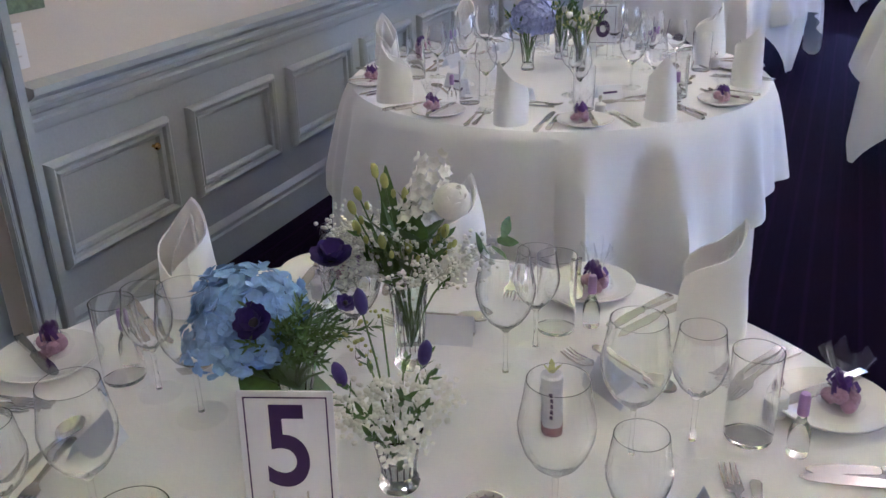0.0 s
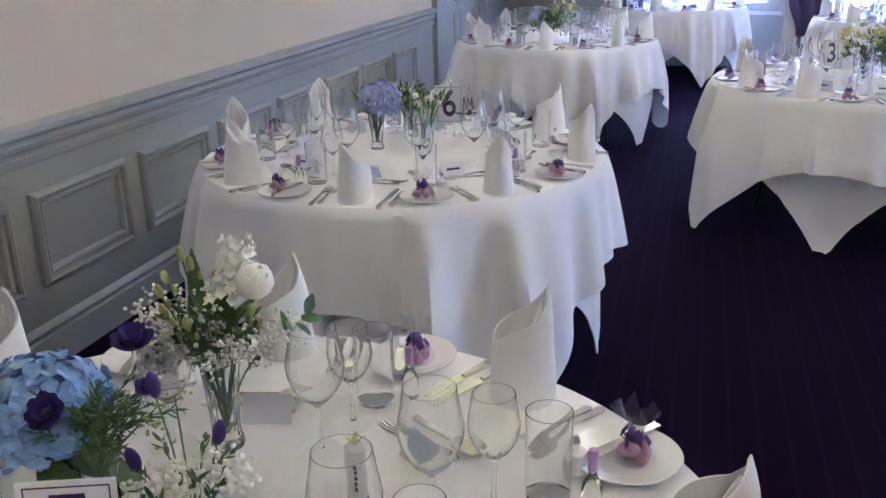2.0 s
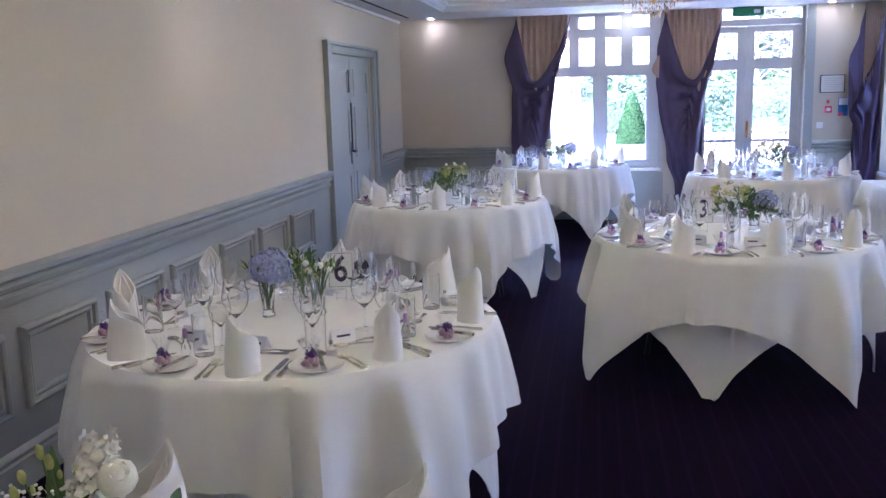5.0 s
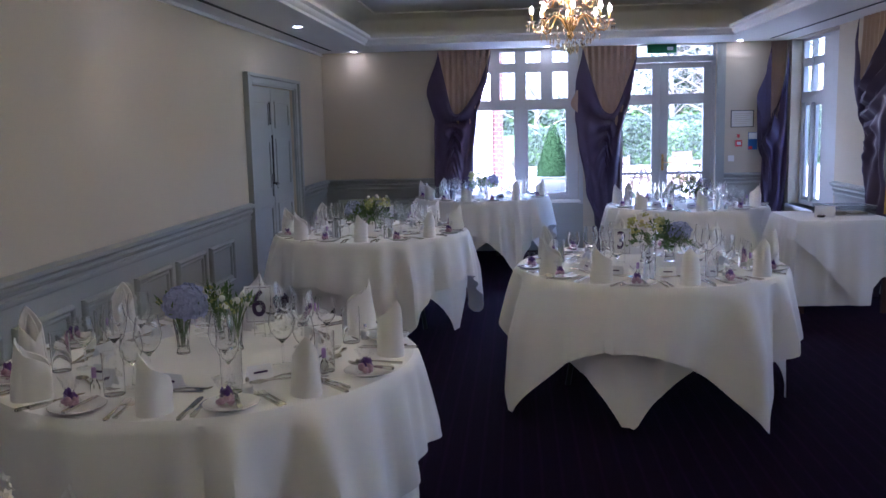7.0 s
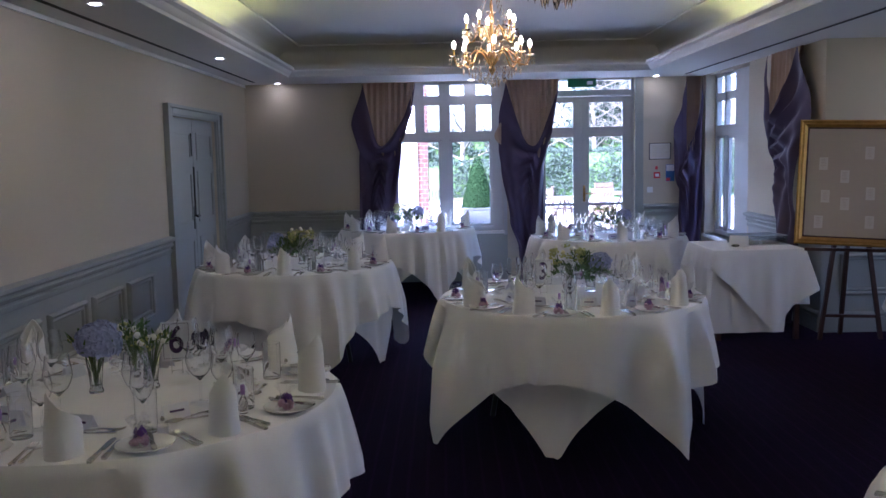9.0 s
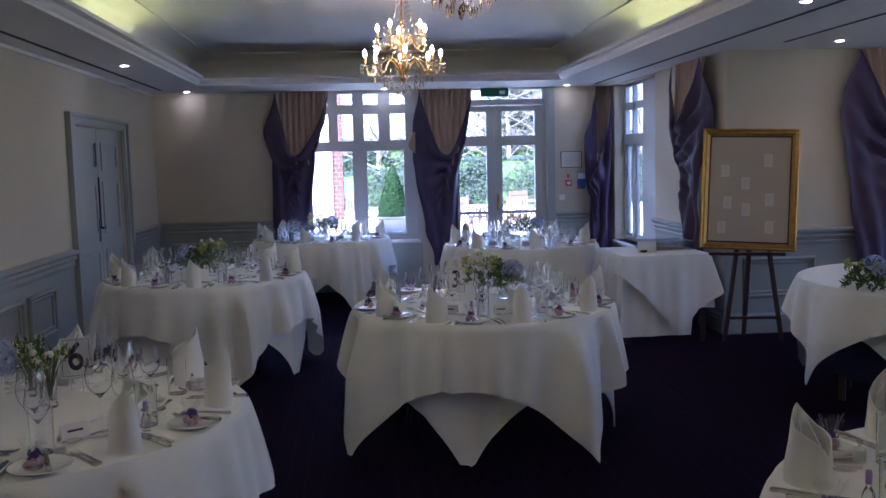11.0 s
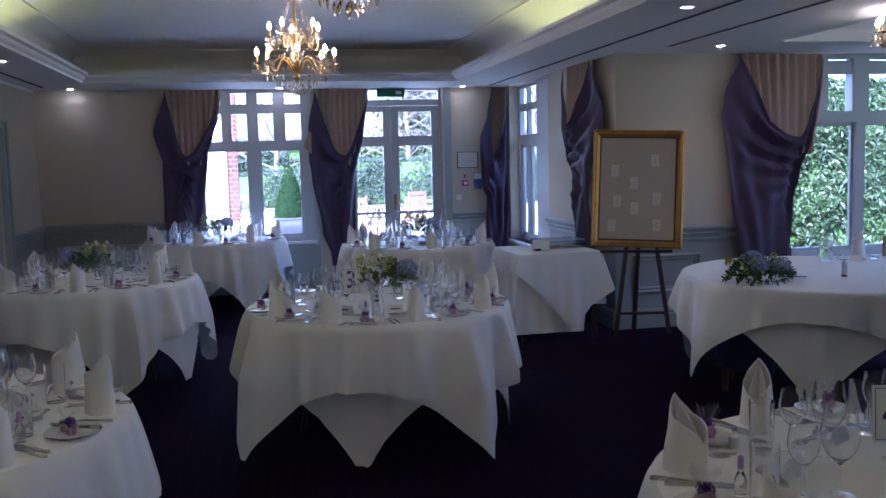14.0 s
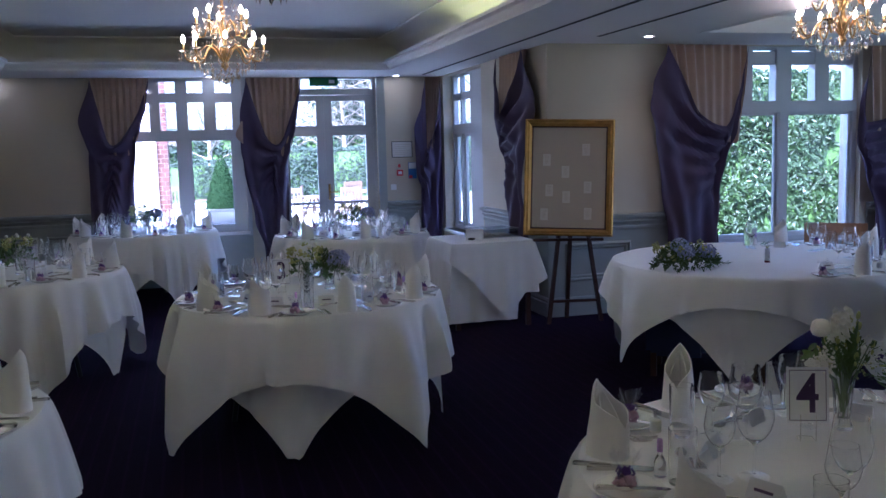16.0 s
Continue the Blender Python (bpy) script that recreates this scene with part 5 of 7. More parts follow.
def number_sign(place, text, turn, tall=0.15, wide=0.11, lean=-6):
    """A bordered white table-number card in a wire stand."""
    s = thing("table_number", place, "white table-number card with a dark purple numeral in a wire stand", "sign", "table numbers", turn)
    m = pose(0, 0, 0.05, lean)
    part("card", boxes((-wide / 2, wide / 2, -0.001, 0.001, 0, tall)), CARD, s, smooth=False, m=m)
    bm = bmesh.new()
    b, t = 0.007, 0.0016
    for x0, x1, z0, z1 in ((-wide / 2 + b, wide / 2 - b, b, b + t), (-wide / 2 + b, wide / 2 - b, tall - b - t, tall - b), (-wide / 2 + b, -wide / 2 + b + t, b + t, tall - b - t), (wide / 2 - b - t, wide / 2 - b, b + t, tall - b - t)):
        box(bm, x0, x1, -0.0018, -0.0011, z0, z1)
    part("border", bm, INK, s, smooth=False, m=m)
    curve = bpy.data.curves.new("numeral", "FONT")
    curve.body, curve.align_x, curve.align_y, curve.size, curve.extrude, curve.offset = text, "CENTER", "CENTER", 0.147, 0.0004, 0.0022
    ob = new("numeral", curve)
    ob.parent = s
    ob.matrix_basis = m @ pose(0, -0.0016, tall * 0.5, 90) @ Matrix.Diagonal((0.8, 1, 1, 1))
    curve.materials.append(INK)
    bm = bmesh.new()
    for x in (-0.02, 0.02):
        tube(bm, [(x, 0.035, 0.002), (x, -0.006, 0.002), (x, -0.006, 0.03), (x, -0.004, 0.075)], 0.0012, 6)
    tube(bm, [(-0.02, 0.035, 0.002), (0, 0.04, 0.002), (0.02, 0.035, 0.002)], 0.0012, 6)
    part("wire_stand", bm, STEEL, s)
    return s


# table five
hydrangea_vase((-0.375, 1.485, TOPZ), 1, 1.15, 5)
tall_vase((-0.275, 1.675, TOPZ), 2, 0)
low_vase((-0.165, 1.40, TOPZ), 3, 0)
number_sign((-0.234, 1.262, TOPZ), "5", 20)
# table six
slim_vase((-0.745, 3.71, TOPZ), 11, True)
slim_vase((-0.68, 3.92, TOPZ), 14, False)
slim_vase((-0.56, 3.76, TOPZ), 12, False)
number_sign((-0.535, 3.98, TOPZ), "6", 14)
# table four
tall_vase((2.335, 2.63, TOPZ), 21, 200)
hydrangea_vase((2.52, 2.56, TOPZ), 22, 1.1, 160)
number_sign((2.175, 2.57, TOPZ), "4", -22)
# the other tables
posy((1.30, 5.78, TOPZ), 31, 0, 1.0)
number_sign((1.086, 5.74, TOPZ), "3", -4)
posy((-0.66, 7.46, TOPZ), 41, 180, 1.0)
number_sign((-0.53, 7.50, TOPZ), "7", 4)
posy((0.11, 10.80, TOPZ), 51, 0, 0.9)
posy((2.20, 9.55, TOPZ), 61, 0, 1.05)
posy((3.64, 5.64, TOPZ), 71, 15, 1.35, True)


def wine_sample(place):
    b = thing("bubble_tube", place, "pale paper-wrapped tube with dark lettering bars and a red base", "tube", "bubble tubes")
    part("tube", lathe([(0, 0.014), (0.0165, 0.014), (0.0165, 0.092), (0.013, 0.095), (0, 0.095)], 20), LABEL, b)
    part("base", lathe([(0, 0), (0.0168, 0), (0.0172, 0.003), (0.0172, 0.0138), (0, 0.0138)], 20), LIQUID, b, "dark red base")
    bm = bmesh.new()
    for k in range(5):
        box(bm, -0.0025, 0.0025, -0.0005, 0.0005, 0.03 + 0.009 * k, 0.036 + 0.009 * k)
    part("writing_bar", bm, INK, b, smooth=False, m=pose(0.004, -0.0166, 0))
    bm = bmesh.new()
    for k in range(4):
        petal(bm, facing((0, 0, 0.094), (0, 0, 1), 90 * k + 20) @ pose(0, 0, 0, 35), 0.02, 0.01, 0.2, 3)
    part("sprig", bm, BUD, b, "yellow-green sprig")
    return b


wine_sample((-0.016, 1.58, TOPZ))
wine_sample((4.26, 5.66, TOPZ))


def candle_cup(place):
    """A pierced silver cup, as for a tea light."""
    c = thing("candle_cup", place, "small pierced silver candle cup on the tablecloth", "candle holder")
    part("cup", lathe([(0, 0.002), (0.022, 0.002), (0.027, 0.012), (0.028, 0.036), (0.0265, 0.036), (0.025, 0.012), (0, 0.006)], 28), STEEL, c)
    part("candle", lathe([(0, 0.0062), (0.023, 0.0125), (0.0235, 0.026), (0, 0.026)], 20), CHINA, c, "white tea light")
    bm = bmesh.new()
    for j in range(3):
        for k in range(16):
            a = 2 * math.pi * (k + 0.5 * (j % 2)) / 16
            blob(bm, Matrix.Translation((0.0279 * math.cos(a), 0.0279 * math.sin(a), 0.012 + 0.009 * j)) @ Matrix.Diagonal((0.0026, 0.0026, 0.0034, 1)), 1, 0.0, 0)
    tagged(part("lattice", bm, STEEL, c, "beaded silver lattice"), kind="stuff")
    return c


candle_cup((-0.03, 1.36, TOPZ))

# ---- lamps of the room ----
BULB = glow("flame_bulb", (1.0, 0.76, 0.46), 9.0)
SPOT_FACE = glow("downlight_face", (1.0, 0.9, 0.72), 8.0)
GILT = material("gilt_metal", (0.70, 0.45, 0.16), 0.3, 1.0, vary=0.2, scale=60)
DROP = glass("crystal_drop", (1.0, 0.84, 0.60), 0.0, 1.52)


def downlight(x, y, watts=0.35):
    d = thing("downlight", (x, y, TOP), "small round recessed ceiling spotlight, lit", "light", "downlights")
    part("bezel", lathe([(0.036, -0.001), (0.05, -0.004), (0.052, 0.0), (0.05, 0.003), (0.036, 0.003)], 24), WHITE, d)
    part("lamp_face", lathe([(0, -0.003), (0.03, -0.003), (0.035, 0.004), (0, 0.004)], 20), SPOT_FACE, d, "glowing lamp face")
    lamp("downlight_beam", "SPOT", (x, y, TOP - 0.02), watts, (1.0, 0.80, 0.52), (x, y, 0), 0.03, 105, 0.8)


for x, y in ((-1.415, 2.87), (-1.42, 5.72), (-1.43, 8.58), (-1.435, 11.40), (0.88, 11.45), (3.09, 11.38), (3.19, 5.725), (4.41, 7.53), (3.17, 2.87)):
    downlight(x, y, 0.012 if y > 11 else 1.1 if x > 4 else 0.4)

for x, y in ((-0.10, 7.9), (1.95, 7.9)):
    v = thing("ceiling_speaker", (x, y, TOP + 0.408), "flush round white ceiling grille", "grille", "ceiling grilles")
    part("rim", lathe([(0.10, 0.0), (0.125, -0.006), (0.13, 0.0)], 28), WHITE, v)
    part("grille", lathe([(0, -0.002), (0.10, -0.002), (0.10, 0.0), (0, 0.0)], 28), WHITE, v)


def drop_mesh(bm, p, r, h):
    p = Vector(p)
    top, low = bm.verts.new(p + Vector((0, 0, h * 0.4))), bm.verts.new(p - Vector((0, 0, h * 0.6)))
    ring = [bm.verts.new(p + Vector((r * math.cos(k * math.pi / 3), r * math.sin(k * math.pi / 3), 0))) for k in range(6)]
    for k in range(6):
        bm.faces.new((ring[k], ring[(k + 1) % 6], top))
        bm.faces.new((ring[(k + 1) % 6], ring[k], low))


def chandelier():
    c = thing("chandelier", (0, 0, 0), "gilt and crystal chandelier with lit candle bulbs", "chandelier", "chandeliers")
    # z = 0 is the lowest drop; the ceiling rose is at 0.805
    part("stem", lathe([(0, 0.10), (0.012, 0.11), (0.03, 0.14), (0.014, 0.17), (0.010, 0.20), (0.028, 0.23), (0.034, 0.26), (0.016, 0.30), (0.010, 0.36), (0.02, 0.39), (0.012, 0.42), (0.010, 0.50), (0.024, 0.53), (0.010, 0.56), (0.012, 0.62), (0.006, 0.65), (0.010, 0.70), (0.005, 0.73), (0.006, 0.80), (0, 0.80)], 16), GILT, c, "turned gilt stem")
    part("ceiling_rose", lathe([(0, 0.805), (0.055, 0.805), (0.05, 0.79), (0.02, 0.775), (0, 0.775)], 20), GILT, c)
    drops = bmesh.new()
    for tier, (n, r, zc, z0, ph) in enumerate(((8, 0.285, 0.25, 0.19, 0.0), (5, 0.19, 0.445, 0.365, 0.4))):
        for k in range(n):
            a = 2 * math.pi * k / n + ph
            ca, sa = math.cos(a), math.sin(a)
            bm = bmesh.new()
            tube(bm, [(0.015 * ca, 0.015 * sa, z0 - 0.02), (r * 0.25 * ca, r * 0.25 * sa, z0 + 0.07), (r * 0.42 * ca, r * 0.42 * sa, z0 + 0.095), (r * 0.58 * ca, r * 0.58 * sa, z0 + 0.06), (r * 0.72 * ca, r * 0.72 * sa, z0 - 0.01), (r * 0.87 * ca, r * 0.87 * sa, z0 - 0.02), (r * 0.97 * ca, r * 0.97 * sa, z0 + 0.01), (r * ca, r * sa, zc - 0.015)], 0.0065, 6)
            arm = part("arm", bm, GILT, c)
            part("drip_pan", lathe([(0, zc - 0.016), (0.012, zc - 0.016), (0.036, zc - 0.004), (0.038, zc), (0.012, zc - 0.006), (0, zc - 0.006)], 14, m=Matrix.Translation((r * ca, r * sa, 0))), DROP, arm)
            part("candle_tube", lathe([(0, zc - 0.006), (0.009, zc - 0.006), (0.009, zc + 0.05), (0, zc + 0.05)], 10, m=Matrix.Translation((r * ca, r * sa, 0))), GILT, arm)
            part("bulb", lathe([(0, zc + 0.05), (0.008, zc + 0.052), (0.0155, zc + 0.07), (0.013, zc + 0.088), (0.004, zc + 0.108), (0, zc + 0.112)], 10, m=Matrix.Translation((r * ca, r * sa, 0))), BULB, arm, "glowing flame-shaped bulb")
            for q in range(6):
                b = a + q * math.pi / 3
                for h in (0.03, 0.062):
                    drop_mesh(drops, (r * ca + 0.034 * math.cos(b), r * sa + 0.034 * math.sin(b), zc - h), 0.0065, 0.032)
            for q in range(1, 6):
                f = q / 6
                a2 = a + f * 2 * math.pi / n
                sag = 0.05 * math.sin(math.pi * f)
                drop_mesh(drops, (r * 0.96 * math.cos(a2), r * 0.96 * math.sin(a2), zc - 0.02 - sag), 0.006, 0.022)
    for n, r, z in ((16, 0.15, 0.10), (12, 0.10, 0.065), (8, 0.05, 0.035), (14, 0.22, 0.13)):
        for k in range(n):
            a = 2 * math.pi * k / n + r * 9
            drop_mesh(drops, (r * math.cos(a), r * math.sin(a), z), 0.008, 0.055)
            drop_mesh(drops, (r * math.cos(a), r * math.sin(a), z + 0.045), 0.005, 0.02)
    for k in range(20):
        a = k * 2 * math.pi / 10
        f = (k // 10) * 0.5
        for q in range(6):
            s = q / 5
            drop_mesh(drops, ((0.03 + 0.12 * s) * math.cos(a), (0.03 + 0.12 * s) * math.sin(a), 0.56 - 0.16 * s - 0.06 * math.sin(math.pi * s) - f * 0.2), 0.006, 0.024)
    for k in range(8):
        a = k * math.pi / 4
        for q in range(9):
            s = q / 8
            w = 0.035 + 0.10 * s * s
            drop_mesh(drops, (w * math.cos(a), w * math.sin(a), 0.77 - 0.26 * s), 0.006, 0.026)
        drop_mesh(drops, (0.135 * math.cos(a), 0.135 * math.sin(a), 0.475), 0.010, 0.05)
    drop_mesh(drops, (0, 0, 0.03), 0.016, 0.06)
    tagged(part("crystal_string", drops, DROP, c, "strings of clear crystal drops", smooth=False), kind="stuff")
    return c


first = chandelier()
# last one added unseen behind the camera, at even spacing, to light table five
SPOTS = ((0.90, 7.40, 2.055), (0.91, 3.70, 2.052), (4.76, 5.60, 2.05), (0.91, 0.0, 2.055))
first.matrix_basis = pose(*SPOTS[0])
for k, p in enumerate(SPOTS[1:]):
    copy_thing(first, pose(*p, 0, 0, 20 + 15 * k))
for p in SPOTS:
    lamp("chandelier_glow", "POINT", (p[0], p[1], p[2] + 0.47), 0.9 if p[0] > 4 else 0.28, WARM, None, 0.12)

# ---- curtains ----


def along(edge, z):
    """Place along the wall of an edge given as (s, z) stops from the top down."""
    for (s0, z0), (s1, z1) in zip(edge, edge[1:]):
        if z >= z1:
            f = (z0 - z) / max(1e-6, z0 - z1)
            f = min(1.0, max(0.0, f))
            f = f * f * (3 - 2 * f)
            return s0 + (s1 - s0) * f
    return edge[-1][0]


def curtain(axis, wall, out, outer, inner, tip, label, seed=1, flap=None):
    """A swagged curtain: tan lining hangs in a rounded point, the purple drape scoops under it and falls to the floor.
    outer, inner: the drape's two edges from the top down; tip: the lowest point of the lining that shows."""
    rnd = random.Random(seed)
    ph = [rnd.uniform(0, 6.28) for _ in range(6)]
    c = tagged(new("curtain"), label, "curtain", "swagged curtains")
    top = TOP - 0.012
    s0, s1 = outer[0][0], inner[0][0]
    way = 1 if s1 > s0 else -1

    def put(bm, s, n, z):
        n = wall + out * n
        return bm.verts.new((s, n, z) if axis == "x" else (n, s, z))

    def sheet(bm, grid):
        for r, q in zip(grid, grid[1:]):
            for k in range(len(r) - 1):
                bm.faces.new((r[k], r[k + 1], q[k + 1], q[k]))

    ft = (tip[0] - s0) / (s1 - s0)

    def scoop(u):
        """Height of the drape's upper edge."""
        if u < ft:
            f = 1 - u / ft
            return tip[1] + (top - tip[1]) * (0.06 * f + 0.94 * f ** 2.1)
        f = (u - ft) / (1 - ft)
        return tip[1] + (top - tip[1]) * (0.8 * f ** 2.0 + 0.2 * f ** 6)

    nu, nv = 90, 30
    bm = bmesh.new()
    grid = []
    for j in range(nv + 1):
        v = j / nv
        row = []
        for k in range(nu + 1):
            u = k / nu
            z = top + (scoop(u) - 0.16 - top) * v
            s = s0 + (s1 - s0) * u
            s += (tip[0] - s) * 0.10 * v
            pleat = math.sin(2 * math.pi * 8.5 * u + ph[0] + 0.5 * math.sin(3 * v + ph[1]))
            n = 0.062 + 0.019 * pleat * (1 - 0.45 * v) + 0.006 * math.sin(47 * u + ph[1]) + 0.03 * v
            row.append(put(bm, s, n, z))
        grid.append(row)
    sheet(bm, grid)
    if flap:
        grid = []
        for j in range(9):
            f = j / 8
            w = 0.085 * math.sin(math.pi * min(1, 0.08 + 0.9 * f ** 1.5))
            z = flap - 0.26 * f
            e = along(outer, z)
            grid.append([put(bm, e + way * (0.03 - w * q), 0.12 + 0.012 * math.sin(5 * q + 4 * f), z) for q in (0, 0.35, 0.7, 1.0)])
        sheet(bm, grid)
    part("lining", bm, GOLD_SATIN, c, "tan satin curtain lining in long pleats")
    bm = bmesh.new()
    grid = []
    rows = 64
    for j in range(rows + 1):
        v = j / rows
        row = []
        for k in range(nu + 1):
            u = k / nu
            zt = scoop(u)
            z = zt + (0.02 - zt) * v
            zl = top + (0.02 - top) * v
            # edges sampled along their own height, then drawn together over the scoop
            sl = along(outer, zl * (1 - u) + z * u)
            sr = along(inner, z * u + zl * (1 - u))
            s = sl + (sr - sl) * u
            d = zt - z
            steep = (scoop(min(1, u + 0.01)) - scoop(max(0, u - 0.01))) / 0.02 / abs(s1 - s0)
            near = d / math.sqrt(1 + steep * steep)
            scoops = math.sin(2 * math.pi * near / 0.12 + 1.1 * math.sin(3.1 * u + ph[0]) + ph[1]) * math.exp(-(d / 0.50) ** 2) * math.sin(math.pi * min(1, max(0, u * 0.94 + 0.03)))
            hang = math.sin(2 * math.pi * (1.8 * u + 0.75 * d) + ph[2]) + 0.4 * math.sin(2 * math.pi * (3.4 * u - 0.6 * d) + ph[3])
            crumple = noise.noise((s * 5 + seed * 7, z * 3.2, 0.3)) * 0.020 + noise.noise((s * 13, z * 8, seed)) * 0.007
            grow = min(1.0, d / 0.5)
            n = 0.105 + 0.045 * math.sin(math.pi * u) + 0.055 * scoops + 0.030 * hang * (0.25 + 0.75 * grow) + crumple
            row.append(put(bm, s, max(0.035, n), z))
        grid.append(row)
    sheet(bm, grid)
    part("drape", bm, PURPLE_SATIN, c, "dark purple satin drape scooped under the lining")
    return c


H = TOP - 0.012
curtain("x", FAR, -1, [(-0.43, H), (-0.575, 1.93), (-0.555, 1.86), (-0.475, 1.75), (-0.495, 1.42), (-0.505, 0.95), (-0.46, 0.0)], [(0.205, H), (0.165, 2.12), (0.09, 1.89), (0.03, 1.72), (-0.02, 1.15), (-0.05, 0.0)], (-0.14, 1.68),
        "purple satin curtain with tan lining beside a tall window", 1)
curtain("x", FAR, -1, [(1.29, H), (1.205, 1.98), (1.20, 1.62), (1.225, 1.42), (1.325, 0.75), (1.43, 0.40), (1.50, 0.0)], [(1.94, H), (1.85, 1.85), (1.785, 1.62), (1.745, 1.36), (1.73, 0.70), (1.72, 0.0)], (1.69, 1.645),
        "purple satin curtain with tan lining between window and glazed doors", 2, flap=1.93)
curtain("x", FAR, -1, [(3.47, H), (3.42, 2.12), (3.315, 1.78), (3.37, 1.53), (3.385, 1.08), (3.39, 0.0)], [(3.655, H), (3.675, 1.95), (3.665, 1.2), (3.645, 0.0)], (3.49, 1.58),
        "narrow purple satin curtain with tan lining in a corner", 3)
curtain("y", RIGHT, -1, [(8.36, H), (8.20, 2.0), (8.16, 1.85), (8.32, 1.3), (8.34, 0.0)], [(9.10, H), (9.12, 1.95), (9.08, 1.70), (8.85, 1.40), (8.74, 0.80), (8.72, 0.0)], (8.95, 1.84),
        "purple satin curtain with tan lining beside a narrow window", 4)
curtain("x", STEP, -1, [(4.83, H), (4.68, 2.05), (4.64, 1.88), (4.695, 1.65), (4.775, 1.15), (4.825, 0.68), (4.85, 0.0)], [(5.67, H), (5.63, 2.1), (5.59, 1.88), (5.55, 1.70), (5.44, 1.35), (5.385, 1.13), (5.36, 0.65), (5.35, 0.0)], (5.545, 1.69),
        "purple satin curtain with tan lining beside a large window", 5)
curtain("x", STEP, -1, [(7.90, H), (7.98, 2.0), (7.86, 1.6), (7.83, 0.0)], [(7.055, H), (6.93, 1.82), (6.89, 1.52), (7.0, 1.24), (7.15, 0.78), (7.20, 0.0)], (7.12, 1.70),
        "purple satin curtain with tan lining beyond a large window", 6)

# ---- easel and gift table ----
PLATE_GREY = material("grey_plastic_rim", (0.20, 0.20, 0.21), 0.4, vary=0.1)


def easel():
    e = thing("easel", (3.75, 7.75, 0), "dark wooden easel holding a framed table plan", "easel")
    for a, b in (((-0.05, -0.02, 1.15), (-0.19, 0.0, 0.0)), ((0.10, -0.07, 1.15), (0.30, -0.02, 0.0)), ((0.04, 0.0, 1.15), (0.07, 0.21, 0.0))):
        bm = bmesh.new()
        tube(bm, [a, b], 0.021, 4)
        part("leg", bm, DARK_WOOD, e, smooth=False)
    bm = bmesh.new()
    tube(bm, [(-0.165, -0.003, 0.20), (0.265, -0.028, 0.19)], 0.017, 4)
    part("crossbar", bm, DARK_WOOD, e, smooth=False)
    part("ledge", boxes((-0.30, 0.30, -0.02, 0.02, 0, 0.025), bevel=0.004), DARK_WOOD, e, m=pose(-0.05, -0.11, 0.735, 0, 0, -22))
    u, v = Vector((0.925, -0.375, -0.035)).normalized(), Vector((0.093, 0.08, 0.993))
    v = (v - u * v.dot(u)).normalized()
    n = u.cross(v)
    m = Matrix((u, v, n)).transposed().to_4x4()
    m.translation = Vector((3.725, 7.665, 1.275))
    f = thing("seating_plan", (0, 0, 0), "gilt-framed seating plan with small white cards on an easel", "seating plan")
    f.matrix_basis = m
    w, h, b = 0.378, 0.497, 0.058
    prof = [(0.0, 0.0), (0.0, 0.03), (0.012, 0.038), (0.024, 0.030), (0.036, 0.033), (0.047, 0.020), (b, 0.012), (b, 0.0)]
    bm = bmesh.new()
    rings = []
    for q, z in prof:
        rings.append([bm.verts.new((sx * (w - q), sy * (h - q), z)) for sx, sy in ((-1, -1), (1, -1), (1, 1), (-1, 1))])
    for a, c in zip(rings, rings[1:]):
        for k in range(4):
            bm.faces.new((a[k], a[(k + 1) % 4], c[(k + 1) % 4], c[k]))
    part("frame", bm, GOLD, f, "moulded gilt frame")
    part("board", boxes((-w + b - 0.004, w - b + 0.004, -h + b - 0.004, h - b + 0.004, 0.002, 0.010)), BOARD, f, "grey mount board", smooth=False)
    bm = bmesh.new()
    for x0, x1, y0, y1 in ((-w + b, w - b, -h + b, -h + b + 0.012), (-w + b, w - b, h - b - 0.012, h - b), (-w + b, -w + b + 0.012, -h + b + 0.012, h - b - 0.012), (w - b - 0.012, w - b, -h + b + 0.012, h - b - 0.012)):
        box(bm, x0, x1, y0, y1, 0.0105, 0.0125)
    part("slip", bm, DARK_WOOD, f, "dark inner slip", smooth=False)
    for x, y in ((0.14, 0.24), (-0.19, 0.15), (-0.03, 0.05), (0.16, -0.08), (-0.165, -0.11), (-0.02, -0.165), (0.165, -0.305), (-0.205, -0.315)):
        card = part("card", boxes((x - 0.032, x + 0.032, y - 0.05, y + 0.05, 0.0108, 0.0122)), PAPER, f, "small white seating card", smooth=False)
        bm = bmesh.new()
        for k in range(6):
            box(bm, x - 0.02 + 0.004 * (k % 2), x + 0.02 - 0.004 * (k % 3), y + 0.032 - 0.012 * k, y + 0.035 - 0.012 * k, 0.0124, 0.0127)
        part("writing_bar", bm, BOARD, card, smooth=False)


easel()


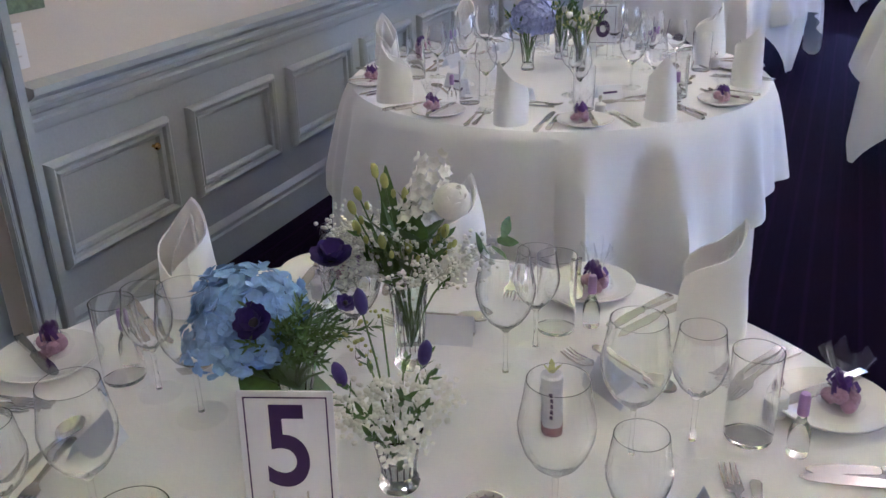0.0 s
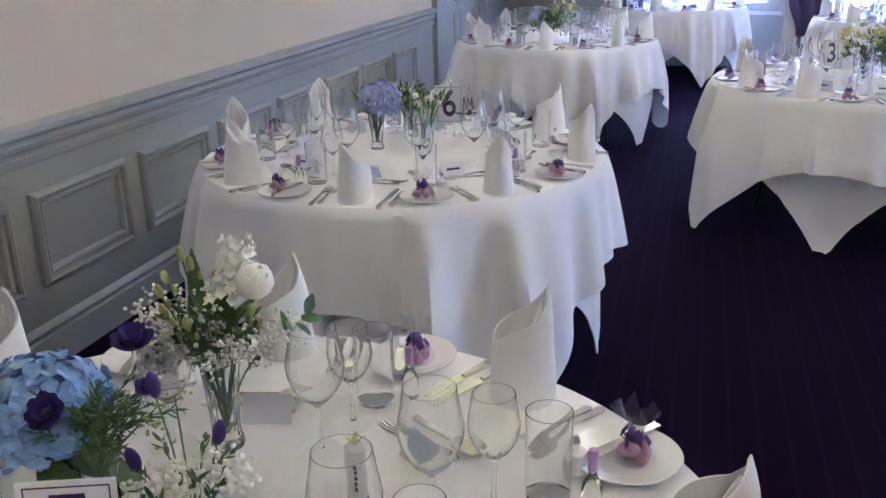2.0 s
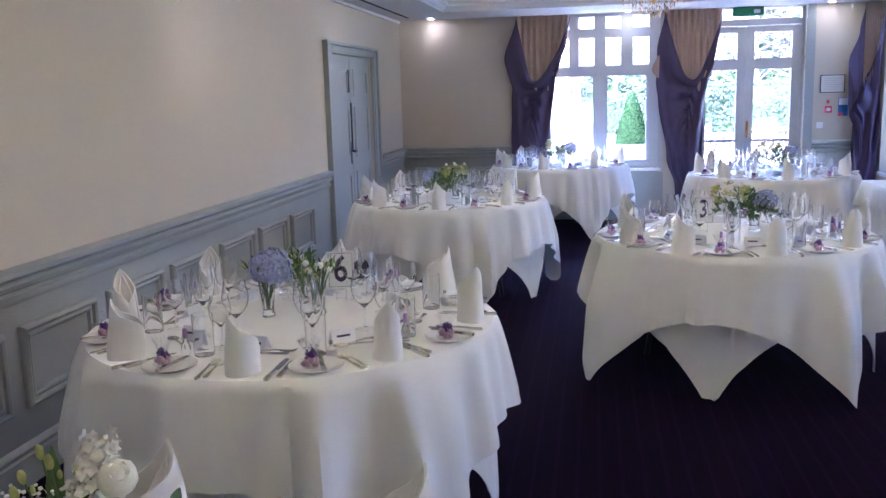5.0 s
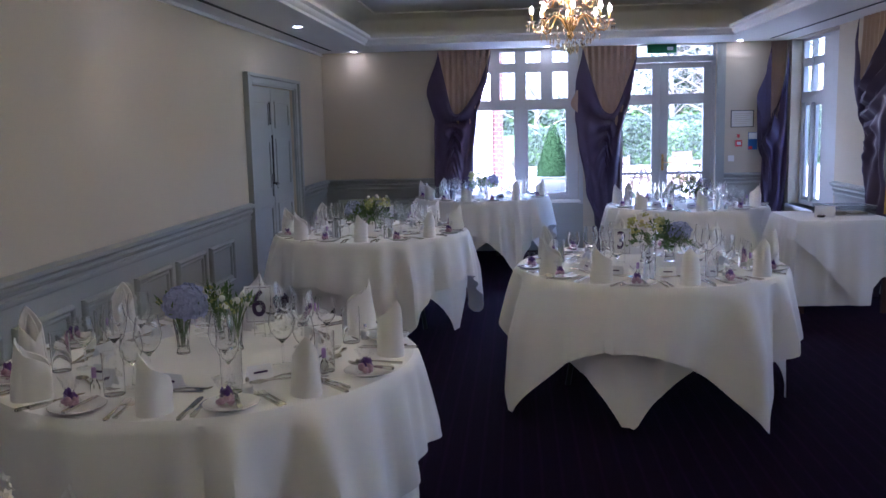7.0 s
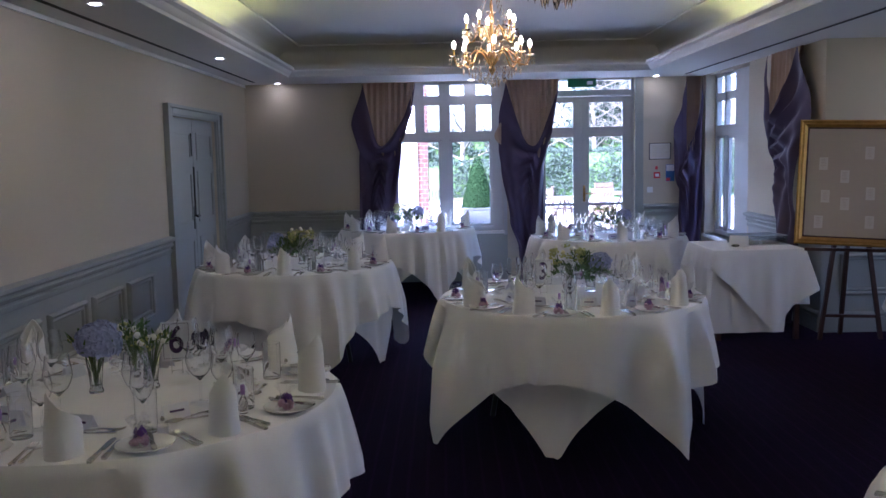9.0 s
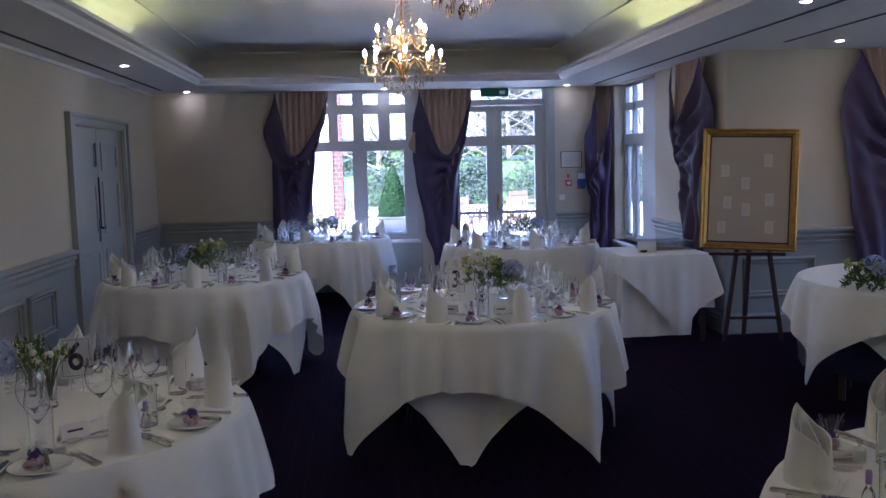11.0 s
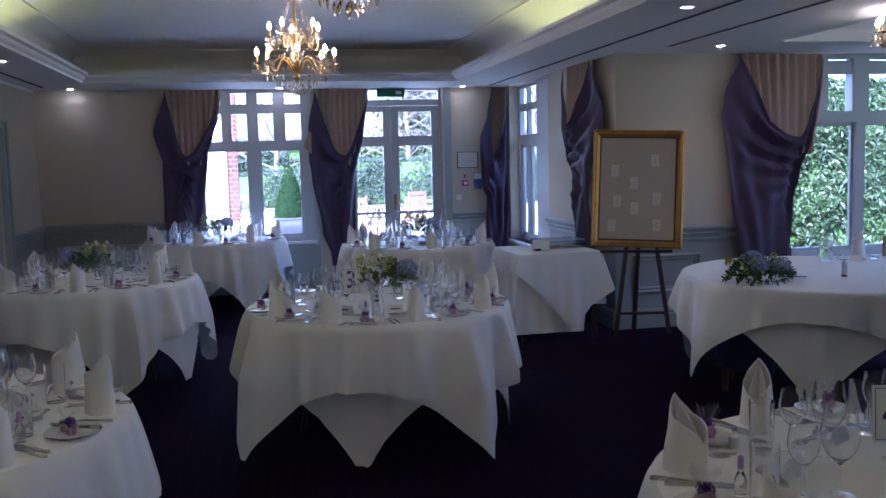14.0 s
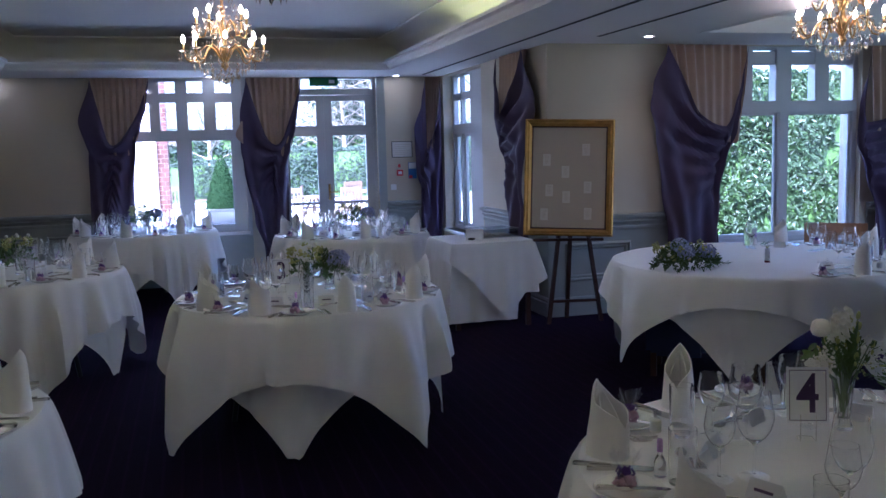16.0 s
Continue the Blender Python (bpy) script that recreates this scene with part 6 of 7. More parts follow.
def draped_rectangle(x0, x1, y0, y1, top, hem, seed, flare=0.05, fold=0.012):
    """A cloth over a rectangular table; hem(side, f) gives the height of its edge along each side."""
    rnd = random.Random(seed)
    ph = [rnd.uniform(0, 6.28) for _ in range(3)]
    path = []
    r = 0.035
    for side, (ax, ay, bx, by) in enumerate(((x0, y0, x1, y0), (x1, y0, x1, y1), (x1, y1, x0, y1), (x0, y1, x0, y0))):
        ln = math.hypot(bx - ax, by - ay)
        tx, ty = (bx - ax) / ln, (by - ay) / ln
        nx, ny = ty, -tx
        for k in range(28):
            f = (k + 0.5) / 28
            e = min(f, 1 - f) * ln
            inset = r - math.sqrt(max(0.0, r * r - (r - e) ** 2)) if e < r else 0.0
            near = max(0.0, 1 - e / 0.12)
            sg = 1 if f > 0.5 else -1
            path.append((ax + tx * ln * f - nx * inset, ay + ty * ln * f - ny * inset, nx + tx * sg * near, ny + ty * sg * near, hem(side, f), near))
    bm = bmesh.new()
    n, rings = len(path), []
    cx, cy = (x0 + x1) / 2, (y0 + y1) / 2
    rings.append([bm.verts.new((cx + (p[0] - cx) * 0.94, cy + (p[1] - cy) * 0.94, top)) for p in path])
    rows = 14
    for j in range(rows + 1):
        s = j / rows
        ring = []
        for k, (x, y, nx, ny, low, near) in enumerate(path):
            e = s * (top - low)
            out = 0.004 + min(e, 0.02) * 0.3 + e * flare * (1 + 1.6 * near) + fold * min(1, e / 0.3) * (math.sin(0.55 * k + ph[0]) + 0.5 * math.sin(1.27 * k + ph[1]))
            ring.append(bm.verts.new((x + nx * out, y + ny * out, top - 0.002 * (j > 0) - e)))
        rings.append(ring)
    bm.faces.new(rings[0])
    for a, b in zip(rings, rings[1:]):
        for k in range(n):
            bm.faces.new((a[k], b[k], b[(k + 1) % n], a[(k + 1) % n]))
    bmesh.ops.recalc_face_normals(bm, faces=bm.faces[:])
    return bm


def gift_table():
    t = thing("gift_table", (3.07, 8.15, 0), "square side table hidden under white cloths", "table")
    part("tabletop", boxes((-0.355, 0.355, -0.375, 0.375, TABLE_H - 0.03, TABLE_H - 0.006)), DARK_WOOD, t)
    for sx in (-1, 1):
        for sy in (-1, 1):
            part("leg", boxes((sx * 0.32 - 0.02, sx * 0.32 + 0.02, sy * 0.34 - 0.02, sy * 0.34 + 0.02, 0, TABLE_H - 0.03)), DARK_WOOD, t)
    c = link("tablecloth", draped_rectangle(2.71, 3.43, 7.77, 8.53, TABLE_H, lambda side, f: 0.075 if side in (0, 3) and (side == 3 or f < 0.8) else 0.30, 5, 0.03, 0.010), LINEN)
    tagged(c, "white linen under-cloth reaching almost to the floor", "tablecloth")

    def hem(side, f):
        if side == 0:
            # slants from a short end down to a point and back up to the corner
            return 0.60 - (0.60 - 0.09) * f / 0.62 if f < 0.62 else 0.09 + (0.44 - 0.09) * (f - 0.62) / 0.38
        return {1: 0.44 + 0.1 * f, 2: 0.54, 3: 0.54 + 0.06 * f}[side]

    c = link("tablecloth", draped_rectangle(2.70, 3.44, 7.76, 8.54, TABLE_H + 0.006, hem, 6, 0.10, 0.010), LINEN)
    tagged(c, "white linen top cloth hanging in a point over a side table", "tablecloth")


gift_table()
g = thing("card_box", (3.20, 8.22, TABLE_H + 0.008), "low clear acrylic card box with a grey rim", "box", rz=4)
SMOKE = clear_pane("smoked_acrylic", (0.80, 0.82, 0.84), 0.05)
for q in ((-0.2, 0.2, -0.15, -0.146, 0, 0.075), (-0.2, 0.2, 0.146, 0.15, 0, 0.075), (-0.2, -0.196, -0.146, 0.146, 0, 0.075), (0.196, 0.2, -0.146, 0.146, 0, 0.075)):
    part("side", boxes(q), SMOKE, g, smooth=False)
part("rim", boxes((-0.205, 0.205, -0.155, -0.145, 0.075, 0.08), (-0.205, 0.205, 0.145, 0.155, 0.075, 0.08), (-0.205, -0.195, -0.145, 0.145, 0.075, 0.08), (0.195, 0.205, -0.145, 0.145, 0.075, 0.08)), PLATE_GREY, g, smooth=False)
part("contents", boxes((-0.17, -0.02, -0.1, 0.1, 0.002, 0.03), (0.02, 0.16, -0.09, 0.1, 0.002, 0.02), bevel=0.003), BOARD, g, "cards lying inside")
g = thing("white_ornament", (2.98, 8.02, TABLE_H + 0.008), "small white folded card ornament on a table", "ornament", rz=-25)
bm = bmesh.new()
box(bm, -0.075, 0.075, -0.0015, 0.0015, 0, 0.10)
part("front_leaf", bm, CARD, g, smooth=False, m=pose(0, -0.03, 0.0005, -28))
bm = bmesh.new()
box(bm, -0.075, 0.075, -0.0015, 0.0015, 0, 0.10)
part("back_leaf", bm, CARD, g, smooth=False, m=pose(0, 0.068, 0.0005, 28))
bm = bmesh.new()
blob(bm, pose(-0.02, -0.055, 0.012) @ Matrix.Diagonal((0.035, 0.018, 0.012, 1)), 2, 0.3, 3)
part("bow", bm, BLACK, g, "dark bow")

# ---- small things on the walls ----
RED = material("red_sign", (0.55, 0.04, 0.05), 0.5)
BLUE = material("blue_sign", (0.03, 0.12, 0.36), 0.5)
GREEN = material("green_sign", (0.01, 0.16, 0.06), 0.4)


def wall_plate(name, axis, wall, out, s0, s1, z0, z1, mat, label, category, rim=None, thick=0.008):
    p = thing(name, (0, 0, 0), label, category)
    n0, n1 = sorted((wall + out * 0.001, wall + out * thick))

    def slab(nm, a, b, c, d, m, lo, hi, note=""):
        lo, hi = sorted((wall + out * lo, wall + out * hi))
        return part(nm, boxes((a, b, lo, hi, c, d) if axis == "x" else (lo, hi, a, b, c, d)), m, p, note, smooth=False)

    slab("plate", s0, s1, z0, z1, mat, 0.001, thick)
    if rim:
        r = 0.008
        for a, b, c, d in ((s0 - r, s1 + r, z0 - r, z0), (s0 - r, s1 + r, z1, z1 + r), (s0 - r, s0, z0, z1), (s1, s1 + r, z0, z1)):
            slab("frame", a, b, c, d, rim, 0.001, thick + 0.008)
    return p, slab


p, slab = wall_plate("framed_notice", "x", FAR, -1, 3.05, 3.30, 1.46, 1.645, PAPER, "small black-framed printed notice on the wall", "notice", BLACK)
for k in range(6):
    slab("writing_bar", 3.08, 3.27 - 0.02 * (k % 3), 1.61 - 0.024 * k, 1.616 - 0.024 * k, BOARD, 0.0085, 0.0095)
p, slab = wall_plate("fire_call_point", "x", FAR, -1, 3.10, 3.175, 1.225, 1.30, RED, "red fire alarm call point on the wall", "alarm", None, 0.03)
slab("glass_window", 3.115, 3.16, 1.245, 1.28, CARD, 0.0305, 0.032)
p, slab = wall_plate("fire_notice", "x", FAR, -1, 3.25, 3.355, 1.185, 1.39, BLUE, "small blue and white fire action notice on the wall", "notice")
slab("upper_half", 3.255, 3.35, 1.31, 1.385, CARD, 0.0085, 0.0095)
slab("lower_half", 3.255, 3.30, 1.19, 1.225, RED, 0.0085, 0.0095)
p, slab = wall_plate("alarm_marker", "x", FAR, -1, 3.12, 3.15, 1.33, 1.37, RED, "tiny red alarm label on the wall", "label")
wall_plate("light_switch", "x", FAR, -1, 3.02, 3.09, 1.05, 1.12, CHINA, "white double light switch on the wall", "switch")
p, slab = wall_plate("wall_socket", "x", STEP, -1, 4.42, 4.565, 0.23, 0.315, BLUE, "blue-grey double wall socket", "socket")
x = thing("exit_sign", (2.22, FAR - 0.03, 2.34), "green illuminated exit sign over glazed doors", "sign")
part("casing", boxes((-0.17, 0.17, -0.03, 0.03, 0, 0.10), bevel=0.004), GREEN, x)
part("arrow", boxes((0.06, 0.13, -0.032, -0.0302, 0.03, 0.07)), CARD, x, smooth=False)
p, slab = wall_plate("wall_notice", "y", LEFT, 1, 2.30, 2.478, 0.952, 1.08, PAPER, "printed cream notice with lines of small text on the wall", "notice")
for k in range(8):
    slab("writing_bar", 2.32, 2.455 - 0.012 * (k % 3), 1.058 - 0.012 * k, 1.062 - 0.012 * k, BOARD, 0.0085, 0.0092)
FOLIAGE_PRINT = material("landscape_print", (0.10, 0.13, 0.06), 0.4, vary=0.7, scale=14, fine=60)
wall_plate("picture", "y", LEFT, 1, 2.30, 2.57, 1.108, 1.42, FOLIAGE_PRINT, "dark landscape picture on the wall", "picture", None, 0.015)
k = thing("cupboard_knob", (LEFT + 0.006, 2.928, 0.578), "small round brass knob on a panel", "knob")
part("knob", lathe([(0, 0), (0.006, 0), (0.006, 0.012), (0.013, 0.016), (0.014, 0.022), (0.009, 0.028), (0, 0.029)], 14, m=pose(0, 0, 0, 0, 90)), BRASS, k)
structure("trim_cupboard", boxes((LEFT + 0.006, LEFT + 0.0075, 2.945, 2.95, 0.36, 0.62)), BLACK, "dark gap beside a cupboard door in the panelling", False)

# ---- wooden chairs ----
CHAIR_WOOD = material("teak_wood", (0.15, 0.10, 0.07), 0.5, vary=0.25, scale=12, fine=90)


def wooden_chair(place, turn, group, label, wood=None, tall=0.92):
    wood = wood or CHAIR_WOOD
    c = thing("wooden_chair", place, label, "chair", group, turn)
    for x, y, h in ((-0.22, -0.2, 0.44), (0.22, -0.2, 0.44), (-0.22, 0.2, tall), (0.22, 0.2, tall)):
        part("leg", boxes((x - 0.02, x + 0.02, y - 0.02, y + 0.02, 0, h), bevel=0.004), wood, c)
    part("seat", boxes((-0.24, 0.24, -0.22, 0.22, 0.44, 0.47), bevel=0.006), wood, c)
    part("top_rail", boxes((-0.2, 0.2, 0.185, 0.215, tall - 0.1, tall), bevel=0.006), wood, c)
    for k in range(5):
        x = -0.15 + 0.075 * k
        part("slat", boxes((x - 0.015, x + 0.015, 0.19, 0.21, 0.47, tall - 0.1)), wood, c)
    for s in (-1, 1):
        part("armrest", boxes((s * 0.24 - 0.025, s * 0.24 + 0.025, -0.22, 0.18, 0.64, 0.665), bevel=0.004), wood, c)
    return c


wooden_chair((5.58, 6.62, 0), -40, "", "light wooden chair pushed in behind a laid table", material("light_oak", (0.38, 0.21, 0.10), 0.45, vary=0.2, scale=12, fine=90), 0.86)


def stool(place, turn):
    c = thing("upholstered_stool", place, "low navy upholstered stool tucked under a draped table", "stool", "", turn)
    navy = material("navy_upholstery", (0.05, 0.065, 0.17), 0.8, vary=0.2, scale=10, fine=200, bump=0.2, sheen=0.2)
    bm = bmesh.new()
    for x0, x1 in ((-0.40, -0.012), (0.012, 0.40)):
        box(bm, x0, x1, -0.22, 0.22, 0.14, 0.44, 0.035)
    part("cushion", bm, navy, c, "navy padded seat in two halves")
    for x in (-0.35, 0.35):
        for y in (-0.17, 0.17):
            part("leg", boxes((x - 0.02, x + 0.02, y - 0.02, y + 0.02, 0, 0.16), bevel=0.003), DARK_WOOD, c)
    return c


stool((3.92, 5.80, 0), 144.8)
OUT = -0.08
a = wooden_chair((2.55, 18.6, OUT), 160, "terrace chairs", "teak garden chair standing on the terrace")
for x, y, r in ((3.05, 19.6, 80), (3.6, 18.4, 200), (4.3, 21.0, 20), (4.9, 19.8, 110), (0.75, 20.5, 90), (0.35, 21.5, 10), (2.2, 20.2, 0)):
    copy_thing(a, pose(x, y, OUT, 0, 0, r))


def garden_table(x, y):
    t = thing("garden_table", (x, y, OUT), "round teak garden table on the terrace", "table", "terrace tables")
    part("tabletop", lathe([(0, 0.70), (0.5, 0.70), (0.5, 0.73), (0, 0.73)], 28), CHAIR_WOOD, t)
    for k in range(4):
        bm = bmesh.new()
        tube(bm, [(0.05 * math.cos(k * 1.57), 0.05 * math.sin(k * 1.57), 0.7), (0.38 * math.cos(k * 1.57), 0.38 * math.sin(k * 1.57), 0)], 0.022, 6)
        part("leg", bm, CHAIR_WOOD, t)


garden_table(3.0, 18.8)
garden_table(4.6, 20.6)

# ---- outdoors ----
PAVING = material("pale_terrace", (0.58, 0.56, 0.52), 0.85, vary=0.2, scale=1.2, fine=30, bump=0.4)
GRASS = material("lawn", (0.06, 0.11, 0.03), 0.9, vary=0.4, scale=1.5, fine=50, bump=0.6)
# haze of the far trees is put into this greyed leaf colour
FAR_LEAF = material("greyed_yew_leaf", (0.045, 0.060, 0.046), 0.8, vary=0.35, scale=3, fine=40, bump=0.1, spec=0.08)
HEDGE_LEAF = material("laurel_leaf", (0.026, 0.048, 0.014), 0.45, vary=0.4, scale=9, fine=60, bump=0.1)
CONIFER = material("topiary_leaf", (0.018, 0.038, 0.014), 0.85, vary=0.4, scale=20, fine=90, spec=0.06)
BARK = material("bark", (0.17, 0.145, 0.125), 0.9, vary=0.4, scale=8, fine=50, bump=0.6)
BRICK = material("red_brick", (0.10, 0.038, 0.028), 0.85, vary=0.2, scale=6, fine=60, bump=0.4, random_amount=0.25)
MORTAR = material("mortar", (0.42, 0.38, 0.33), 0.9, vary=0.15)
RENDERED = material("white_render", (0.78, 0.77, 0.74), 0.85, vary=0.06, scale=3, fine=80, bump=0.3)
PLANTER = material("lead_planter", (0.13, 0.135, 0.145), 0.6, vary=0.2)

bm = bmesh.new()
box(bm, -900, 900, FAR + 0.1, 1500, OUT - 0.4, OUT)
box(bm, -900, LEFT - 0.3, -900, FAR + 0.1, OUT - 0.4, OUT)
box(bm, END + 0.3, 900, -900, FAR + 0.1, OUT - 0.4, OUT)
box(bm, LEFT - 0.3, END + 0.3, -900, BACK - 0.3, OUT - 0.4, OUT)
tagged(link("ground", bm, GRASS, smooth=False), "grass lawn reaching to the distance", kind="structure")
tagged(link("pavement", boxes((-9, 14, FAR + 0.31, 31.5, OUT - 0.02, OUT + 0.012)), PAVING, smooth=False), "pale sunlit terrace paving", kind="structure")


def leaves(name, points, mat, size, seed, label, category):
    """Many small folded leaves at points (place, outward way)."""
    rnd = random.Random(seed)
    verts, faces = [], []
    for p, d in points:
        d = (Vector(d) + Vector((rnd.gauss(0, 0.55), rnd.gauss(0, 0.55), rnd.gauss(0, 0.45)))).normalized()
        side = d.orthogonal().normalized()
        side.rotate(Matrix.Rotation(rnd.uniform(0, 6.28), 3, d))
        fwd = d.cross(side)
        s = size * rnd.uniform(0.6, 1.3)
        k = len(verts)
        q = Vector(p)
        verts += [q - fwd * s * 0.5, q + side * s * 0.2 + d * s * 0.06, q + fwd * s * 0.55, q - side * s * 0.2 + d * s * 0.06]
        faces += [(k, k + 1, k + 2), (k, k + 2, k + 3)]
    me = bpy.data.meshes.new(name)
    me.from_pydata([tuple(v) for v in verts], [], faces)
    me.materials.append(mat)
    return me


def hedge(x0, x1, y0, y1, h, seed, count, size, label, mat=None, bulk=1.0):
    rnd = random.Random(seed)
    t = thing("hedge", ((x0 + x1) / 2, y0, OUT), label, "hedge")
    bm = boxes((x0 + 0.12 - (x0 + x1) / 2, x1 - 0.12 - (x0 + x1) / 2, 0.12, y1 - y0, 0, h - 0.15))
    part("core", bm, LEAF, t, "dark inner foliage", smooth=False)
    pts = []
    for _ in range(count):
        x, z = rnd.uniform(x0, x1), rnd.uniform(0.05, h)
        bulge = 0.22 * bulk * noise.noise((x * 1.3 / bulk, z * 1.3 / bulk, seed)) + 0.08 * noise.noise((x * 4, z * 4, seed))
        if rnd.random() < 0.78:
            pts.append(((x - (x0 + x1) / 2, -bulge + rnd.uniform(-0.05, 0.14), z), (0, -1, 0.35)))
        else:
            pts.append(((x - (x0 + x1) / 2, rnd.uniform(0, y1 - y0), h + 0.5 * bulge - 0.05), (0, -0.2, 1)))
    ob = new("foliage", leaves("foliage", pts, mat or HEDGE_LEAF, size, seed, "", ""))
    ob.parent = t
    tagged(ob, kind="stuff")


hedge(6.5, 13.5, 11.4, 13.0, 2.6, 1, 36000, 0.085, "glossy laurel hedge close outside a window")
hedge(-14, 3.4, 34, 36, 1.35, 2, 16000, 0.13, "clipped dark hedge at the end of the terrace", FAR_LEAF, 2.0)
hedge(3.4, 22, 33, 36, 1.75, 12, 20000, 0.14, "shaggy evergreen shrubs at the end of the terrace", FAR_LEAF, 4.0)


def tree(x, y, h, spread, seed, leafy, label):
    rnd = random.Random(seed)
    t = thing("tree", (x, y, OUT), label, "tree", "garden trees")
    bm = bmesh.new()
    tube(bm, [(0, 0, 0), (0.05, 0, h * 0.3), (0.0, 0.1, h * 0.6), (0.1, 0.0, h * 0.92)], 0.16 * h / 8, 8, 0.2)
    part("trunk", bm, BARK, t)
    tips = []
    bm = bmesh.new()
    for k in range(20):
        a = k * 2.4
        z0 = h * (0.18 + 0.70 * k / 20)
        ln = spread * (1.1 - 0.6 * k / 20) * rnd.uniform(0.8, 1.15)
        p = [Vector((0, 0, z0))]
        for j in range(1, 5):
            f = j / 4
            p.append(Vector((ln * f * math.cos(a + 0.3 * f), ln * f * math.sin(a + 0.3 * f), z0 + ln * 0.45 * f + rnd.uniform(-0.1, 0.1))))
        tube(bm, p, 0.045 * h / 8, 5, 0.25)
        for j in range(22):
            q = p[1].lerp(p[4], rnd.random())
            e = q + Vector((rnd.gauss(0, 1), rnd.gauss(0, 1), rnd.uniform(0, 1.2))) * ln * 0.25
            tube(bm, [q, q.lerp(e, 0.5) + Vector((0, 0, 0.05)), e], 0.010 * h / 8, 3, 0.4)
            tips += [e, q.lerp(e, 0.6)]
        tips.append(p[4])
    part("limbs", bm, BARK, t)
    if leafy:
        pts = []
        for q in tips:
            for _ in range(leafy):
                v = Vector((rnd.gauss(0, 1), rnd.gauss(0, 1), rnd.gauss(0, 0.7))) * spread * 0.14
                pts.append((q + v, v + Vector((0, 0, 0.3))))
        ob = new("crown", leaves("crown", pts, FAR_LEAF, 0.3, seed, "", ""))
        ob.parent = t
        tagged(ob, kind="stuff")


for x, y, h, w, sd in ((-9.0, 44, 8.0, 3.0, 3), (-5.0, 41, 7.0, 2.8, 4), (-1.6, 43, 8.0, 3.0, 5), (1.4, 40, 6.5, 2.6, 6), (4.2, 42, 7.5, 3.0, 7), (7.0, 39, 6.5, 2.8, 8), (9.8, 43, 8.0, 3.2, 9), (13.5, 41, 7.5, 3.0, 10), (18.0, 44, 8.5, 3.4, 11)):
    tree(x, y, h, w, sd, 0, "bare winter tree with fine grey branches")
tree(-8.0, 50.0, 8.0, 3.2, 21, 14, "evergreen tree far behind the garden, its leaves greyed for haze")
tree(11.0, 52.0, 7.0, 3.4, 22, 14, "evergreen tree far behind the garden, its leaves greyed for haze")
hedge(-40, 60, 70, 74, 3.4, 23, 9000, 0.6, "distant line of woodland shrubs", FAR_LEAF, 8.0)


def topiary(x, y):
    rnd = random.Random(9)
    t = thing("topiary", (x, y, OUT), "clipped conical box tree in a square lead planter", "topiary")
    part("planter", boxes((-0.23, 0.23, -0.23, 0.23, 0, 0.80), (-0.245, 0.245, -0.245, 0.245, 0.80, 0.83), bevel=0.008), PLANTER, t, "grey lead planter")
    part("core", lathe([(0, 0.8), (0.20, 0.82), (0.215, 0.90), (0.16, 1.15), (0.08, 1.42), (0, 1.55)], 20), CONIFER, t)
    pts = []
    for _ in range(5200):
        z = 0.83 + 0.80 * (1 - math.sqrt(rnd.random()))
        r = 0.245 * (1 - (z - 0.83) / 0.81) ** 0.72 * rnd.uniform(0.93, 1.04)
        a = rnd.uniform(0, 6.28)
        pts.append(((r * math.cos(a), r * math.sin(a), z), (math.cos(a), math.sin(a), 0.4)))
    ob = new("foliage", leaves("foliage", pts, CONIFER, 0.034, 9, "", ""))
    ob.parent = t
    tagged(ob, kind="stuff")


topiary(1.05, 14.3)


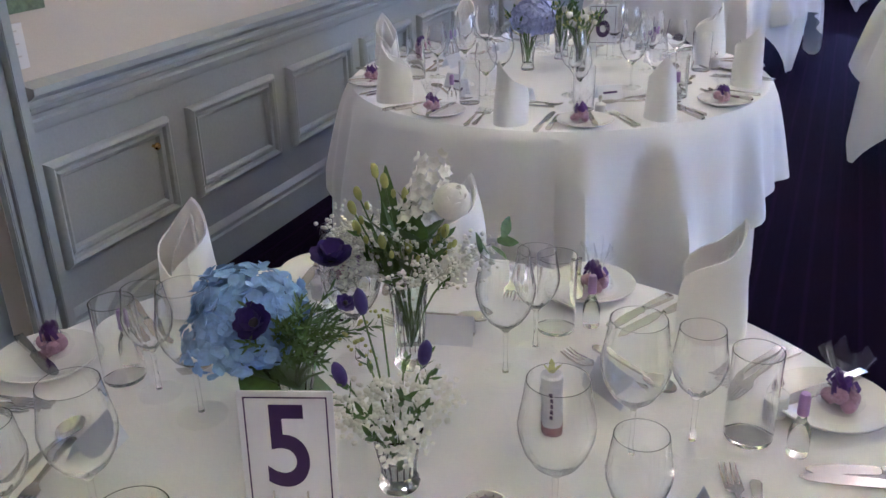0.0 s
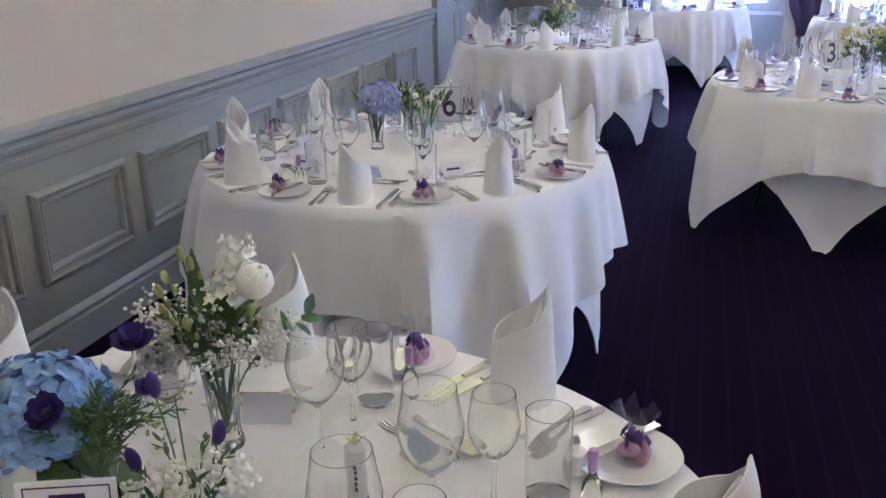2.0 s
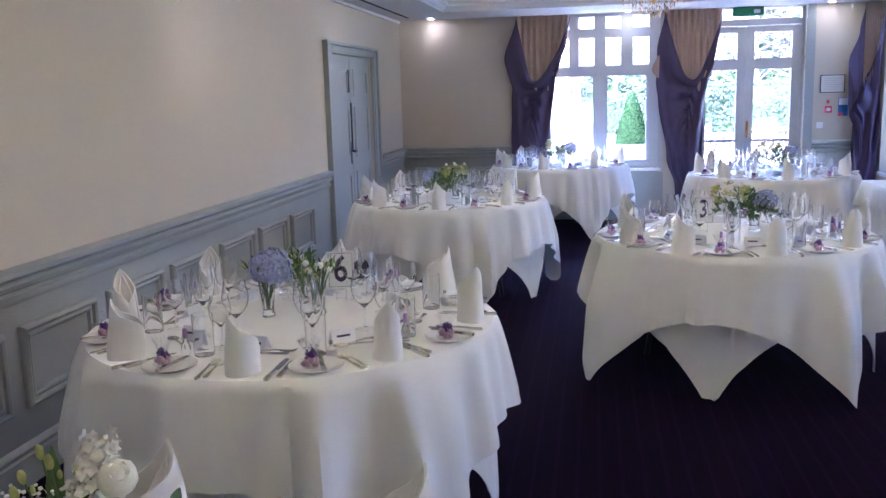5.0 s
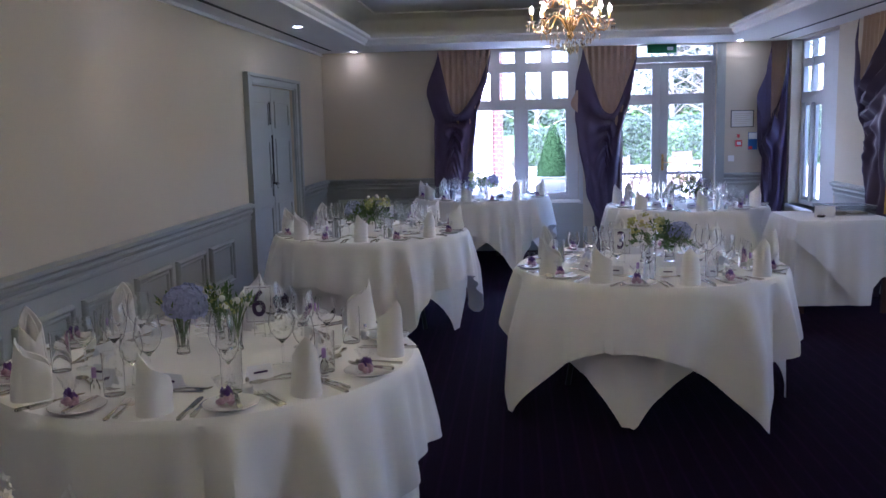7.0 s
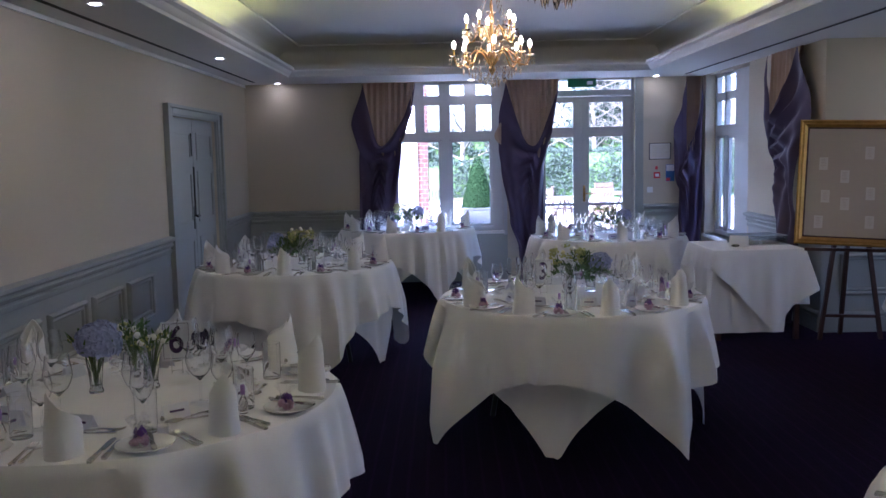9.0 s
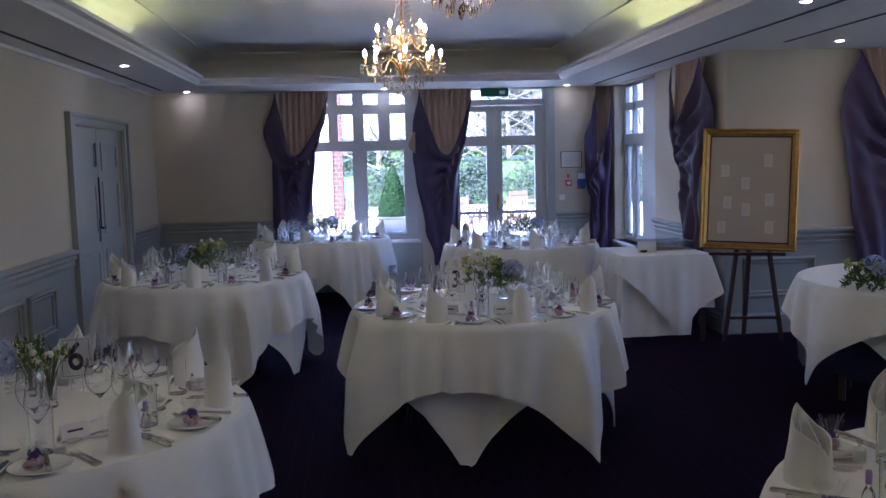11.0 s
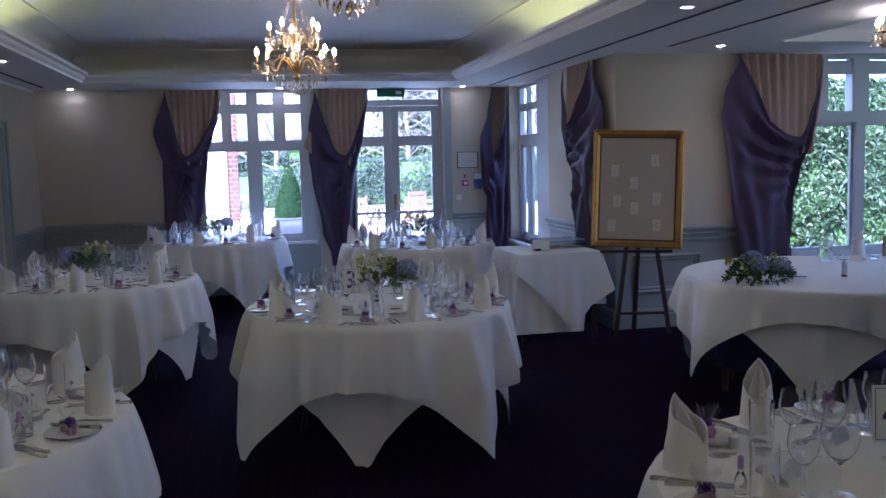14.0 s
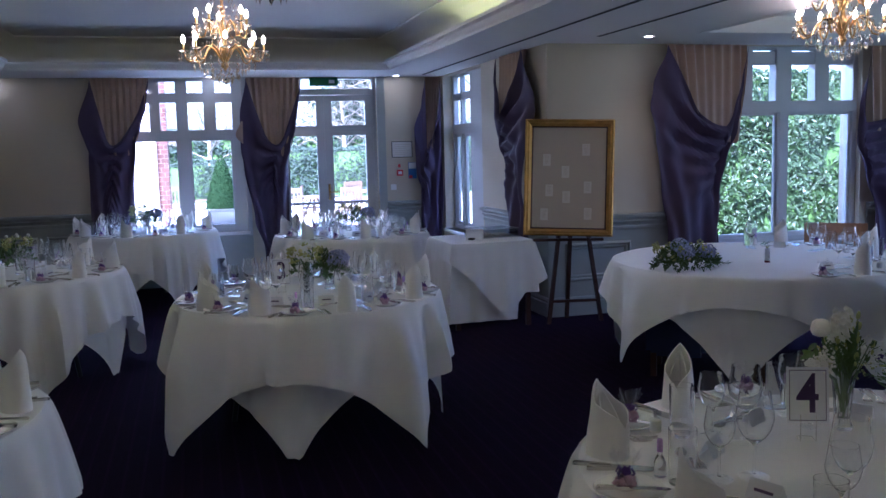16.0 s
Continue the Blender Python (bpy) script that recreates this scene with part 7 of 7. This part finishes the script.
def wing(x0, x1, y0, y1, h):
    """A brick wing of the house with a white-framed window."""
    w = thing("house_wing", (0, 0, OUT), "white rendered wing of the house with a red brick corner", "house")
    part("wall", boxes((x0, x1 - 0.175, y0 + 0.03, y1, 0, h)), RENDERED, w, "white rendered wall", smooth=False)
    part("pier", boxes((x1 - 0.175, x1, y0, y1, 0, h)), MORTAR, w, "brick corner pier", smooth=False)
    part("roof", boxes((x0 - 0.2, x1 + 0.2, y0 - 0.2, y1 + 0.2, h, h + 0.15)), PLANTER, w, smooth=False)
    for k in range(3):
        a = x1 - 0.36 - 0.28 * k
        part("post", boxes((a, a + 0.05, y0 - 0.25, y0 - 0.2, 0, h)), CARD, w, "white veranda post", smooth=False)
    me = None
    n = 0
    for r in range(int(h / 0.075)):
        for s in range(2):
            x = x1 - 0.172 + (0.0 if s == 0 else (0.06 if r % 2 == 0 else 0.115))
            wide = (0.105 if r % 2 else 0.05) if s == 0 else (0.052 if r % 2 else 0.107)
            key = round(wide, 3)
            if me is None:
                me = {}
            if key not in me:
                ob = part("brick", boxes((0, wide, -0.012, 0, 0, 0.065), bevel=0.002), BRICK, w, smooth=False)
                me[key] = ob.data
            else:
                ob = new("brick", me[key])
                ob.parent = w
            ob.matrix_basis = pose(x, y0, 0.01 + 0.075 * r)
    # the rest of the brickwork, away from the corner
    verts, faces = [], []
    for r in range(int(h / 0.075)):
        for s in range(int((y1 - y0) / 0.225)):
            y = y0 + 0.225 * s + (0.11 if r % 2 else 0)
            k = len(verts)
            z = 0.01 + 0.075 * r
            X = x1
            for xx in (X, X + 0.01):
                verts += [(xx, y, z), (xx, y + 0.205, z), (xx, y + 0.205, z + 0.065), (xx, y, z + 0.065)]
            faces += [(k + 4, k + 5, k + 6, k + 7), (k, k + 1, k + 5, k + 4), (k + 2, k + 3, k + 7, k + 6), (k + 1, k + 2, k + 6, k + 5), (k + 3, k, k + 4, k + 7)]
    m = bpy.data.meshes.new("side_brickwork")
    m.from_pydata(verts, [], faces)
    m.materials.append(BRICK)
    ob = new("side_brickwork", m)
    ob.parent = w
    tagged(ob, kind="stuff")


wing(-3.4, 0.27, 16.0, 16.3, 3.3)
